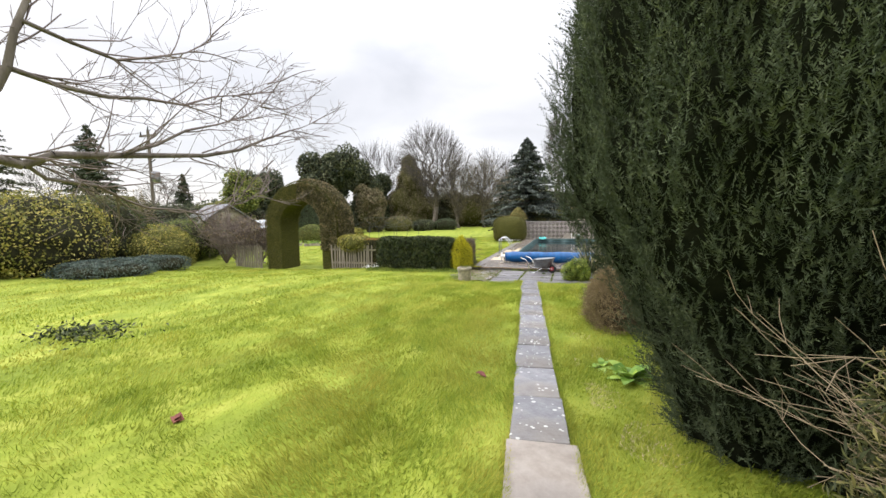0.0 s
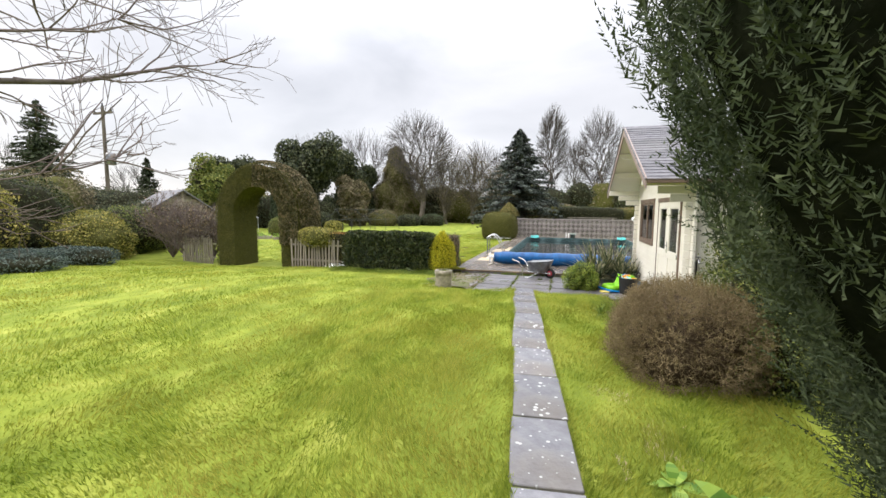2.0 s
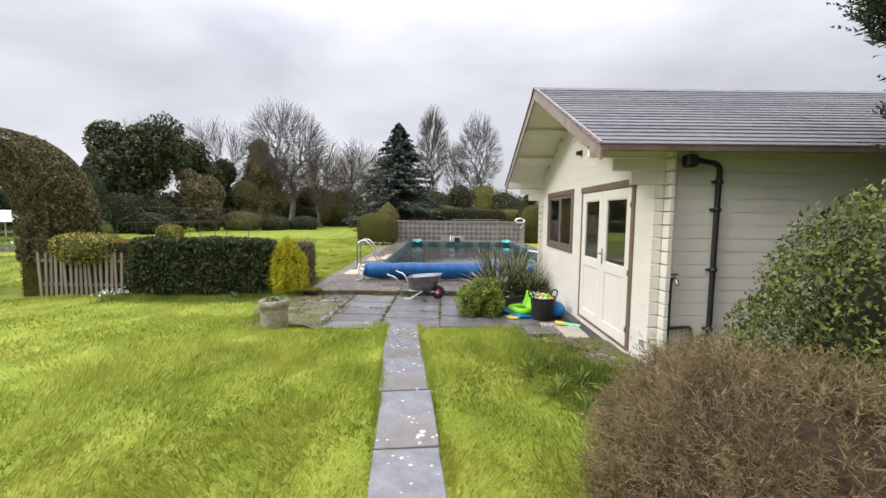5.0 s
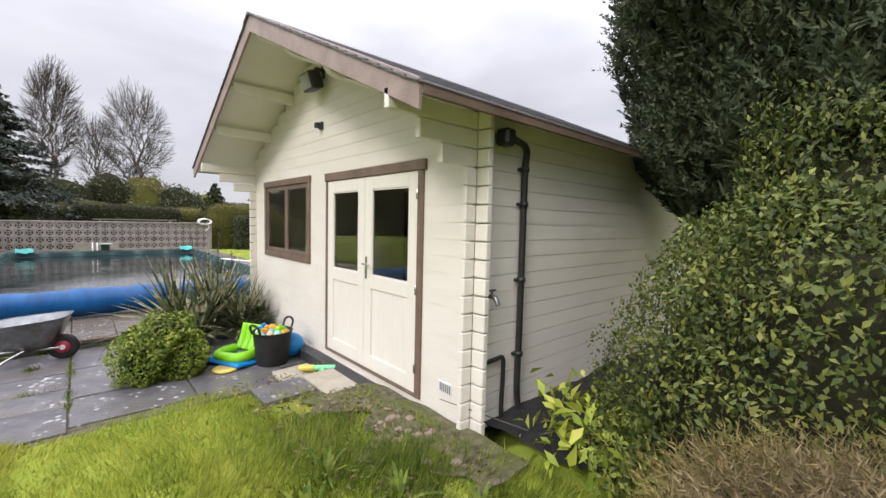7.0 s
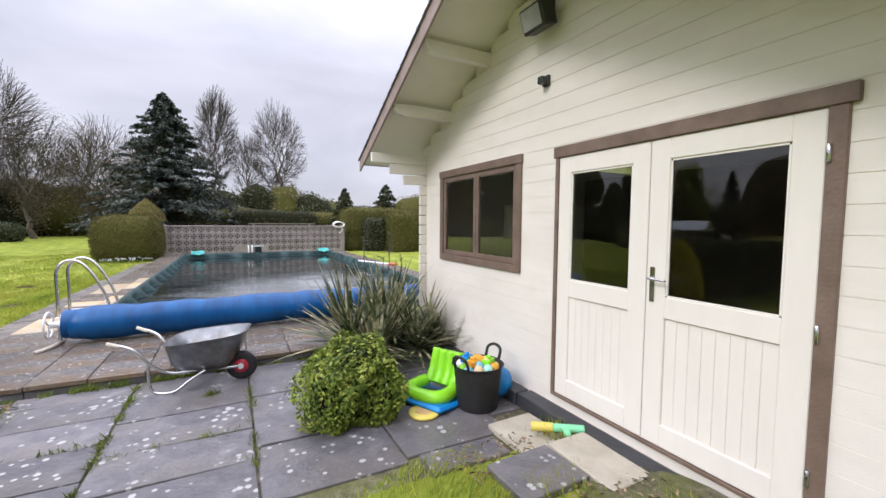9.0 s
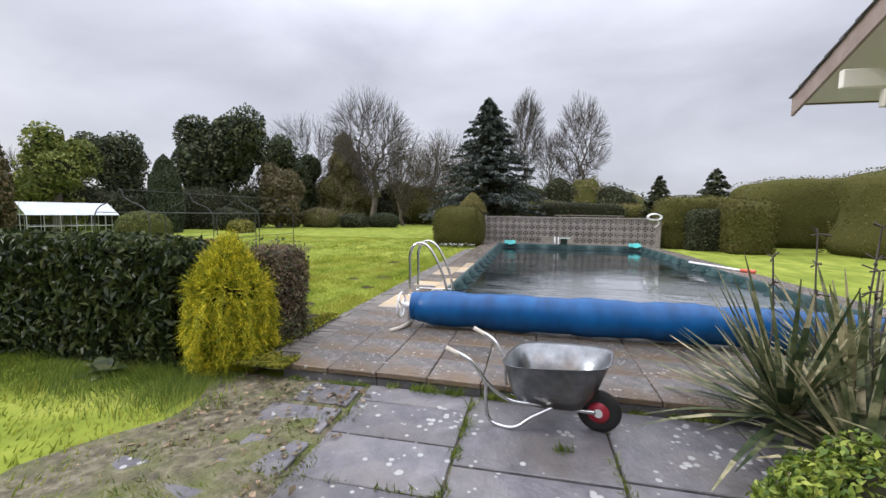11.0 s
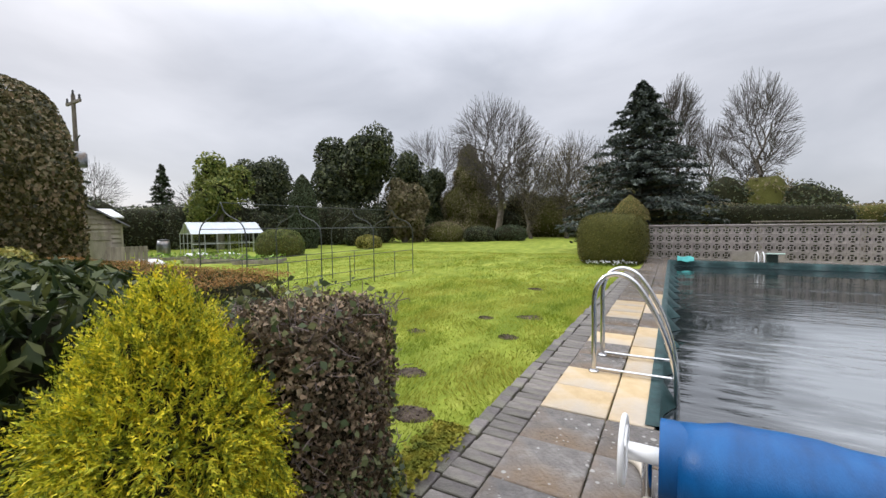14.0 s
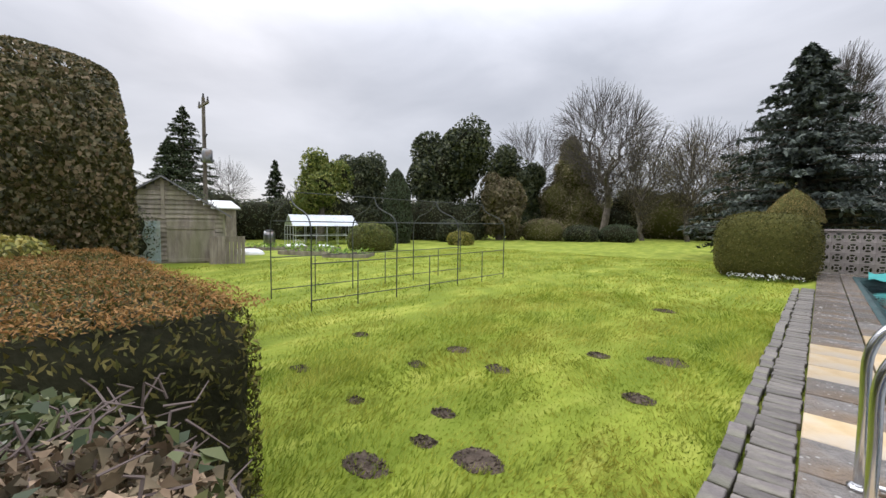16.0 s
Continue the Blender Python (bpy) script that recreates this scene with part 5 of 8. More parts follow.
def bare_tree(at, height, half, seed, label, mat=TWIG, trunk_r=0.2, stem=0.1, twigs=2600, group="bare trees", low=0.14, twig_r=0.015):
    """A leafless tree: limbs fork again and again towards twig ends spread through a domed crown."""
    t = thing("bare_tree", at, label, "tree", group)
    rng = np.random.default_rng(seed)
    D = unit(rng.normal(size=(twigs, 3)))
    amount = rng.random(twigs) ** 0.28 * (1 + 0.13 * lump(D, 3.5, seed))
    mid, up = height * (0.5 + low / 2), height * (0.5 - low / 2)
    fan = 0.4 + 0.6 * smooth(-0.9, 0.1, D[:, 2])
    tips = np.stack([D[:, 0] * half * amount * fan, D[:, 1] * half * amount * fan, mid + D[:, 2] * up * np.where(D[:, 2] < 0, 0.9, 1.0) * amount], 1)
    r_end = trunk_r / twigs ** 0.46
    rows = []

    def limb(node, way, idx):
        Q = tips[idx]
        c = Q.mean(0)
        if len(idx) == 1:
            q = node + (c - node) * 0.5 + rng.normal(size=3) * 0.05 * np.linalg.norm(c - node)
            rows.extend([(*node, r_end, *q, r_end * 0.8), (*q, r_end * 0.8, *c, r_end * 0.5)])
            return
        f = 0.24 if len(idx) > 60 else 0.16
        span = np.linalg.norm(c - node)
        end = node + (c - node) * f + rng.normal(size=3) * 0.025 * span
        bow = node + way * span * f * 0.45 + (end - node) * 0.12 + rng.normal(size=3) * 0.02 * span
        r0 = r_end * len(idx) ** 0.46
        rows.extend([(*node, r0, *bow, r0 * 0.94), (*bow, r0 * 0.94, *end, r0 * 0.88)])
        d = unit(end - bow)
        axis = np.linalg.svd(Q - c, full_matrices=False)[2][0] + 0.35 * rng.normal(size=3)
        order = np.argsort((Q - c) @ axis)
        cutat = int(np.clip(len(idx) * rng.uniform(0.3, 0.7), 1, len(idx) - 1))
        for g in (order[:cutat], order[cutat:]):
            limb(end, d, idx[g])

    top = np.array([0.02 * height * rng.normal(), 0.02 * height * rng.normal(), height * stem])
    rows.append((0, 0, -0.2, trunk_r * 1.25, *(top * 0.5), trunk_r * 1.05))
    rows.append((*(top * 0.5), trunk_r * 1.05, *top, trunk_r))
    limb(top, np.array([0, 0, 1.0]), np.arange(twigs))
    big = [q for q in rows if q[3] > trunk_r * 0.22]
    fine = [q for q in rows if q[3] <= trunk_r * 0.22]
    part("trunk", tubes("trunk", big, BARK, 7), None, t)
    part("crown", tubes("crown", [(*q[:3], max(q[3], twig_r), *q[4:7], max(q[7], twig_r * 0.75)) for q in fine], mat, 3), None, t)
    return t, tips


def crown_tree(at, height, half, count, size, mat, seed, label, name="tree", core=CORE, base=0.25, group=""):
    t = thing(name, at, label, "tree", group)
    rng = np.random.default_rng(seed)
    for k in range(15):
        f = 1 if k == 0 else rng.uniform(0.26, 0.5)
        o = np.zeros(3) if k == 0 else unit(rng.normal(size=3)) * rng.uniform(0.4, 0.8) * np.array(half)
        c = np.array([0, 0, height - half[2]]) + o
        if k > 12:
            c[2] = height * (0.12 + 0.09 * (k - 12))
        clump("c", c, np.array(half) * (0.72 if k == 0 else f), int(count / 12), size * 1.1, mat, t, core, power=2.0, lumps=0.3, lump_k=6.0 / max(half), seed=seed + k, aspect=0.6, tilt=1.0, depth=0.45, core_level=3 if k == 0 else 2, shrink=0.68)
    part("trunk", tubes("trunk", [(0, 0, -0.2, 0.3, 0.05, 0.05, height * 0.4, 0.22), (0.05, 0.05, height * 0.4, 0.22, 0, 0, height * 0.7, 0.12)], BARK, 8), None, t)
    return t


def spruce(at, height, width, seed, label, mat=L_SPRUCE, count=46, name="spruce_tree", droop=0.25, size=0.2):
    t = thing(name, at, label, "conifer", "")
    rng = np.random.default_rng(seed)
    part("trunk", tubes("trunk", [(0, 0, -0.2, 0.02 * height, 0, 0, height * 0.6, 0.012 * height), (0, 0, height * 0.6, 0.012 * height, 0, 0, height, 0.01)], BARK, 8), None, t)
    P, A, rows = [], [], []
    for k in range(count * 6):
        u = rng.random() ** 0.8
        z = height * (0.04 + 0.95 * u)
        L = width * (1 - u) ** 0.8 * rng.uniform(0.65, 1.12) + 0.1
        a = rng.uniform(0, 6.28)
        d = np.array([math.cos(a), math.sin(a), 0.0])
        end = np.array([0, 0, z]) + d * L + np.array([0, 0, L * (0.25 - droop)])
        rows.append((0, 0, z, 0.02 + 0.01 * L, *end, 0.008))
        n = int(16 + 30 * L)
        w = rng.random(n) ** 0.7
        side = np.array([-math.sin(a), math.cos(a), 0])
        q = np.array([0, 0, z]) + d * L * w[:, None] + np.array([0, 0, 1]) * ((0.25 * w - droop * w * w) * L)[:, None]
        q += side * (rng.uniform(-1, 1, n) * 0.22 * L * (1.1 - w))[:, None] + np.array([0, 0, -1]) * (rng.random(n) * 0.16)[:, None]
        P.append(q)
        A.append(np.tile(d, (n, 1)))
    P, A = np.concatenate(P), np.concatenate(A)
    part("limb", tubes("limb", rows, BARK, 4), None, t)
    N = unit(A * 0.3 + np.array([0, 0, 0.9]))
    part("needles", quads("needles", leaf_quads(P, N, size, rng, 0.4, 0.6, A, 0.8), mat), None, t)
    return t


def build_far_trees():
    spruce((-3.95, 37.1, -0.2), 8.8, 4.3, 50, "tall blue-grey spruce behind the pool", size=0.24, count=64)
    B = "tall bare deciduous tree with a fine twiggy crown"
    bare_tree((-2.1, 66, -0.2), 18.2, 2.9, 51, B)
    bare_tree((4.4, 64, -0.2), 16.2, 3.8, 52, B, trunk_r=0.24)
    bare_tree((1.2, 74, -0.2), 15, 2.6, 59, B, twigs=1000)
    bare_tree((-18.7, 54.1, -0.2), 14.9, 5.6, 53, "broad bare deciduous tree with a pale trunk", trunk_r=0.32, twigs=3000, low=0.18, stem=0.16)
    bare_tree((-12.5, 62, -0.2), 12.5, 4.2, 54, B, twigs=1200)
    bare_tree((-8.5, 63, -0.2), 11.5, 4.0, 55, B, twigs=1200)
    bare_tree((-30, 60, -0.2), 15, 6.0, 56, B, twigs=1500)
    bare_tree((-35, 54, -0.2), 13, 4.5, 57, B, twigs=1000)
    bare_tree((-62, 48, -0.3), 9, 4.0, 58, B, twigs=800)
    bare_tree((-75, 40, -0.3), 12, 5.0, 61, B, twigs=800)
    # hazy half-bare trees with brown-olive buds
    for i, (x, y, h, w) in enumerate(((-15.2, 55, 10.8, 3.2), (-12.0, 57, 10.2, 3.0), (-21.5, 60, 10.5, 2.6), (-8.8, 58, 8.5, 2.6), (-17.5, 62, 10, 3.4))):
        t, tips = bare_tree((x, y, -0.2), h, w, 70 + i, "half-bare tree hazy with olive brown buds", group="budding trees", twigs=600, low=0.04, stem=0.08)
        rng = np.random.default_rng(170 + i)
        P = tips[rng.integers(0, len(tips), 9000)] + rng.normal(size=(9000, 3)) * 0.4
        P[:, 2] = np.maximum(P[:, 2], 0.3)
        part("bud_haze", quads("buds", leaf_quads(P, rng.normal(size=(9000, 3)), 0.13, rng, 0.3), L_HAZE), None, t)
    revolve("cone", (0, 0, 0), [(0.2, 3.2), (3, 3.1), (6, 2.4), (8.6, 1.5), (10.4, 0.9), (11.2, 0.1)], 16000, 0.26, L_HAZE, thing("cypress_tree", (-23.8, 58, -0.2), "tall olive brown conical conifer", "conifer"), CORE_OLIVE, lumps=0.35, lump_k=1.8, seed=75, aspect=0.35, depth=0.3)
    D = "dark evergreen tree smothered in ivy"
    crown_tree((-27.6, 42.2, -0.3), 10.4, (3.5, 3.5, 4.3), 30000, 0.27, L_DARKTREE, 80, D, group="ivy trees")
    crown_tree((-29.2, 55.7, -0.3), 10.2, (3.4, 3.4, 4.6), 26000, 0.3, L_DARKTREE, 90, D, group="ivy trees")
    crown_tree((-23.5, 44, -0.3), 6.2, (2.2, 2.2, 3.0), 12000, 0.26, L_HAZE, 95, "olive brown ivy-covered tree", core=CORE_OLIVE)
    G = "round-topped light green evergreen tree"
    crown_tree((-29.4, 30.5, -0.3), 6.2, (1.9, 1.9, 2.3), 15000, 0.2, L_TREEGREEN, 100, G, group="light green trees")
    crown_tree((-30.9, 35.1, -0.3), 7.3, (2.2, 2.2, 2.6), 15000, 0.2, L_DARKTREE, 110, G, group="light green trees")
    revolve("c", (0, 0, 0), [(0, 0.8), (1.5, 1.05), (3.5, 0.85), (4.8, 0.4), (5.2, 0.03)], 8000, 0.15, L_YEW, thing("yew_tree", (-24.6, 33.5, -0.25), "dark upright narrow yew", "conifer"), CORE, lumps=0.08, seed=77)
    spruce((-36.5, 30.5, -0.3), 6.6, 1.6, 78, "thin dark conifer behind the green trees", L_YEW, 30)
    spruce((-40.6, 25.0, -0.3), 10.6, 3.8, 79, "tall dark conifer beside the utility pole", L_YEW, 46)
    spruce((-37.8, 23.4, -0.3), 7.6, 3.3, 83, "dark conifer beyond the shrub border", L_YEW, 40)
    spruce((-44.5, 19.6, -0.3), 12.0, 4.8, 84, "dark drooping conifer at the garden edge", L_DARKTREE, 40)
    # far hedge line and undergrowth
    rng = np.random.default_rng(99)
    belt = [(-34 + 3.2 * i + rng.uniform(-1, 1), 63 - 0.1 * i + rng.uniform(-2, 2), rng.uniform(2.4, 3.6), rng.uniform(3.6, 6.6)) for i in range(14)]
    for i, (x, y, w, h) in enumerate(belt):
        s = thing("far_shrub", (x, y, -0.25), "dark tangled shrub in the boundary belt", "shrub", "boundary shrubs")
        clump("s", (0, 0, h * 0.4), (w, w * 0.8, h * 0.6), 1500, 0.3, L_DARKTREE if i % 3 else L_HAZE, s, CORE if i % 3 else CORE_OLIVE, power=2, lumps=0.2, lump_k=1.5, seed=200 + i, core_level=3, flat_base=0.0)
    for i in range(16):
        x, y = -70 + 2.9 * i, 38 + 1.5 * i + rng.uniform(-1, 1)
        w, h = rng.uniform(2.0, 3.2), rng.uniform(2.4, 4.2) if i > 6 else rng.uniform(3, 4)
        s = thing("far_shrub", (x, y, -0.3), "dark tangled shrub in the boundary belt", "shrub", "boundary shrubs")
        clump("s", (0, 0, h * 0.4), (w, w, h * 0.6), 1300, 0.32, L_DARKTREE, s, CORE, power=2, lumps=0.2, lump_k=1.5, seed=240 + i, core_level=3, flat_base=0.0)
    for i, (x, y, w, h, m, c) in enumerate(((-21, 47, 1.8, 2.0, L_HAZE, CORE_OLIVE), (-18, 48, 1.4, 1.4, L_DARKTREE, CORE), (-15.8, 50, 1.6, 1.6, L_YEW, CORE), (-23.5, 38, 1.2, 1.8, L_DARKTREE, CORE), (-20.5, 35.5, 0.9, 1.0, L_YELLOW, CORE_OLIVE))):
        s = thing("garden_shrub", (x, y, -0.2), "rounded shrub at the edge of the far lawn", "shrub", "far lawn shrubs")
        clump("s", (0, 0, h * 0.4), (w, w, h * 0.6), 3000, 0.13, m, s, c, power=2.2, lumps=0.12, lump_k=2, seed=270 + i, core_level=3, flat_base=0.0)
    s = thing("ball_topiary", (-19.9, 27.8, -0.2), "clipped round green bush by the greenhouse", "topiary")
    clump("s", (0, 0, 0.55), (1.15, 1.15, 0.9), 9000, 0.07, L_PRIVET, s, CORE_OLIVE, power=2.4, lumps=0.05, seed=290, flat_base=0.0, shrink=0.95)
    # dark hedge behind the kitchen garden
    for i in range(9):
        x, y = -38 + 1.55 * i, 23.5 + 2.3 * i
        s = thing("garden_hedge", (x, y, -0.35), "tall dark evergreen hedge behind the greenhouse", "hedge", "kitchen garden hedges")
        clump("s", (0, 0, 1.5), (1.7, 1.9, 1.9 + 0.3 * math.sin(i * 2.1)), 2600, 0.16, L_DARKTREE, s, CORE, power=3.5, lumps=0.12, lump_k=2, seed=340 + i, core_level=3, flat_base=0.0)
    # hedges beyond the pool
    for i, (x, y, w, d, h, m) in enumerate(((6.0, 32.6, 1.25, 1.0, 2.5, L_BOX), (8.2, 33.6, 1.8, 0.9, 2.5, L_BOX), (6.6, 31.4, 1.0, 0.7, 1.9, L_DARKTREE), (1.8, 39, 2.8, 1.2, 2.4, L_DARKTREE), (5.2, 40, 2.5, 1.2, 2.3, L_OCHRE), (-0.6, 41, 1.6, 1.4, 2.6, L_HAZE), (8.8, 40, 2.6, 1.3, 2.6, L_PRIVET), (7.6, 30.5, 0.9, 0.9, 2.2, L_BOX), (13, 36, 3.5, 2, 3.6, L_BOX), (14, 30, 3, 2, 3.6, L_BOX))):
        s = thing("clipped_hedge", (x, y, -0.2), "clipped evergreen hedge block beyond the pool", "hedge", "hedges beyond the pool")
        clump("s", (0, 0, h * 0.46), (w, d, h * 0.54), 5000, 0.09, m, s, CORE_OLIVE if m is not L_DARKTREE else CORE, power=6, lumps=0.07, lump_k=2, seed=300 + i, flat_base=0.0, shrink=0.94)
    # assumed growth, added so the holes of the screen wall come out dark
    for i in range(5):
        s = thing("backing_growth", (-2.6 + 1.6 * i, 32.75, -0.2), "low dark growth added behind the screen wall", "hedge", "growth behind the wall")
        clump("s", (0, 0, 0.55), (0.95, 0.5, 0.72), 2200, 0.09, L_DARKTREE, s, CORE, power=4, lumps=0.1, lump_k=3, seed=330 + i, core_level=3, flat_base=0.0)
    spruce((6.3, 38, -0.2), 4.0, 1.6, 310, "small bushy pine beyond the pool hedges", L_DARKTREE, 26)
    spruce((9.3, 38, -0.2), 4.4, 2.0, 311, "small bushy pine beyond the pool hedges", L_DARKTREE, 26)
    # woodland edge all the way round, behind the walker too
    for i in range(44):
        a = radians(-150 + i * 7.2)
        r = 95 + rng.uniform(-8, 8)
        x, y = -5 + r * math.sin(a), 25 + r * math.cos(a)
        s = thing("far_shrub", (x, y, -0.5), "dark tangled shrub in the boundary belt", "shrub", "boundary shrubs")
        clump("s", (0, 0, 2), (7, 7, rng.uniform(3.0, 5.5)), 700, 0.8, L_DARKTREE if i % 2 else L_HAZE, s, CORE_OLIVE, power=2, lumps=0.2, lump_k=0.8, seed=400 + i, core_level=3, flat_base=0.0)


build_far_trees()


def build_left_border():
    specs = [(-18.3, 9.2, 2.3, 2.2, 2.9, L_YELLOW, 0.16, CORE, "big evergreen shrub with yellow-green leaves"),
             (-19.2, 11.6, 2.0, 1.8, 2.7, L_LAUREL, 0.13, CORE, "dark glossy evergreen laurel in the border"),
             (-18.0, 13.3, 1.7, 1.4, 1.7, L_YELLOW, 0.12, CORE_OLIVE, "low yellow-variegated border shrub"),
             (-19.2, 15.6, 1.6, 1.6, 2.1, L_PRIVET, 0.12, CORE, "leafy mid-green evergreen border shrub"),
             (-22.5, 13.5, 2.6, 2.4, 3.1, L_DARKTREE, 0.15, CORE, "tall dark evergreen border shrub"),
             (-16.6, 11.9, 1.8, 1.0, 0.6, L_JUNIPER, 0.10, CORE, "low spreading grey-green juniper mat"),
             (-15.4, 9.6, 1.6, 1.2, 0.6, L_JUNIPER, 0.10, CORE, "low spreading grey-green juniper mat"),
             (-21, 17.5, 2.5, 2.0, 2.3, L_DARKTREE, 0.15, CORE, "dark shrub behind the fence"),
             (-24, 14.5, 3, 3, 3.6, L_HAZE, 0.18, CORE_OLIVE, "hazy brown shrub behind the border"),
             (-26, 19, 3, 3, 3.2, L_DARKTREE, 0.18, CORE, "dark shrub behind the border")]
    for i, (x, y, w, d, h, m, sz, c, lab) in enumerate(specs):
        s = thing("border_shrub", (x, y, gz(x, y) - 0.05), lab, "shrub", "border shrubs")
        clump("s", (0, 0, h * 0.42), (w, d, h * 0.58), 11000, sz * 0.62, m, s, c, power=2.1, lumps=0.24, lump_k=3.0, seed=500 + i, aspect=0.5, depth=0.2, flat_base=0.0, shrink=0.86)
    for i, (x, y, h) in enumerate(((-15.3, 15.6, 2.3), (-14.4, 15.9, 2.0), (-16.3, 15.7, 2.2))):
        s = thing("twiggy_shrub", (x, y, gz(x, y)), "bare reddish twiggy shrub by the picket fence", "shrub", "twiggy shrubs")
        rng = np.random.default_rng(520 + i)
        segs, tips = [], []
        for k in range(20):
            a = rng.uniform(0, 6.28)
            grow((0, 0, 0), (math.cos(a) * 0.5, math.sin(a) * 0.5, 1), h * 0.55, 0.028, 3, rng, segs, tips, bend=0.25, up=0.1, kids=(2, 4), shrink=0.6, wide=0.5, keep=0.6, steps=3)
        part("crown", tubes("crown", [(*q[:3], max(q[3], 0.010), *q[4:7], max(q[7], 0.008)) for q in segs], TWIG_RED, 3), None, s)
        P = np.array(tips)[rng.integers(0, len(tips), 1200)] + rng.normal(size=(1200, 3)) * 0.12
        part("bud_haze", quads("buds", leaf_quads(P, rng.normal(size=(1200, 3)), 0.07, rng), L_IVYDRY), None, s)
    # picket fence either side of the arch
    fence = thing("picket_fence", (-14.7, 15.35, -0.5), "weathered grey picket fence beside the arch", "fence", "picket fences")
    post_me = prism([(-0.03, 0), (0.03, 0), (0.03, 1.02), (0, 1.08), (-0.03, 1.02)], -0.012, 0.012, "y")
    me = bpy.data.meshes.new("picket")
    post_me.to_mesh(me)
    post_me.free()
    me.materials.append(OLDWOOD)
    for i in range(15):
        o = part("picket", me, None, fence)
        o.matrix_basis = pose(-0.6 + i * 0.105, -0.01, 0.05, 0, random.uniform(-2, 2), 0)
    for z in (0.3, 0.85):
        part("rail", block(-0.75, 0.012, z, 1.05, 0.05, z + 0.07, 0.005), OLDWOOD, fence)
    f2 = thing("picket_fence", (-9.0, 14.93, -0.35), "weathered grey picket fence beside the arch", "fence", "picket fences")
    for i in range(17):
        o = part("picket", me, None, f2)
        o.matrix_basis = pose(-0.75 + i * 0.115, -0.01, 0.02, 0, random.uniform(-3, 3), 0)
    for z in (0.3, 0.85):
        part("rail", block(-0.8, 0.012, z, 1.3, 0.05, z + 0.07, 0.005), OLDWOOD, f2)
    f3 = thing("picket_fence", (-4.27, 14.84, -0.15), "broken old pickets leaning by the ivy hedge", "fence", "picket fences")
    for i in range(6):
        o = part("picket", me, None, f3)
        o.matrix_basis = pose(-0.28 + i * 0.1, 0.02 * (i % 2), 0.0, random.uniform(-6, 2), random.uniform(-7, 9), 0) @ Matrix.Scale(0.78, 4, (0, 0, 1))
    part("rail", block(-0.32, 0.03, 0.5, 0.36, 0.06, 0.57, 0.005), OLDWOOD, f3)
    s = thing("golden_privet", (-8.75, 15.15, -0.3), "golden-green privet bush over the pickets", "shrub")
    clump("s", (0, 0, 1.1), (0.85, 0.5, 0.38), 2600, 0.06, L_YELLOW, s, CORE_OLIVE, power=2.2, lumps=0.15, lump_k=4, seed=530, shrink=0.8)
    part("stems", tubes("stems", [(0.1 * i - 0.3, 0, 0, 0.02, 0.15 * i - 0.4, 0.05, 1.0, 0.012) for i in range(6)], BARK, 5), None, s)


build_left_border()


def build_overhang():
    """The near leafless tree whose branches hang over the lawn."""
    t = thing("bare_tree", (-6.25, 0.3, 0.28), "near leafless tree with long branches over the lawn", "tree", "bare trees")
    rng = np.random.default_rng(600)
    segs, tips = [], []
    limbs = [[(0, 0, 0), (0.1, 0.1, 1.2), (0.2, 0.3, 2.0), (0.5, 1.0, 2.25), (0.95, 2.1, 2.33), (1.0, 2.6, 2.4), (1.0, 3.9, 2.56), (1.05, 5.1, 2.8), (1.2, 6.2, 3.3), (1.3, 6.9, 3.6)],
             [(0.95, 2.3, 2.35), (1.0, 3.0, 2.1), (0.95, 3.6, 1.85), (1.0, 4.4, 1.75), (1.1, 5.2, 2.0), (1.1, 6.0, 2.3)],
             [(0.2, 0.3, 2.0), (0.6, 1.2, 2.6), (0.95, 2.05, 2.75), (1.0, 2.3, 3.2), (1.0, 2.5, 3.9), (1.1, 2.7, 4.8), (1.2, 2.9, 5.8)],
             [(1.0, 2.3, 3.2), (1.0, 3.2, 3.15), (1.0, 4.2, 3.3), (1.0, 5.2, 3.7), (1.1, 6.3, 4.3)],
             [(1.0, 2.45, 3.7), (1.05, 3.3, 3.6), (1.1, 4.2, 4.0), (1.1, 5.0, 4.6)],
             [(1.0, 3.3, 2.5), (1.0, 4.2, 2.95), (1.1, 5.2, 3.35), (1.15, 6.0, 3.9)]]
    for k, pts in enumerate(limbs):
        P = [np.array(p, float) for p in pts]
        r0 = (0.13, 0.022, 0.075, 0.03, 0.025, 0.024)[k]
        n = len(P) - 1
        for i in range(n):
            f = lambda j: max(0.004, r0 * (1 - j / n) ** 0.9)
            if k == 0 and i > 3:
                f = lambda j: max(0.004, 0.05 * (1 - (j - 4) / (n - 4)) ** 0.8)
            mid = (P[i] + P[i + 1]) / 2 + rng.normal(size=3) * 0.035
            segs += [(*P[i], f(i), *mid, f(i + 0.5)), (*mid, f(i + 0.5), *P[i + 1], f(i + 1))]
            if P[i + 1][1] > 2.2:
                for s in range(4):
                    q = P[i] + (P[i + 1] - P[i]) * rng.random()
                    d = unit(P[i + 1] - P[i]) + rng.normal(size=3) * np.array([0.5, 0.45, 0.5])
                    grow(q, d, rng.uniform(0.5, 1.0), 0.011, 2, rng, segs, tips, bend=0.25, up=0.05, kids=(2, 4), shrink=0.62, wide=0.55, keep=0.5, steps=4)
    part("limb", tubes("limb", [q for q in segs if q[3] > 0.02], BARK, 8), None, t)
    part("crown", tubes("crown", [(*q[:3], max(q[3], 0.0035), *q[4:7], max(q[7], 0.003)) for q in segs if q[3] <= 0.02], TWIG_RED, 4), None, t)


build_overhang()

# ---- kitchen garden: pergola, shed, greenhouse, pole ----


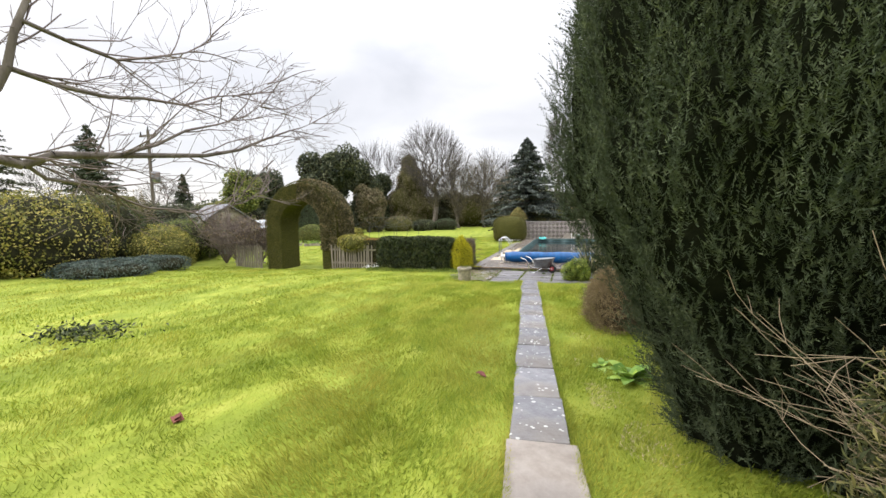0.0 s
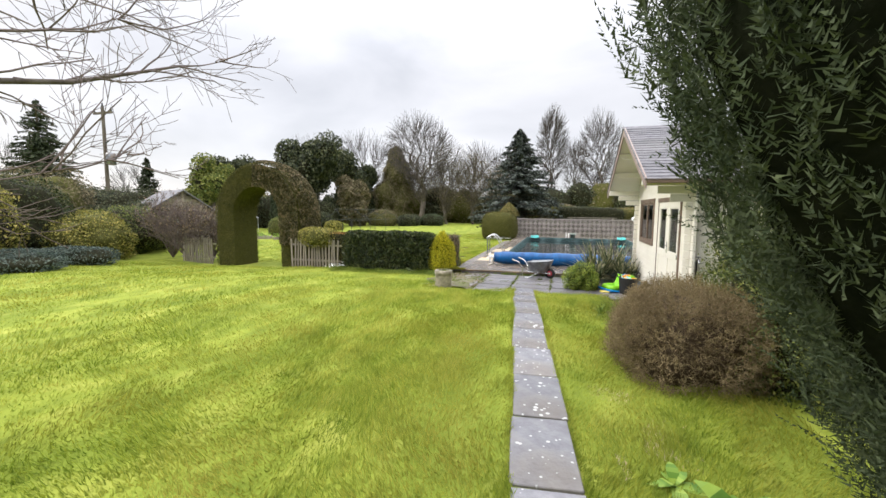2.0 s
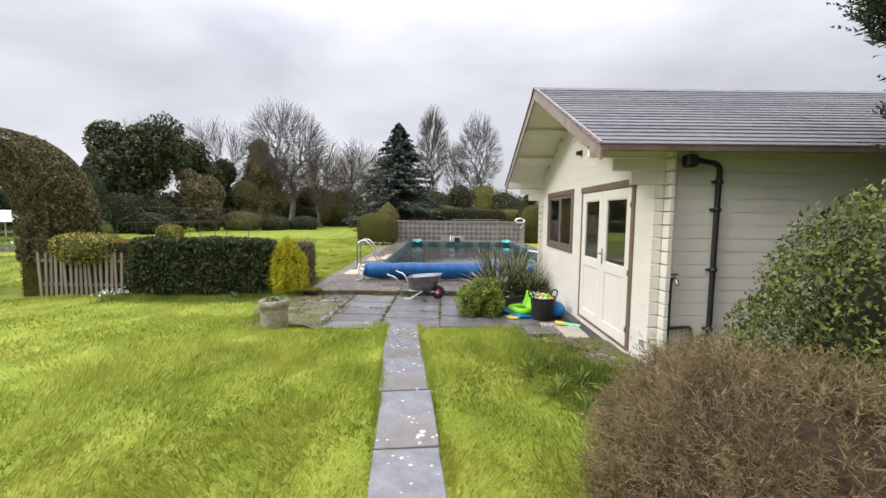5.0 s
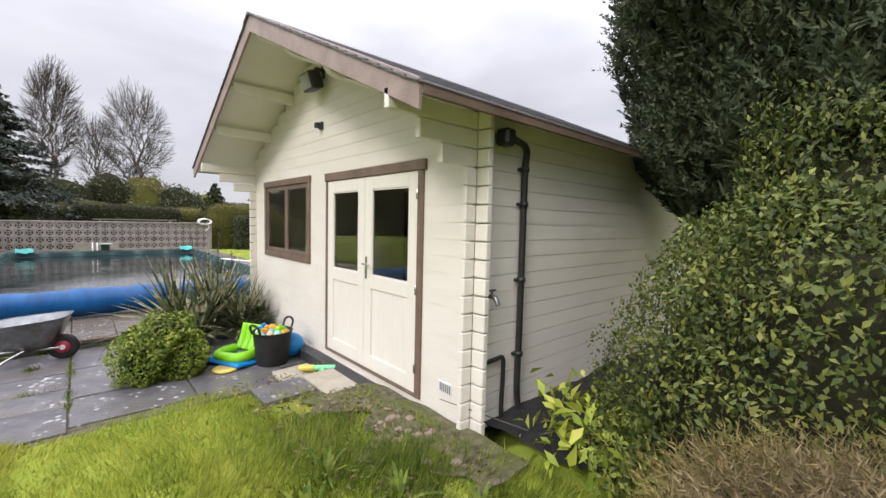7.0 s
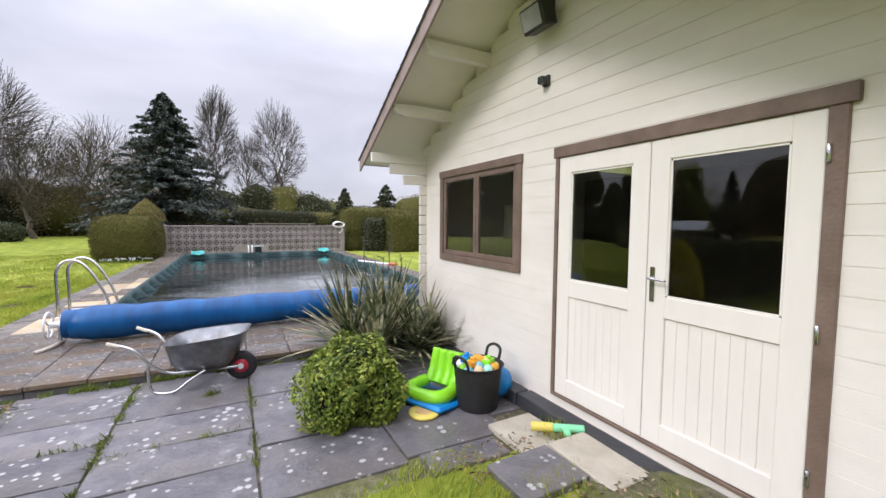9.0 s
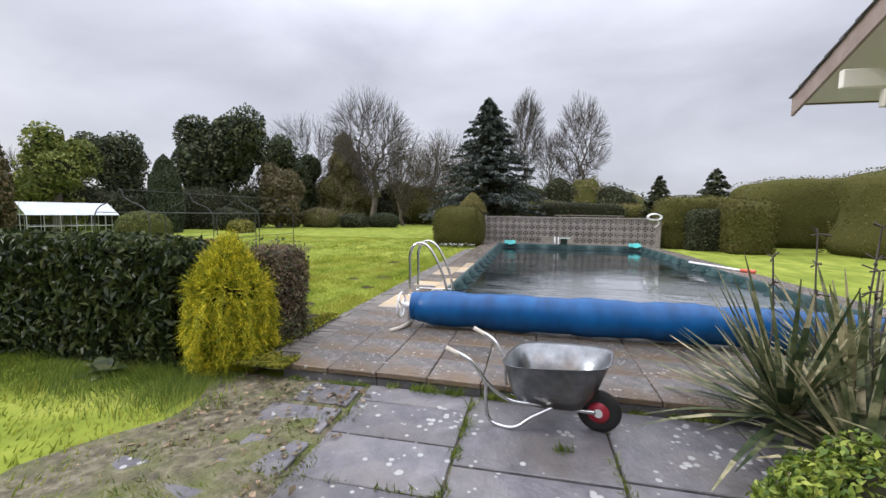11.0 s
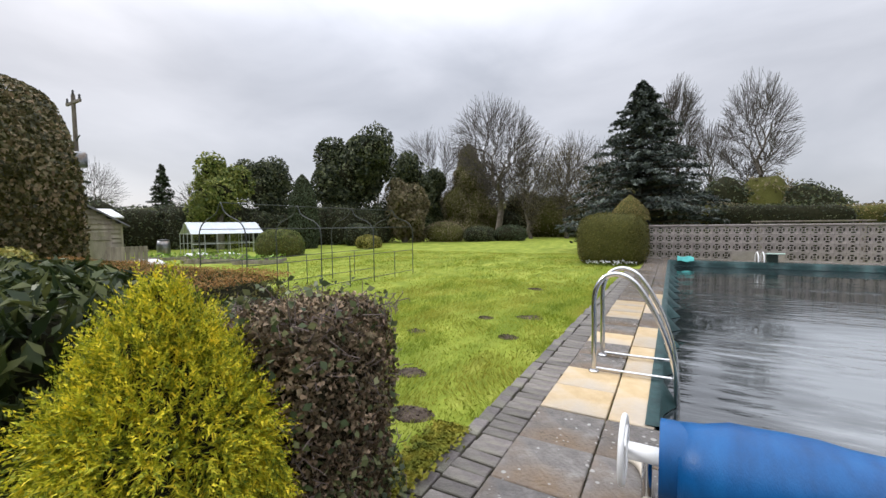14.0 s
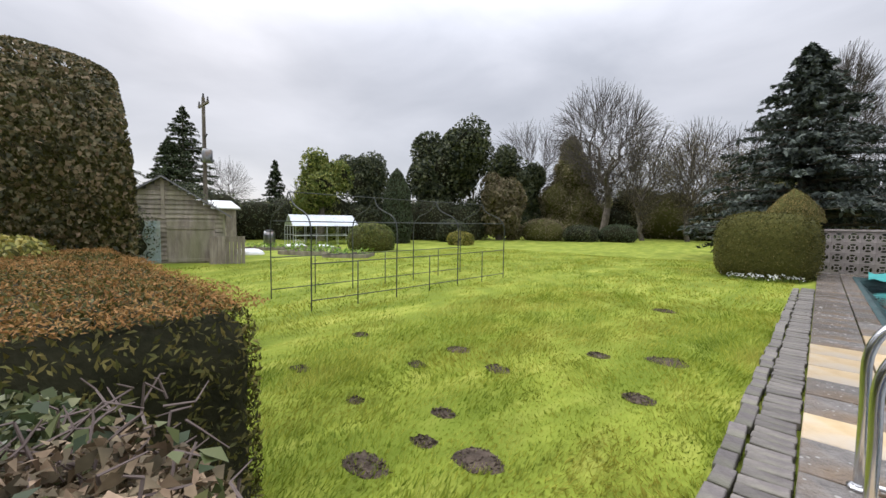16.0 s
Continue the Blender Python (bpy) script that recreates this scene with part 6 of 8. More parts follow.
def build_pergola():
    """Iron tunnel of ogee hoops with thin rails."""
    p = thing("iron_pergola", (-10.2, 18.7, -0.2), "thin black iron pergola tunnel of ogee hoops", "pergola")
    w, n, sp = 0.76, 7, 0.93
    hoop = [(-w, 0, 0), (-w, 0, 0.8), (-w, 0, 1.38), (-w * 0.8, 0, 1.62), (-w * 0.4, 0, 1.74), (-0.12, 0, 1.84), (0, 0, 2.02), (0.12, 0, 1.84), (w * 0.4, 0, 1.74), (w * 0.8, 0, 1.62), (w, 0, 1.38), (w, 0, 0.8), (w, 0, 0)]
    me = pipe_mesh("hoop", hoop, 0.012, IRON, 6, steps=4)
    post = pipe_mesh("post", [(0, 0, 0), (0, 0, 0.4), (0, 0, 0.8)], 0.01, IRON, 6, steps=2)
    for i in range(n):
        if i in (0, 2, 4, 6):
            part("hoop", me, None, p).location = (0, i * sp, 0)
        else:
            for s in (-w, w):
                part("post", post, None, p).location = (s, i * sp, 0)
    L = (n - 1) * sp
    for x, z in ((-w, 0.18), (w, 0.18), (-w, 0.8), (w, 0.8), (-w * 0.95, 1.5), (w * 0.95, 1.5), (0, 2.02)):
        part("rail", pipe_mesh("rail", [(x, 0, z), (x, L / 2, z - 0.01), (x, L, z)], 0.009, IRON, 6, steps=3), None, p)


build_pergola()


def build_shed():
    s = thing("garden_shed", (-17.5, 18.4, -0.35), "weathered grey timber shed with teal painted doors", "shed")
    s.matrix_basis = pose(-19.2, 18.8, -0.35, 0, 0, 70) @ Matrix.Scale(1.1, 4)
    w, d, h, ap = 1.6, 2.4, 1.7, 2.75
    for k in range(int(ap / 0.14)):
        z0, z1 = k * 0.14, (k + 1) * 0.14
        half = w if z1 < h else w * (ap - z1 + 0.03) / (ap - h)
        if half < 0.08:
            break
        b = prism([(-0.04, z0), (-0.004, z1 + 0.01), (0.01, z1 + 0.01), (0.01, z0)], -half, half, "x")
        part("clap_board", b, OLDWOOD, s)
        if z1 < h:
            b = prism([(w + 0.022, z0), (w + 0.004, z1 + 0.01), (w - 0.01, z1 + 0.01), (w - 0.01, z0)], 0.01, d, "y")
            part("clap_board", b, OLDWOOD, s)
    teal = material("flaking_teal_paint", [(0.2, 0.26, 0.25), (0.3, 0.37, 0.35), (0.36, 0.36, 0.31)], scale=5, rough=0.7, bump=0.3, stretch=(1, 1, 0.3))
    for x0, x1 in ((-1.35, -0.08), (0.08, 1.35)):
        door = part("door", block(x0, -0.05, 0.05, x1, -0.024, 1.45, 0.004), teal if x0 < 0 else OLDWOOD, s)
        for z in (0.2, 1.2):
            part("ledge", block(x0 + 0.03, -0.07, z, x1 - 0.03, -0.051, z + 0.1, 0.004), teal if x0 < 0 else OLDWOOD, door)
    part("king_post", block(-0.05, -0.06, 1.5, 0.05, -0.024, ap - 0.03, 0.004), OLDWOOD, s)
    for sg in (-1, 1):
        part("roof_slope", prism([(0, ap), (sg * (w + 0.2), h - 0.12), (sg * (w + 0.2), h - 0.07), (0, ap + 0.06)], -0.2, d + 0.1, "y"), SHINGLE, s)
    part("corner_post", block(w - 0.02, -0.06, 0, w + 0.03, 0.0, h, 0.004), OLDWOOD, s)
    part("back_board", block(-w, d - 0.02, 0, w, d, h, 0), OLDWOOD, s)
    part("side_board", block(-w, 0.02, 0, -w + 0.02, d - 0.02, h, 0), OLDWOOD, s)
    lean = thing("lean_to_store", (-18.1, 20.4, -0.3), "low weathered plank store beside the shed", "store", turn=70)
    for i in range(9):
        part("plank", block(-0.55 + i * 0.12, -0.02, 0, -0.55 + i * 0.12 + 0.11, 0.01, 1.05, 0.004), OLDWOOD, lean)
    part("top_rail", block(-0.57, 0.012, 0.85, 0.55, 0.05, 0.95, 0.004), OLDWOOD, lean)


build_shed()


def build_greenhouse():
    g = thing("greenhouse", (-26.5, 26.7, -0.2), "small aluminium greenhouse with a pale glass roof", "greenhouse", turn=75)
    L, w, h, r = 3.9, 1.2, 1.22, 1.86
    alu = material("dull_aluminium", [(0.5, 0.52, 0.53), (0.62, 0.64, 0.65)], rough=0.4, metal=0.6, bump=0)
    pale = material("milky_roof_glass", [(0.42, 0.46, 0.5), (0.55, 0.59, 0.63)], scale=2, rough=0.25, bump=0)
    bars = []
    for i in range(7):
        x = L * i / 6
        bars += [((x, -w, 0), (x, -w, h)), ((x, w, 0), (x, w, h)), ((x, -w, h), (x, 0, r)), ((x, w, h), (x, 0, r))]
    for z, y in ((0, -w), (0, w), (h, -w), (h, w), (r, 0), (0.65, -w), (0.65, w)):
        bars.append(((0, y, z), (L, y, z)))
    for x in (0, L):
        bars += [((x, -w, 0), (x, w, 0)), ((x, -0.4, 0), (x, -0.4, 1.8)), ((x, 0.4, 0), (x, 0.4, 1.8)), ((x, -w, h), (x, w, h))]
    for a, b in bars:
        part("glazing_bar", tubes("bar", [(*a, 0.02, *b, 0.02)], alu, 4), None, g)
    for i in range(6):
        x0, x1 = L * i / 6 + 0.02, L * (i + 1) / 6 - 0.02
        for s in (-1, 1):
            part("roof_pane", mesh("pane", [(x0, s * w, h), (x1, s * w, h), (x1, 0, r), (x0, 0, r), (x0, s * w, h + 0.01), (x1, s * w, h + 0.01), (x1, 0, r + 0.01), (x0, 0, r + 0.01)], [(0, 1, 2, 3), (7, 6, 5, 4), (0, 4, 5, 1), (2, 6, 7, 3)], pale), None, g)
            part("side_pane", block(x0, s * w - 0.003, 0.67, x1, s * w + 0.003, h - 0.02, 0), GLASS, g)
            part("base_panel", block(x0, s * w - 0.004, 0.02, x1, s * w + 0.004, 0.63, 0), GLASS, g)
    part("staging", block(0.2, -0.9, 0.62, L - 0.2, -0.3, 0.66, 0.004), OLDWOOD, g)
    wb = thing("water_butt", (-26.2, 25.4, -0.25), "grey plastic water butt beside the greenhouse", "water butt")
    part("barrel", lathe([(0.26, 0), (0.32, 0.3), (0.32, 0.7), (0.27, 0.95)], 20), GALV, wb)
    part("lid", lathe([(0.28, 0.951), (0.29, 0.98), (0.1, 1.02)], 20), BLACKP, wb)
    rng = np.random.default_rng(3)
    for i, (x, y, l) in enumerate(((-19.6, 24.2, 2.2), (-21.5, 25.6, 2.2), (-17.4, 24.8, 1.8), (-23.0, 24.0, 2.2))):
        bed = thing("raised_bed", (x, y, -0.2), "timber-edged vegetable bed with dark soil", "raised bed", "raised beds", turn=35)
        for q in ((-l / 2, -0.6, l / 2, -0.56), (-l / 2, 0.56, l / 2, 0.6), (-l / 2, -0.56, -l / 2 + 0.04, 0.56), (l / 2 - 0.04, -0.56, l / 2, 0.56)):
            part("edge_board", block(q[0], q[1], 0, q[2], q[3], 0.22, 0.004), OLDWOOD, bed)
        part("soil_fill", block(-l / 2 + 0.04, -0.555, 0.0, l / 2 - 0.04, 0.555, 0.18, 0.02), SOIL, bed)
        P = np.stack([rng.uniform(-l / 2, l / 2, 160), rng.uniform(-0.5, 0.5, 160), rng.uniform(0.18, 0.4, 160)], 1)
        part("seedling", quads("seedlings", leaf_quads(P, rng.normal(size=(160, 3)), 0.14, rng), L_BROAD), None, bed)["kind"] = "stuff"
    for i, (x, y) in enumerate(((-20.8, 22.2), (-23.6, 25.6), (-22.2, 26.6))):
        sack = thing("plastic_sheet", (x, y, -0.2), "crumpled white plastic sheeting on the ground", "sheeting", "plastic sheets")
        clump("s", (0, 0, 0.1), (0.6, 0.45, 0.2), 10, 0.02, WHITEP, sack, WHITEP, power=3, lumps=0.25, lump_k=6, seed=40 + i, core_name="sheet", core_level=3, flat_base=0.0, shrink=1.0)
    w = thing("distant_shed", (-23.6, 58.9, -0.2), "far white-roofed low shed under the trees", "shed")
    part("roof", prism([(-1.6, 1.0), (0, 1.15), (1.6, 1.0), (1.9, 0.62), (-1.9, 0.62)], -2.2, 2.2, "y"), WHITEP, w)
    part("wall", block(-1.5, -2, 0, 1.5, 2, 0.618, 0), OLDWOOD, w)
    w = thing("distant_shed", (-33, 24.3, -0.4), "far white-roofed low shed under the trees", "shed")
    part("roof", prism([(-1.6, 2.5), (0, 3.0), (1.6, 2.5), (1.6, 2.42), (-1.6, 2.42)], -1.5, 1.5, "y"), WHITEP, w)
    part("wall", block(-1.4, -1.3, 0, 1.4, 1.3, 2.418, 0), OLDWOOD, w)
    up = thing("utility_pole", (-31.75, 23.85, -0.4), "weathered wooden utility pole with transformer and insulators", "utility pole")
    part("pole", tubes("pole", [(0, 0, 0, 0.14, 0, 0, 5, 0.12), (0, 0, 5, 0.12, 0, 0, 9.25, 0.1)], BARK, 10), None, up)
    part("cross_arm", block(-0.9, -0.06, 8.75, 0.9, 0.06, 8.9, 0.01), BARK, up)
    for x in (-0.8, 0, 0.8):
        part("insulator", lathe([(0.05, 0), (0.07, 0.06), (0.04, 0.12), (0.06, 0.2), (0.02, 0.28)], 10, (x, 0, 8.9 if x else 9.25)), BLACKP, up)
    part("transformer", lathe([(0.28, 0), (0.3, 0.05), (0.3, 0.75), (0.22, 0.85)], 16, (0.5, 0, 5.2)), GALV, up)
    part("bracket", block(0.1, -0.05, 5.7, 0.45, 0.05, 5.8, 0.01), IRON, up)
    part("switch_arm", tubes("arm", [(0, 0, 6.7, 0.05, 0.55, 0, 6.95, 0.04)], IRON, 6), None, up)


build_greenhouse()

# ---- loose things on the patio ----


def build_wheelbarrow():
    w = thing("wheelbarrow", (-1.02, 14.16, -0.078), "galvanised wheelbarrow with red-hubbed black wheel", "wheelbarrow")
    w.matrix_basis = pose(-1.02, 14.16, -0.078, 0, 0, -13) @ Matrix.Scale(0.93, 4)

    def ring(cx, hx, hy, z, tilt):
        out = []
        for i in range(24):
            a = 2 * math.pi * i / 24
            c, s = math.cos(a), math.sin(a)
            px, py = hx * abs(c) ** 0.5 * (1 if c > 0 else -1), hy * abs(s) ** 0.5 * (1 if s > 0 else -1)
            out.append((cx + px, py * (1 - 0.12 * px / hx), z + tilt * px))
        return out

    rings = [ring(0.06, 0.24, 0.17, 0.17, 0.04), ring(0.08, 0.31, 0.23, 0.30, 0.07), ring(0.1, 0.37, 0.30, 0.51, 0.1), ring(0.1, 0.385, 0.315, 0.52, 0.1), ring(0.1, 0.36, 0.285, 0.51, 0.1), ring(0.08, 0.29, 0.21, 0.31, 0.07), ring(0.06, 0.22, 0.15, 0.19, 0.04)]
    V = [v for r in rings for v in r]
    F = [(k * 24 + i, k * 24 + (i + 1) % 24, k * 24 + 24 + (i + 1) % 24, k * 24 + 24 + i) for k in range(6) for i in range(24)] + [tuple(range(24))[::-1], tuple(6 * 24 + i for i in range(24))]
    part("tray", mesh("tray", V, F, GALV, True), None, w)
    for s in (-1, 1):
        part("handle_tube", pipe_mesh("handle", [(-0.68, s * 0.3, 0.54), (-0.5, s * 0.28, 0.47), (-0.36, s * 0.25, 0.3), (-0.2, s * 0.2, 0.19), (0.05, s * 0.16, 0.19), (0.25, s * 0.1, 0.17), (0.38, s * 0.06, 0.16)], 0.016, STEEL, 10), None, w)
        part("leg", pipe_mesh("leg", [(-0.38, s * 0.25, 0.33), (-0.37, s * 0.26, 0.12), (-0.32, s * 0.26, 0.02), (-0.16, s * 0.26, 0.016), (-0.04, s * 0.22, 0.1), (0.1, s * 0.17, 0.185)], 0.014, STEEL, 10), None, w)
        part("grip", pipe_mesh("grip", [(-0.69, s * 0.3, 0.545), (-0.58, s * 0.29, 0.505)], 0.019, DIRTYW, 10), None, w)
    tyre = lathe([(0.07, -0.035), (0.115, -0.04), (0.15, -0.02), (0.155, 0), (0.15, 0.02), (0.115, 0.04), (0.07, 0.035)], 28)
    tyre.transform(Matrix.Translation((0.4, 0, 0.155)) @ Matrix.Rotation(radians(90), 4, "X"))
    wheel = part("wheel", tyre, RUBBER, w)
    hub = lathe([(0.02, -0.05), (0.075, -0.043), (0.075, 0.043), (0.02, 0.05)], 20)
    hub.transform(Matrix.Translation((0.4, 0, 0.155)) @ Matrix.Rotation(radians(90), 4, "X"))
    part("hub", hub, material("red_hub", [(0.4, 0.02, 0.04), (0.5, 0.04, 0.06)], rough=0.4, bump=0), wheel, "red plastic hub")
    cap = lathe([(0.03, -0.06), (0.03, 0.06)], 14)
    cap.transform(Matrix.Translation((0.4, 0, 0.155)) @ Matrix.Rotation(radians(90), 4, "X"))
    part("hub_cap", cap, WHITEP, wheel)


build_wheelbarrow()


def colour(name, c, rough=0.35):
    return material(name, [tuple(0.85 * v for v in c), c], scale=5, rough=rough, bump=0.03)


LIMEP, CYANP, YELP, ORP, PINKP = colour("lime_vinyl", (0.28, 0.72, 0.02)), colour("cyan_vinyl", (0.01, 0.24, 0.62)), colour("yellow_plastic", (0.75, 0.62, 0.12)), colour("orange_plastic", (0.85, 0.4, 0.03)), colour("pink_plastic", (0.8, 0.4, 0.45))


def build_toys():
    tub = thing("rubber_tub", (1.14, 12.5, -0.08), "black flexible rubber tub full of pool toys", "tub")
    part("wall", lathe([(0.165, 0), (0.172, 0.01), (0.205, 0.34), (0.217, 0.375), (0.225, 0.38), (0.217, 0.385), (0.198, 0.36), (0.168, 0.04)], 40), RUBBER, tub)
    for a in (200, 20):
        c, s = math.cos(radians(a)), math.sin(radians(a))
        pts = [(0.212 * c - 0.07 * s, 0.212 * s + 0.07 * c, 0.38), (0.24 * c - 0.065 * s, 0.24 * s + 0.065 * c, 0.46), (0.25 * c, 0.25 * s, 0.49), (0.24 * c + 0.065 * s, 0.24 * s - 0.065 * c, 0.46), (0.212 * c + 0.07 * s, 0.212 * s - 0.07 * c, 0.38)]
        part("handle", pipe_mesh("handle", pts, 0.013, RUBBER, 8), None, tub)
    rng = np.random.default_rng(77)
    cols = [ORP, YELP, PINKP, WHITEP, LIMEP, colour("pale_blue_plastic", (0.25, 0.55, 0.75)), colour("peach_plastic", (0.85, 0.6, 0.35)), colour("mint_plastic", (0.4, 0.75, 0.6))]
    spots = [(0, 0)] + [(0.085 * math.cos(k * 1.05), 0.085 * math.sin(k * 1.05)) for k in range(6)] + [(0.148 * math.cos(k * 0.57 + 0.2), 0.148 * math.sin(k * 0.57 + 0.2)) for k in range(11)]
    for i, (x, y) in enumerate(spots):
        r = 0.042 if i else 0.06
        ob = thing("toy_ball", (1.14 + x, 12.5 + y, 0.29 + 0.03 * rng.random() - 0.03 * (i > 6)), "small coloured plastic play ball in the tub", "ball", "toy balls")
        b = bmesh.new()
        bmesh.ops.create_uvsphere(b, u_segments=18, v_segments=12, radius=r)
        for f in b.faces:
            f.smooth = True
        part("shell", b, cols[i % len(cols)], ob)
        seam = [(r * 1.004 * math.cos(a), r * 1.004 * math.sin(a), 0) for a in (2 * math.pi * k / 12 for k in range(12))]
        part("seam", pipe_mesh("seam", seam, 0.002, cols[i % len(cols)], 5, True, 2), None, ob)
    for nm, x, y, z, c in (("toy_block", 1.06, 12.45, 0.325, ORP), ("toy_boat", 1.2, 12.43, 0.32, LIMEP), ("toy_cup", 1.07, 12.57, 0.325, CYANP)):
        ob = thing(nm, (x, y, z), "small bright plastic bath toy in the tub", "toy", "bath toys", turn=30)
        part("body", block(-0.06, -0.035, -0.02, 0.06, 0.035, 0.03, 0.012, None, 2), c, ob)
        part("knob", lathe([(0.02, 0.03), (0.022, 0.05), (0.008, 0.06)], 12), c, ob)
    ring = thing("float_ring", (1.4, 12.6, -0.08), "blue inflatable ball against the cabin wall", "inflatable")
    b = bmesh.new()
    bmesh.ops.create_uvsphere(b, u_segments=24, v_segments=16, radius=0.15)
    for f in b.faces:
        f.smooth = True
    for v in b.verts:
        v.co.z = v.co.z * 0.95 + 0.143
    part("shell", b, CYANP, ring)
    part("valve", lathe([(0.012, 0.29), (0.012, 0.295)], 10), CYANP, ring)
    # lime and blue swim seat
    seat = thing("swim_seat", (0.83, 12.78, -0.08), "lime green and blue inflatable swim seat", "inflatable", turn=-62)
    b = prism([(-0.3, -0.22), (0.26, -0.24), (0.3, 0.2), (-0.26, 0.24)], 0, 0.05, "z", 0.02)
    b.transform(Matrix.Rotation(radians(-6), 4, "X"))
    part("base_pad", b, CYANP, seat)
    for k in range(4):
        x = -0.13 + 0.087 * k
        part("back_tube", pipe_mesh("tube", [(x, 0.16, 0.09), (x, 0.23, 0.2), (x * 0.92, 0.28, 0.38)], 0.05, LIMEP, 12), None, seat)
    part("front_roll", pipe_mesh("roll", [(-0.17, 0.14, 0.1), (-0.18, -0.04, 0.1), (-0.1, -0.14, 0.1), (0.1, -0.14, 0.1), (0.18, -0.04, 0.1), (0.17, 0.14, 0.1)], 0.058, LIMEP, 12), None, seat)
    part("leg_hole", block(-0.06, -0.04, 0.075, 0.06, 0.06, 0.085, 0.003), RUBBER, seat)
    d = thing("foam_disc", (0.66, 12.56, -0.08), "yellow foam throwing disc lying on the slabs", "flying disc")
    part("disc", lathe([(0.1, 0.002), (0.125, 0.008), (0.13, 0.022), (0.12, 0.032), (0.02, 0.034)], 28), YELP, d)
    part("print", lathe([(0.07, 0.0345), (0.07, 0.036)], 24), colour("faded_print", (0.7, 0.45, 0.2)), d)
    g = thing("water_blaster", (1.32, 11.74, 0.0), "yellow and mint toy water gun on the buff slab", "toy", turn=-35)
    part("barrel", pipe_mesh("barrel", [(-0.02, 0, 0.035), (0.1, 0, 0.036), (0.2, 0, 0.036)], 0.03, colour("mint_vinyl", (0.25, 0.72, 0.4)), 12), None, g)
    part("tank", pipe_mesh("tank", [(-0.17, 0, 0.034), (-0.1, 0, 0.037), (-0.02, 0, 0.036)], 0.033, YELP, 12), None, g)
    part("grip", block(0.05, -0.09, 0.012, 0.1, -0.02, 0.045, 0.01), colour("mint_vinyl", (0.25, 0.72, 0.4)), g)


build_toys()


def build_planter():
    p = thing("stone_planter", (-3.1, 11.75, gz(-3.1, 11.75) - 0.1), "round weathered stone planter tub with soil", "planter")
    part("tub", lathe([(0.185, 0), (0.19, 0.02), (0.2, 0.36), (0.205, 0.4), (0.215, 0.41), (0.215, 0.5), (0.2, 0.51), (0.175, 0.51), (0.17, 0.45)], 36), STONE, p)
    part("soil", lathe([(0.169, 0.44), (0.1, 0.465), (0.02, 0.47)], 24), SOIL, p)
    rng = np.random.default_rng(6)
    P = np.stack([0.08 * rng.normal(size=90), 0.08 * rng.normal(size=90), rng.uniform(0.46, 0.53, 90)], 1)
    part("weed", quads("weed", leaf_quads(P, rng.normal(size=(90, 3)), 0.05, rng), L_PRIVET), None, p)
    # cover hanging on the pier of the far wall
    h = thing("coiled_hose", (4.3, 31.55, 1.3), "white plastic hose coiled over the wall end", "hose")
    for k in range(4):
        pts = [(0.28 * math.cos(a) + 0.02 * k, -0.12 - 0.02 * k, 0.02 + (0.16 - 0.01 * k) * math.sin(a)) for a in (2 * math.pi * i / 14 for i in range(14))]
        part("coil", pipe_mesh("coil", pts, 0.022, WHITEP, 8, True, 2), None, h)
    part("tail", pipe_mesh("tail", [(0.15, -0.14, -0.1), (0.22, -0.15, -0.28), (0.05, -0.15, -0.45)], 0.022, WHITEP, 8), None, h)
    f = thing("diving_board", (0.35, 30.55, 0.02), "short pale green springboard on the far pool edge", "diving board")
    part("board", prism([(-0.5, 0.3), (-0.47, 0.33), (0.3, 0.27), (0.32, 0.23), (-0.48, 0.29)], -0.22, 0.22, "x", 0.004), colour("sage_board", (0.33, 0.45, 0.38)), f)
    part("stand", block(-0.15, 0.05, 0, 0.15, 0.25, 0.25, 0.02), colour("dark_stand", (0.04, 0.07, 0.06)), f)
    for x in (-0.27, -0.42):
        part("hoop_rail", pipe_mesh("hoop_rail", [(x, 0.3, 0), (x, 0.2, 0.24), (x, -0.05, 0.33), (x, -0.3, 0.22), (x, -0.36, 0.02)], 0.018, WHITEP, 8), None, f)
    f = thing("pool_pole", (3.9, 23.5, 0.03), "white and red telescopic pole lying poolside", "pole")
    part("pole", pipe_mesh("pole", [(-0.5, 0.8, 0.02), (-0.2, 0, 0.02), (0.1, -0.8, 0.02)], 0.03, WHITEP, 8), None, f)
    part("head", pipe_mesh("head", [(0.1, -0.85, 0.03), (0.3, -1.1, 0.03)], 0.045, colour("faded_red", (0.6, 0.12, 0.06)), 8), None, f)
    # plank lying over the far hedge
    f = thing("loose_plank", (1.6, 32.2, 1.32), "long weathered plank behind the screen wall", "plank")
    part("plank", block(-1.6, -0.1, 0, 1.6, 0.1, 0.05, 0.006), OLDWOOD, f)
    part("prop", block(-1.4, -0.03, -1.5, -1.3, 0.03, 0, 0.004), OLDWOOD, f)
    part("prop", block(1.3, -0.03, -1.5, 1.4, 0.03, 0, 0.004), OLDWOOD, f)



build_planter()


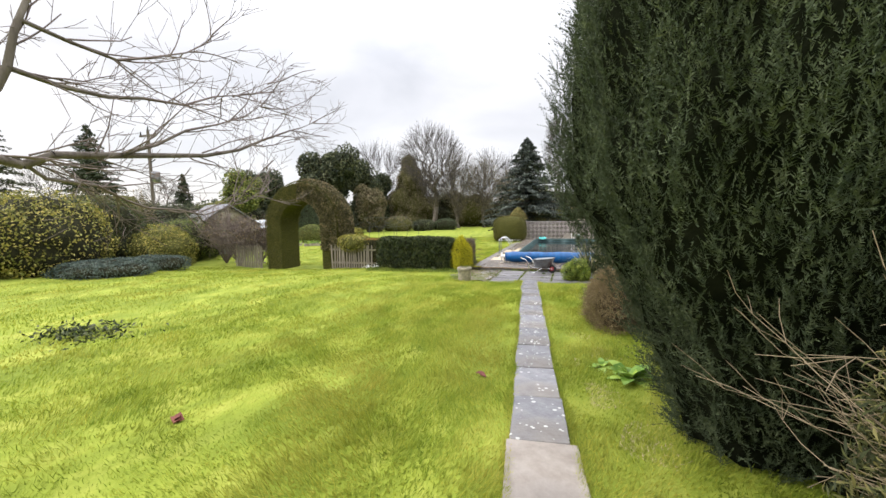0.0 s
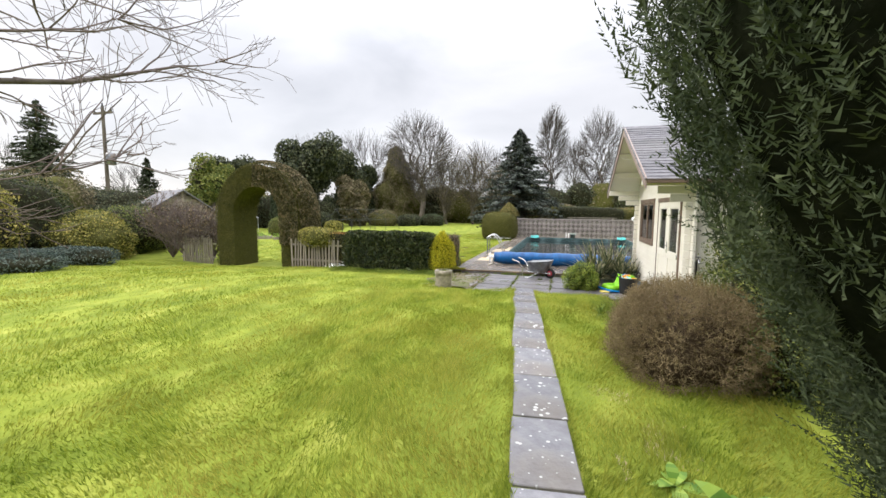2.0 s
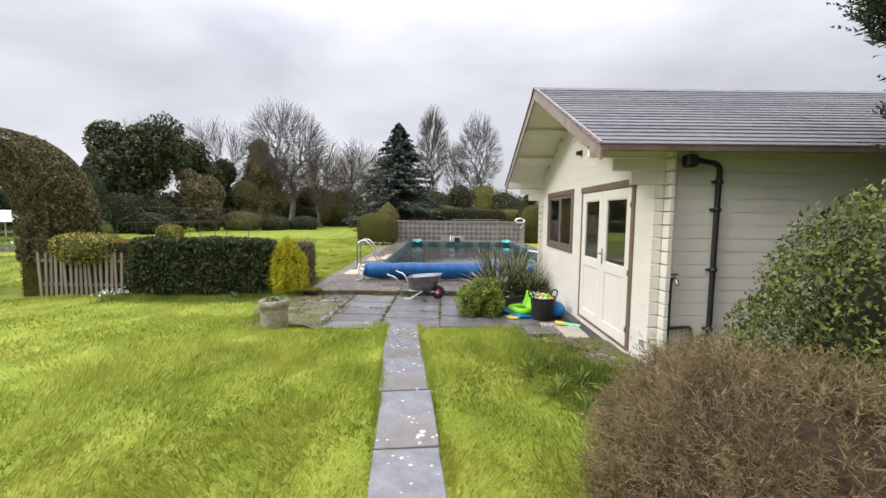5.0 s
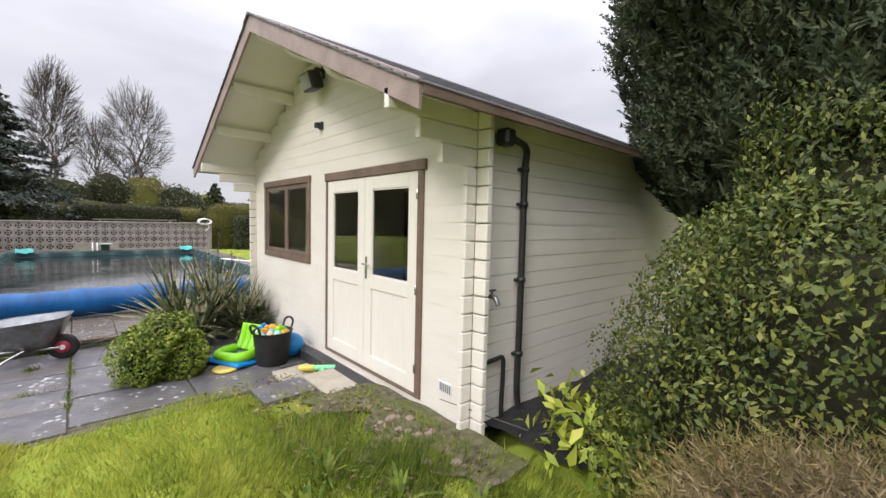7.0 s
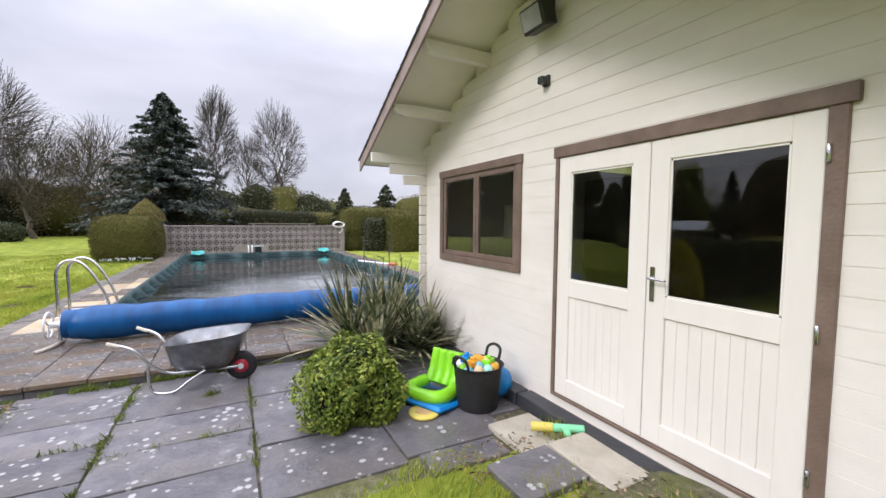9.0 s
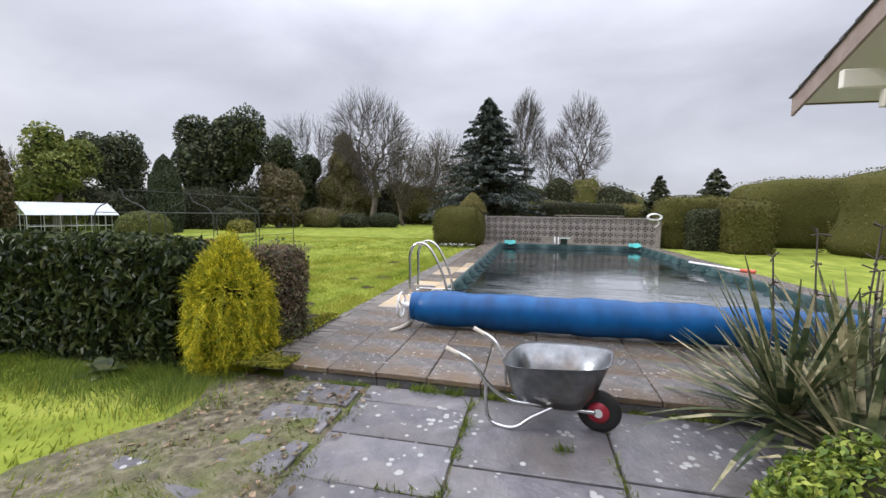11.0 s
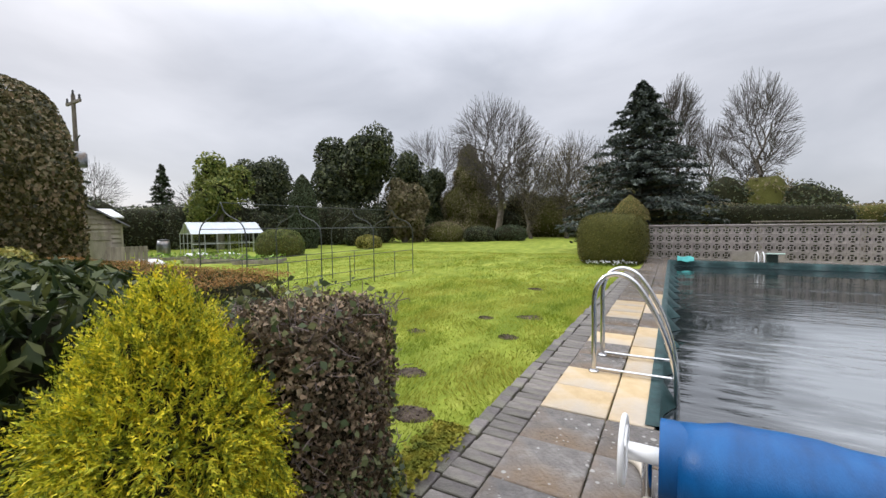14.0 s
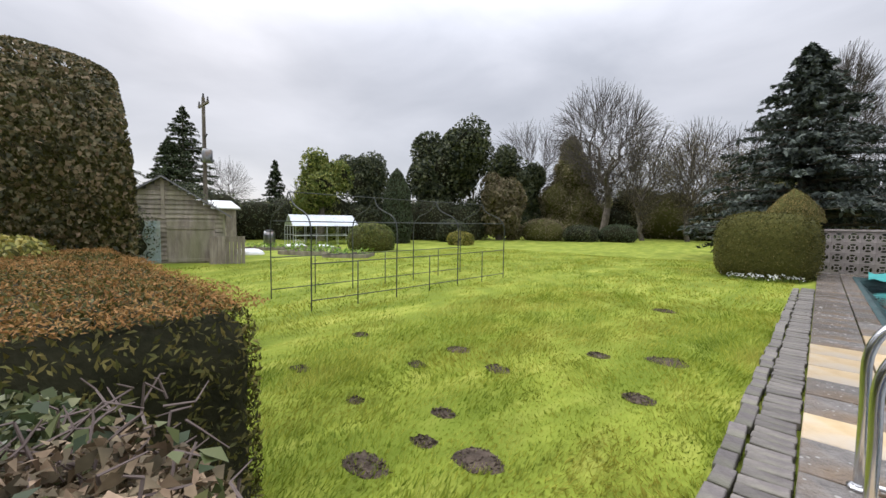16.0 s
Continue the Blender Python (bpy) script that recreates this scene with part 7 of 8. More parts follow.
def build_cabin_side():
    """Dark ground and clutter along the cabin's side."""
    rng = np.random.default_rng(15)
    n = 26
    V, F = [], []
    for i in range(n):
        for j in range(9):
            x, y = 1.75 + 5.0 * i / (n - 1), 8.75 + 1.08 * j / 8
            z = max(gz(x, y), -0.12) + 0.03 + 0.03 * math.sin(7 * x + 3 * y) * math.sin(5 * y - 2 * x) + 0.02 * rng.random()
            V.append((x, y, z))
    F = [(i * 9 + j, i * 9 + j + 1, i * 9 + 10 + j, i * 9 + 9 + j) for i in range(n - 1) for j in range(8)]
    # made-up black sheet in place of the dark soil and debris
    sheet = thing("dark_soil_sheet", (0, 0, 0), "black sheet standing in for dark soil and debris along the cabin wall", "membrane")
    part("sheet", mesh("sheet", V, F, RUBBER, True), None, sheet)
    p = thing("waste_elbow", (5.2, 9.5, 0.02), "white plastic waste pipe lying by the wall", "pipe")
    part("pipe", pipe_mesh("pipe", [(0, 0.2, 0.03), (0.0, -0.1, 0.03), (-0.02, -0.16, 0.03), (-0.12, -0.2, 0.03), (-0.9, -0.3, 0.02)], 0.022, WHITEP, 8), None, p)
    w = thing("brick_outbuilding", (8.6, 9.0, -0.1), "dark brown timber outbuilding wall behind the cabin", "outbuilding")
    for k in range(18):
        part("board", block(-0.05, -3.0, k * 0.14, 0.0, 3.0, k * 0.14 + 0.135, 0.004), material("dark_stained_board", [(0.06, 0.03, 0.022), (0.1, 0.05, 0.036)], scale=4, rough=0.6) if k == 0 else bpy.data.materials["dark_stained_board"], w)
    # rubble at the cabin corner
    rubble = colour("pinkish_rubble", (0.3, 0.22, 0.18), 0.9)
    for i in range(26):
        x, y, r = 1.38 - 0.3 * rng.random() ** 1.5, 9.5 + 0.95 * rng.random(), rng.uniform(0.018, 0.05)
        s = thing("rubble_stone", (x, y, max(gz(x, y), -0.12) + 0.022), "broken pinkish rubble stone at the cabin corner", "stone", "rubble stones", turn=rng.uniform(0, 180))
        clump("r", (0, 0, 0), (r, r * rng.uniform(0.5, 0.9), r * 0.45), 4, 0.01, SOIL, s, rubble, power=5, lumps=0.35, lump_k=30, seed=700 + i, core_name="stone", core_level=2, shrink=1.0)
    rows = []
    for i in range(14):
        x, y = rng.uniform(1.5, 3.2), rng.uniform(8.9, 9.6)
        a = rng.uniform(0, 6.28)
        l = rng.uniform(0.2, 0.7)
        z = max(gz(x, y), -0.1) + 0.06
        rows.append((x, y, z, 0.006, x + l * math.cos(a), y + l * math.sin(a), z + rng.uniform(0, 0.25), 0.003))
    t = thing("fallen_twig", (0, 0, 0), "dry fallen twigs by the cabin corner", "twigs", kind="stuff")
    part("twig", tubes("twig", rows, TWIG, 4), None, t)


build_cabin_side()


def build_small_plants():
    rng = np.random.default_rng(33)
    o = thing("olive_cypress", (1.75, 1.75, 0.27), "straggly olive cypress full of dead twigs", "shrub")
    clump("s", (0, 0, 0.5), (0.72, 0.7, 0.85), 16000, 0.06, L_OLIVE, o, CORE, power=2.1, lumps=0.22, lump_k=5, seed=901, aspect=0.16, tilt=1.0, depth=0.4, flat_base=0.0, shrink=0.6, along=(-0.5, 0.2, 0.5), spread=0.6)
    segs, tips = [], []
    for k in range(26):
        a, z = rng.uniform(2.2, 4.9), rng.uniform(0.1, 1.5)
        grow((0.2, 0.3, z * 0.6), (math.cos(a), 0.6 * math.sin(a) + 0.1, rng.uniform(-0.1, 0.6)), rng.uniform(0.6, 1.0), 0.009, 2, rng, segs, tips, bend=0.35, up=0.02, kids=(2, 4), shrink=0.55, wide=0.6, keep=0.5)
    part("dead_twig", tubes("dead_twig", [(*q[:3], max(q[3], 0.002), *q[4:7], max(q[7], 0.0015)) for q in segs], material("pale_dead_twig", [(0.16, 0.12, 0.075), (0.27, 0.21, 0.13)], scale=5, rough=0.8, bump=0), 4), None, o, "pale dead twigs")
    s = thing("lime_laurel", (1.95, 8.95, -0.06), "small laurel with bright lime new leaves", "shrub")
    P = rng.normal(size=(420, 3)) * np.array([0.2, 0.2, 0.16]) + np.array([0, 0, 0.3])
    P[:, 2] = np.abs(P[:, 2])
    part("leaf", quads("leaves", leaf_quads(P, unit(P - np.array([0, 0, 0.1])), 0.12, rng, 0.4, 0.6, unit(P - np.array([0, 0, 0.15])), 0.4), L_LIME), None, s)["kind"] = "stuff"
    part("stem", tubes("stem", [(0, 0, 0, 0.01, 0.12 * math.cos(i), 0.12 * math.sin(i), 0.4, 0.006) for i in range(6)], BARK, 5), None, s)

    def rosette(at, n, size, mat, label, cat, lift=0.5, name="dock_plant", width=0.35):
        o = thing(name, (*at, gz(*at)), label, cat)
        Q = []
        for i in range(n):
            a, e = rng.uniform(0, 6.28), rng.uniform(0.15, lift * 2)
            d = np.array([math.cos(a) * math.cos(e), math.sin(a) * math.cos(e), math.sin(e)])
            side = np.array([-math.sin(a), math.cos(a), 0])
            L, prev, pw = size * rng.uniform(0.6, 1.1), np.zeros(3), 0.01
            for k in range(1, 6):
                u = k / 5
                q = d * L * u + np.array([0, 0, -0.45 * L * u * u])
                q[2] = max(q[2], 0.005)
                nw = width * L * math.sin(math.pi * min(0.97, u * 0.9 + 0.08)) * 0.5
                Q.append([prev - side * pw, prev + side * pw, q + side * nw, q - side * nw])
                prev, pw = q, nw
        part("leaf", quads("leaf", np.array(Q), mat), None, o)

    rosette((0.62, 4.75), 26, 0.42, L_BROAD, "leafy bright green dock plant in the lawn", "weed", 0.6)
    rosette((0.35, 5.1), 12, 0.25, L_BROAD, "leafy bright green dock plant in the lawn", "weed", 0.5)
    for at in ((0.45, 9.2), (0.75, 9.45), (0.3, 9.6), (0.95, 9.05), (0.62, 8.9), (0.55, 9.9)):
        rosette(at, 20, 0.36, BLADE_DARK, "strappy clump of daffodil leaves in grass", "daffodil leaves", 0.75, "daffodil_clump", 0.07)
    rosette((-4.9, 14.1), 22, 0.3, L_IVY, "broad-leaved weed at the hedge foot", "weed", 0.6)
    rosette((-3.55, 15.85), 14, 0.22, L_IVY, "broad-leaved weed at the hedge foot", "weed", 0.6)
    o = thing("cut_weed_patch", (-7.3, 4.2, gz(-7.3, 4.2)), "low sprawling dark weed patch in the lawn", "weed")
    P = rng.normal(size=(500, 3)) * np.array([0.42, 0.25, 0.05])
    P[:, 2] = np.abs(P[:, 2]) + 0.02
    part("leaf", quads("leaf", leaf_quads(P, np.tile([0, 0, 1.0], (500, 1)), 0.08, rng, 0.45), L_LAUREL), None, o)["kind"] = "stuff"
    for i, (x, y) in enumerate(((-3.2, 2.46), (-0.95, 4.3))):
        o = thing("fallen_leaf", (x, y, gz(x, y) + 0.035), "curled dark red fallen leaf on the grass", "leaf", "fallen leaves")
        part("blade", quads("blade", leaf_quads(np.zeros((3, 3)), np.tile([0, 0, 1.0], (3, 1)), 0.12, rng, 0.7, 0.3), material("dead_red_leaf", [(0.12, 0.03, 0.025), (0.2, 0.06, 0.04)], rough=0.8, bump=0) if i == 0 else bpy.data.materials["dead_red_leaf"]), None, o)
    for i, (x, y) in enumerate(((-4.9, 28.75), (-4.5, 28.7), (-4.1, 28.7), (-3.75, 28.9), (-7.6, 14.1), (-7.45, 14.25))):
        o = thing("snowdrop_clump", (x, y, gz(x, y)), "small clump of white snowdrops in grass", "flowers", "snowdrops")
        P = rng.normal(size=(40, 3)) * np.array([0.12, 0.08, 0.03]) + np.array([0, 0, 0.14])
        part("flower", quads("flower", leaf_quads(P, rng.normal(size=(40, 3)), 0.045, rng, 0.6), WHITEP), None, o)["kind"] = "stuff"
        P = rng.normal(size=(120, 3)) * np.array([0.13, 0.09, 0.02]) + np.array([0, 0, 0.06])
        part("leaf", quads("leaf", leaf_quads(P, rng.normal(size=(120, 3)), 0.1, rng, 0.12, 0.4, np.array([[0, 0, 1.0]])), BLADE_DARK), None, o)["kind"] = "stuff"
    # molehills on the lawn by the pool
    hills = ((-4.73, 17.21, 0.22), (-5.34, 17.54, 0.14), (-5.15, 17.15, 0.13), (-6.29, 18.16, 0.16), (-7.12, 17.28, 0.16), (-5.58, 18.59, 0.2), (-4.3, 18.78, 0.18), (-4.38, 19.91, 0.26), (-4.97, 19.62, 0.14), (-6.29, 18.8, 0.2), (-7.69, 18.46, 0.16), (-6.06, 17.23, 0.12), (-5.12, 22.67, 0.22), (-5.2, 16.7, 0.22), (-4.2, 16.42, 0.22))
    for i, (x, y, r) in enumerate(hills):
        o = thing("molehill", (x, y, gz(x, y)), "low dark crumbly molehill in the lawn", "molehill", "molehills")
        clump("m", (0, 0, 0), (r * 0.78, r * 0.55, r * 0.13), 260, 0.028, SOIL, o, SOIL, power=2, lumps=0.25, lump_k=14, seed=800 + i, core_name="soil_mound", core_level=3, shrink=0.97, aspect=0.9)


build_small_plants()

# ---- paving: slabs, bricks and joints ----
slab_cache = {}


def slab_mesh(w, d, t, mat, bevel=0.006):
    key = (round(w, 3), round(d, 3), t, mat.name)
    if key not in slab_cache:
        bm = block(-w / 2, -d / 2, -t, w / 2, d / 2, 0, bevel)
        me = bpy.data.meshes.new("slab")
        bm.to_mesh(me)
        bm.free()
        me.materials.append(mat)
        slab_cache[key] = me
    return slab_cache[key]


def lay(parent, name, x0, y0, x1, y1, z, mat, rng, gap=0.008, t=0.05, tip=0.5):
    o = part(name, slab_mesh(x1 - x0 - gap, y1 - y0 - gap, t, mat), None, parent)
    o.matrix_basis = pose((x0 + x1) / 2, (y0 + y1) / 2, z + rng.uniform(-0.004, 0.004), rng.uniform(-tip, tip), rng.uniform(-tip, tip), rng.uniform(-0.5, 0.5))
    return o


def path_x(y):
    return -0.15 - 0.1095 * (y - 2.4)


def build_paving():
    rng = np.random.default_rng(60)
    path = tagged(new("pavement"), "narrow path of grey slabs across the lawn", "path", kind="structure")
    y = -3.33
    while y < 11.85:
        yc = y + 0.45
        o = part("slab", slab_mesh(0.45 if yc > 3.0 else 0.52, 0.885, 0.05, PATH if yc > 3.0 else WORN), None, path)
        o.matrix_basis = pose(path_x(yc) + rng.uniform(-0.012, 0.012), yc, gz(path_x(yc), yc) + 0.022, -math.degrees((gz(path_x(yc), yc - 0.45) - gz(path_x(yc), yc + 0.45)) / 0.9) + rng.uniform(-0.3, 0.3), rng.uniform(-0.8, 0.8), 6.0 + rng.uniform(-0.8, 0.8))
        y += 0.9
    patio = tagged(new("pavement_patio"), "patio of large wet grey slabs with lichen spots", "patio", kind="structure")
    z = -0.08
    # mossy bed under the slabs, with a ragged outline towards the lawn
    V, F = [], []
    for i in range(31):
        for j in range(13):
            u, v = i / 30, j / 12
            x = (-3.75 + 0.15 * math.sin(v * 11)) * (1 - u) + 1.6 * u
            y = (11.72 + 0.12 * math.sin(u * 17) + 0.1 * math.sin(u * 41)) * (1 - v) + 14.43 * v
            V.append((x, y, max(float(ground_height(x, y)), -0.125) + 0.018 + 0.006 * math.sin(13 * x + 9 * y)))
            if x > -2.5:
                V[-1] = (x, y, -0.1)
    F = [(i * 13 + j, i * 13 + 13 + j, i * 13 + 14 + j, i * 13 + j + 1) for i in range(30) for j in range(12)]
    tagged(part("pavement_bed", mesh("pavement_bed", V, F, MUD, True)), "mossy muddy bed between the patio slabs", "soil bed", kind="structure")
    cols = ((-2.43, -1.56, (11.85, 12.25, 12.72, 13.19, 13.66, 14.13, 14.4)), (-1.56, -0.6, (11.9, 12.5, 12.97, 13.49, 14.4)), (-0.6, 0.3, (12.0, 12.65, 13.55, 14.4)), (0.3, 1.15, (12.05, 12.9, 13.5, 14.4)), (1.15, 1.5, (12.3, 13.1, 14.0, 14.4)))
    for x0, x1, ys in cols:
        for a, b in zip(ys, ys[1:]):
            lay(patio, "slab", x0, a, x1, b, z, SLAB, rng, gap=0.014)
    for x0, y0, x1, y1 in ((-2.95, 12.1, -2.46, 12.5), (-3.0, 12.6, -2.46, 12.95), (-2.9, 13.05, -2.46, 13.5), (-3.05, 13.6, -2.46, 13.95), (-3.4, 12.2, -3.05, 12.55), (-3.45, 12.75, -3.1, 13.1), (-2.95, 14.0, -2.46, 14.36), (-3.5, 11.7, -3.1, 12.0)):
        lay(patio, "slab", x0, y0, x1, y1, max(z, gz((x0 + x1) / 2, (y0 + y1) / 2) + 0.01), SLAB, rng, gap=0.02, tip=1.5)
    for x0, y0, x1, y1 in ((1.0, 11.62, 1.42, 12.15), (0.62, 11.2, 1.1, 11.6), (1.1, 11.05, 1.45, 11.6), (0.35, 11.75, 0.95, 12.0)):
        lay(patio, "slab", x0, y0, x1, y1, gz(x0, y0) + 0.03 if y0 < 11.6 else -0.045, SANDSLAB if x0 > 0.9 else SLAB, rng, gap=0.02, tip=1.5)
    lay(patio, "edging", 1.44, 10.3, 1.6, 12.35, 0.035, DARKSTRIP, rng, 0.01, 0.12, 0)
    lay(patio, "edging", 1.44, 12.36, 1.6, 14.4, 0.035, DARKSTRIP, rng, 0.01, 0.12, 0)
    V, F = [], []
    for i in range(9):
        for j in range(23):
            u, v = i / 8, j / 22
            x, y = (1.0 + 0.16 * math.sin(v * 13) + 0.1 * math.sin(v * 31)) * (1 - u) + 1.6 * u, 9.2 + 2.0 * v
            V.append((x, y, max(float(ground_height(x, y)), -0.12) + 0.02 + 0.01 * math.sin(17 * x + 11 * y)))
    F = [(i * 23 + j, i * 23 + 23 + j, i * 23 + 24 + j, i * 23 + j + 1) for i in range(8) for j in range(22)]
    tagged(part("ground_bare_strip", mesh("bare_strip", V, F, MUD, True)), "bare muddy strip along the cabin front", "soil", kind="structure")
    deck = tagged(new("pavement_deck"), "pool deck of square slabs, some sandstone", "pool deck", kind="structure")
    zd = 0.02
    for i in range(6):
        lay(deck, "riser", -3.3 + 0.9 * i, 14.45, -2.4 + 0.9 * i, 14.52, -0.034, SLAB, rng, 0.006, 0.1, 0)
    for j in range(5):
        for i in range(11):
            x0, y0 = -3.3 + 0.45 * i, 14.43 + 0.46 * j
            lay(deck, "slab", x0, y0, x0 + 0.45, y0 + 0.46, zd, DECK, rng)
    y = 16.74
    j = 0
    while y < 31.0:
        h = 0.46
        tan = y < 21 and rng.random() < 0.55
        lay(deck, "slab", -3.3, y, -2.85, y + h, zd, TAN if tan else DECK, rng)
        if j % 2 == 0:
            lay(deck, "coping_slab", -2.845, y, -2.56, y + 2 * h, zd + 0.004, TAN if y < 22 and rng.random() < 0.92 else DECK, rng, tip=0.2)
        lay(deck, "slab", 3.6, y, 4.2, y + h, zd, DECK, rng)
        y += h
        j += 1
    x = -2.55
    while x < 3.5:
        lay(deck, "slab", x, 30.36, x + 0.5, 30.95, zd, DECK, rng)
        x += 0.5
    # the soldier course of bricks along the lawn
    me = slab_mesh(0.215, 0.095, 0.06, BRICKP, 0.005)
    y, k = 14.5, 0
    while y < 30.9:
        z0 = -0.005
        for c in range(1):
            if y < 27:
                o = part("brick", me, None, deck)
                o.matrix_basis = pose(-3.42 + rng.uniform(-0.01, 0.01), y, z0 + rng.uniform(-0.006, 0.006), rng.uniform(-2, 2), rng.uniform(-2, 2), rng.uniform(-3, 3))
        y += 0.105
    me2 = slab_mesh(0.1, 0.21, 0.06, BRICKP, 0.005)
    y = 14.55
    while y < 27:
        o = part("brick", me2, None, deck)
        o.matrix_basis = pose(-3.6 + rng.uniform(-0.012, 0.012), y, -0.02 + rng.uniform(-0.006, 0.006), rng.uniform(-2, 2), rng.uniform(-2, 2), rng.uniform(-3, 3))
        y += 0.22
    # moss along the step and the hedge foot
    P = []
    m = thing("moss_edge", (0, 0, 0), "yellow-green moss along the deck edge", "moss", kind="stuff")
    n = 5000
    A = np.stack([rng.uniform(-3.75, -3.2, n), 14.3 + np.abs(rng.normal(size=n)) * 0.12, np.full(n, 0.03)], 1)
    B = np.stack([-3.72 + 0.06 * rng.normal(size=n), rng.uniform(14.4, 16.2, n), np.full(n, 0.02)], 1)
    P = np.concatenate([A, B])
    part("moss", quads("moss", leaf_quads(P, np.tile([0, 0, 1.0], (2 * n, 1)), 0.03, rng, 0.8, 0.7), MOSS), None, m)


build_paving()


def grass(name, pts, mat, label, low, high, width, seed, lean=0.9):
    """Tufts of blades standing on pts (n, 3)."""
    rng = np.random.default_rng(seed)
    n = len(pts)
    h = rng.uniform(low, high, n) * (1 + 0.5 * lump(pts, 3.2, 17) + 0.4 * lump(pts, 11.0, 18)).clip(0.35, 2.2)
    # blades lie over in tufts that share a direction
    a = 3.0 * lump(pts, 1.7, 23) + 1.6 * lump(pts, 6.0, 24) + rng.normal(size=n) * 0.8
    L = (0.35 + np.abs(rng.normal(size=n))) * lean
    up = unit(np.stack([np.cos(a) * L, np.sin(a) * L, np.ones(n)], 1))
    b = rng.uniform(0, 6.28, n)
    side = np.stack([-np.sin(b), np.cos(b), np.zeros(n)], 1) * (width * (0.6 + 0.8 * rng.random(n)))[:, None]
    tip = pts + up * h[:, None]
    o = thing(name, (0, 0, 0), label, "grass", kind="stuff")
    part("blades", tris("blades", np.stack([pts - side, pts + side, tip], 1), mat), None, o)


def lawn_points(n, x0, x1, y0, y1, rng, near=None):
    X, Y = rng.uniform(x0, x1, n), rng.uniform(y0, y1, n)
    keep = np.abs(X - path_x(Y)) > 0.23 + 0.03 * np.sin(Y * 9)
    keep &= ~((X > -2.6) & (X < 1.6) & (Y > 11.8 + 0.15 * np.sin(X * 3)) & (Y < 14.45))
    keep &= ~((X > -3.66) & (Y > 14.4))
    keep &= ~((X > 1.45) & (Y > 9.4))
    keep &= ~((X > 0.6) & (Y > 10.9 + 0.2 * np.sin(5 * X)))
    keep &= ~((X > 1.05 + 0.2 * np.sin(Y * 6)) & (Y > 9.2) & (rng.random(n) > 0.25))
    keep &= ~((X > -3.2) & (X < -2.4) & (Y > 12.0) & (rng.random(n) > 0.3))
    if near is not None:
        d = np.hypot(X - near[0], (Y - near[1]) * near[2])
        keep &= rng.random(n) < np.minimum(1, (near[3] / np.maximum(d, 0.1)) ** 1.5)
    X, Y = X[keep], Y[keep]
    return np.stack([X, Y, ground_height(X, Y) - 0.005], 1)


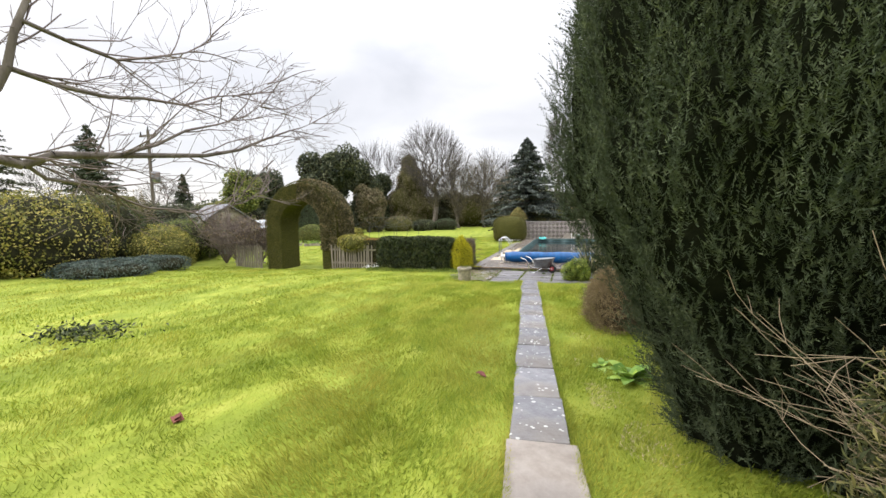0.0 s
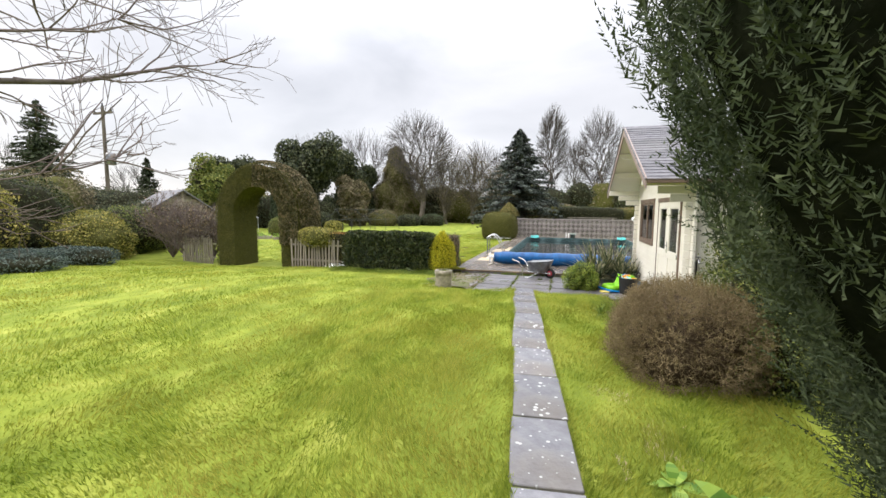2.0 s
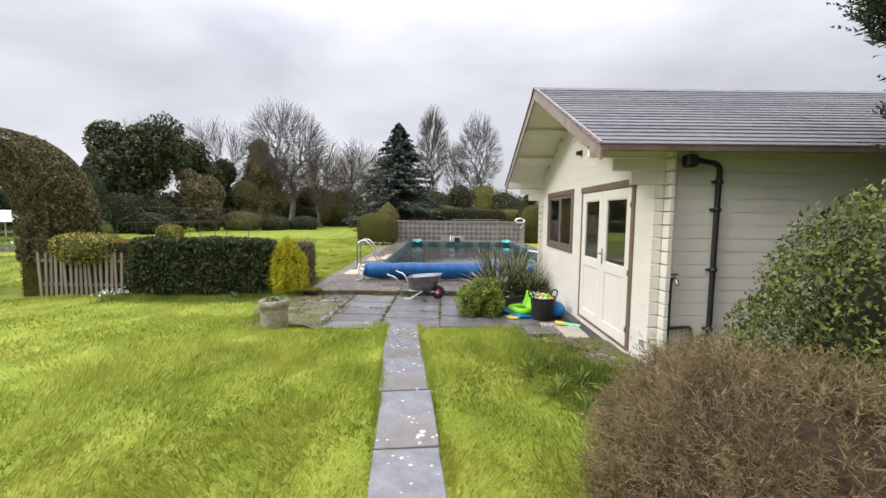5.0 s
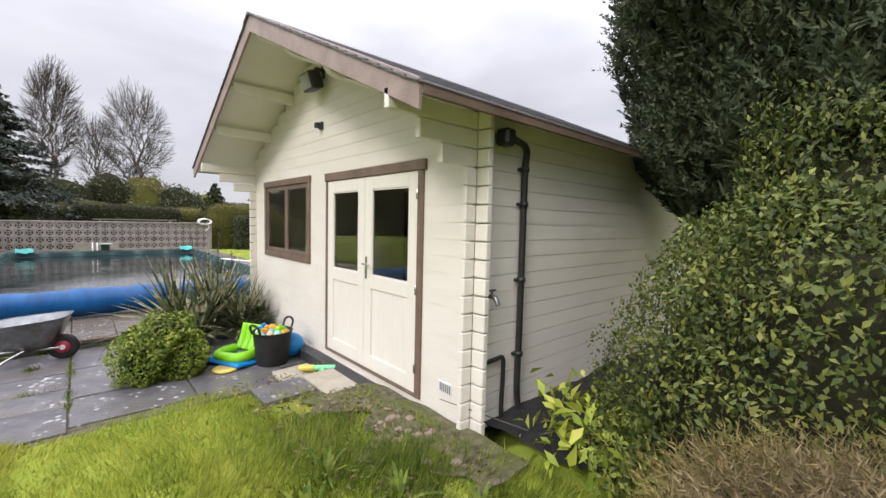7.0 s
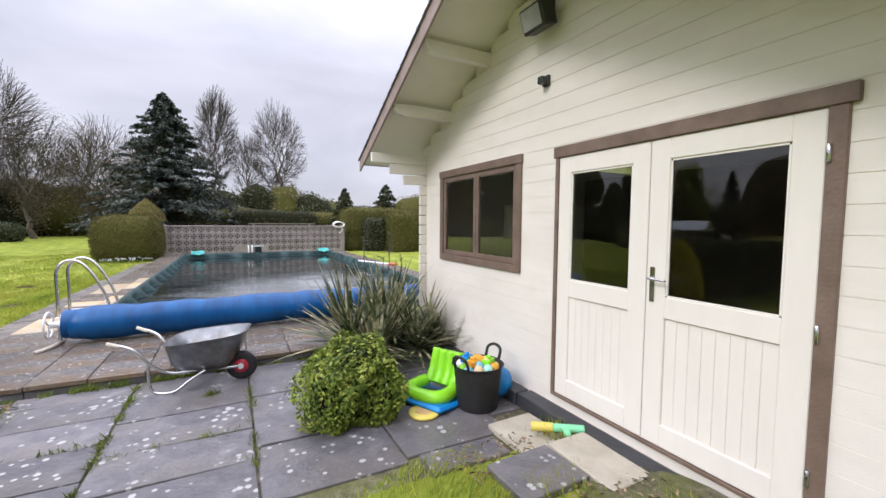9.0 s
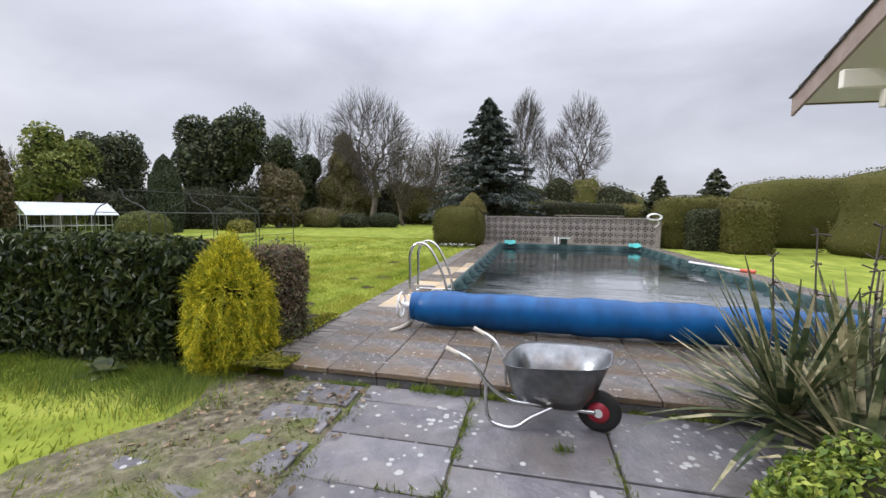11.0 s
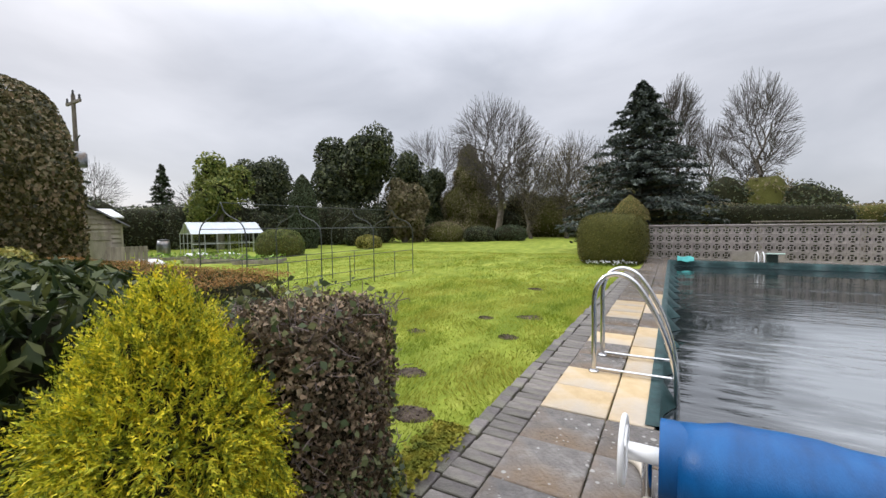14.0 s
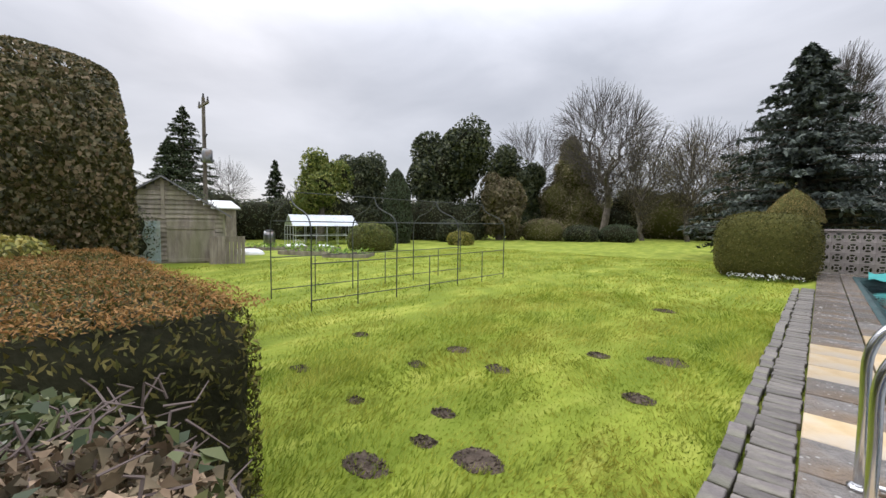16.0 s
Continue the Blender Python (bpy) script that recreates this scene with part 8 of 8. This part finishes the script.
def build_grass():
    rng = np.random.default_rng(71)
    grass("lawn_grass", lawn_points(420000, -6.5, 1.6, 0.6, 12.3, rng, (-1, 5, 0.45, 2.0)), BLADE, "short bright green lawn grass", 0.035, 0.085, 0.0036, 1)
    grass("lawn_grass", lawn_points(170000, -9.5, -3.62, 14.2, 24, rng, (-4.5, 17, 0.6, 2.2)), BLADE, "short bright green lawn grass", 0.03, 0.075, 0.004, 2)
    grass("lawn_grass", lawn_points(110000, -16, 1, 2, 15, rng), BLADE, "short bright green lawn grass", 0.03, 0.07, 0.008, 3)
    grass("lawn_grass", lawn_points(80000, -18, -3.7, 16.5, 34, rng), BLADE, "short bright green lawn grass", 0.03, 0.07, 0.011, 4)
    edge = lawn_points(60000, 0.0, 1.6, 8.2, 11.6, rng)
    edge = edge[rng.random(len(edge)) < np.exp(-((edge[:, 0] - 0.95) / 0.45) ** 2 - ((edge[:, 1] - 9.9) / 1.0) ** 2)]
    grass("long_grass", edge[: 9000], BLADE_DARK, "longer rough grass beside the cabin", 0.06, 0.15, 0.003, 5, 0.5)
    # fringe on both sides of the path
    n = 16000
    Y = rng.uniform(0.5, 11.8, n)
    X = path_x(Y) + rng.choice([-1, 1], n) * (0.225 + np.abs(rng.normal(size=n)) * 0.03)
    grass("path_fringe", np.stack([X, Y, ground_height(X, Y)], 1), BLADE, "grass fringe along the path slabs", 0.03, 0.075, 0.003, 6)
    n = 5000
    Y = rng.uniform(1.5, 6.5, n)
    X = path_x(Y) + 0.5 + 0.22 * np.abs(rng.normal(size=n))
    keep = np.sin(X * 7 + Y * 3) + np.sin(Y * 5.1 - X * 4) > 0.3
    grass("straw_patch", np.stack([X, Y, ground_height(X, Y)], 1)[keep], material("dry_straw", [(0.3, 0.24, 0.12), (0.45, 0.38, 0.2)], scale=4, rough=0.8, bump=0, island=0.3), "dry straw and dead grass beside the path", 0.02, 0.05, 0.004, 9, 2.5)
    # hedge foot and shady corner, the shade put into the blade colour
    hf = lawn_points(40000, -7.5, -3.7, 12.9, 14.5, rng)
    hf = hf[rng.random(len(hf)) < smooth(13.3, 14.3, hf[:, 1])]
    grass("long_grass", hf[:20000], BLADE_DARK, "longer grass at the hedge foot, darkened for its shade", 0.05, 0.13, 0.003, 7, 0.5)
    # weeds in the patio joints
    P = []
    for (x0, y0, x1, y1, k) in ((-1.57, 12.2, -1.55, 14.35, 900), (-0.61, 12.4, -0.59, 14.35, 500), (-3.2, 14.37, 0.2, 14.42, 3800), (-2.44, 12.0, -2.42, 14.3, 500), (-1.05, 13.7, -0.85, 13.8, 260), (-2.4, 13.18, -1.6, 13.2, 120), (-1.5, 12.96, -0.7, 12.98, 150)):
        t = rng.random(k)
        c = np.stack([x0 + (x1 - x0) * t, y0 + (y1 - y0) * t], 1)
        keep = (np.sin(c[:, 0] * 9 + c[:, 1] * 7) + np.sin(c[:, 0] * 23 - c[:, 1] * 19)) > -0.2
        c = c[keep] + rng.normal(size=(keep.sum(), 2)) * 0.02
        P.append(np.concatenate([c, np.full((len(c), 1), -0.085)], 1))
    X, Y = rng.uniform(-3.7, -2.3, 7000), rng.uniform(11.8, 14.35, 7000)
    keep = np.sin(X * 8 + Y * 4) + np.sin(Y * 9.3 - X * 7) + 0.6 * rng.normal(size=7000) > 0.6
    P.append(np.stack([X, Y, np.maximum(ground_height(X, Y), -0.1) + 0.012], 1)[keep])
    grass("joint_weed", np.concatenate(P), BLADE_DARK, "weeds and moss in the patio joints", 0.02, 0.075, 0.004, 8, 0.8)
    # tufts and litter over the bare strip in front of the cabin
    n = 5000
    X, Y = rng.uniform(0.5, 1.45, n), rng.uniform(9.3, 11.9, n)
    keep = np.sin(X * 9 + Y * 5) + np.sin(Y * 7.3 - X * 6) + 0.5 * rng.normal(size=n) > 0.75
    P = np.stack([X, Y, np.maximum(ground_height(X, Y), -0.12) + 0.015], 1)
    grass("cabin_front_tufts", P[keep], BLADE, "grass tufts over the bare cabin front", 0.04, 0.11, 0.0035, 10, 0.7)
    o = thing("leaf_litter", (0, 0, 0), "straw and dead leaves by the cabin front", "leaf litter", kind="stuff")
    part("leaf", quads("leaf", leaf_quads(P[::6] + np.array([0, 0, 0.012]), np.tile([0, 0, 1.0], (len(P[::6]), 1)), 0.045, rng, 0.35, 0.35), L_IVYDRY), None, o)
    # litter of dead leaves on the left strip
    n = 500
    X, Y = rng.uniform(-3.6, -2.3, n), rng.uniform(11.9, 14.3, n)
    o = thing("leaf_litter", (0, 0, 0), "scattered dead leaves on the mossy slabs", "leaf litter", kind="stuff")
    part("leaf", quads("leaf", leaf_quads(np.stack([X, Y, np.maximum(ground_height(X, Y), -0.075) + 0.012], 1), np.tile([0, 0, 1.0], (n, 1)), 0.05, rng, 0.6, 0.3), L_IVYDRY), None, o)


build_grass()
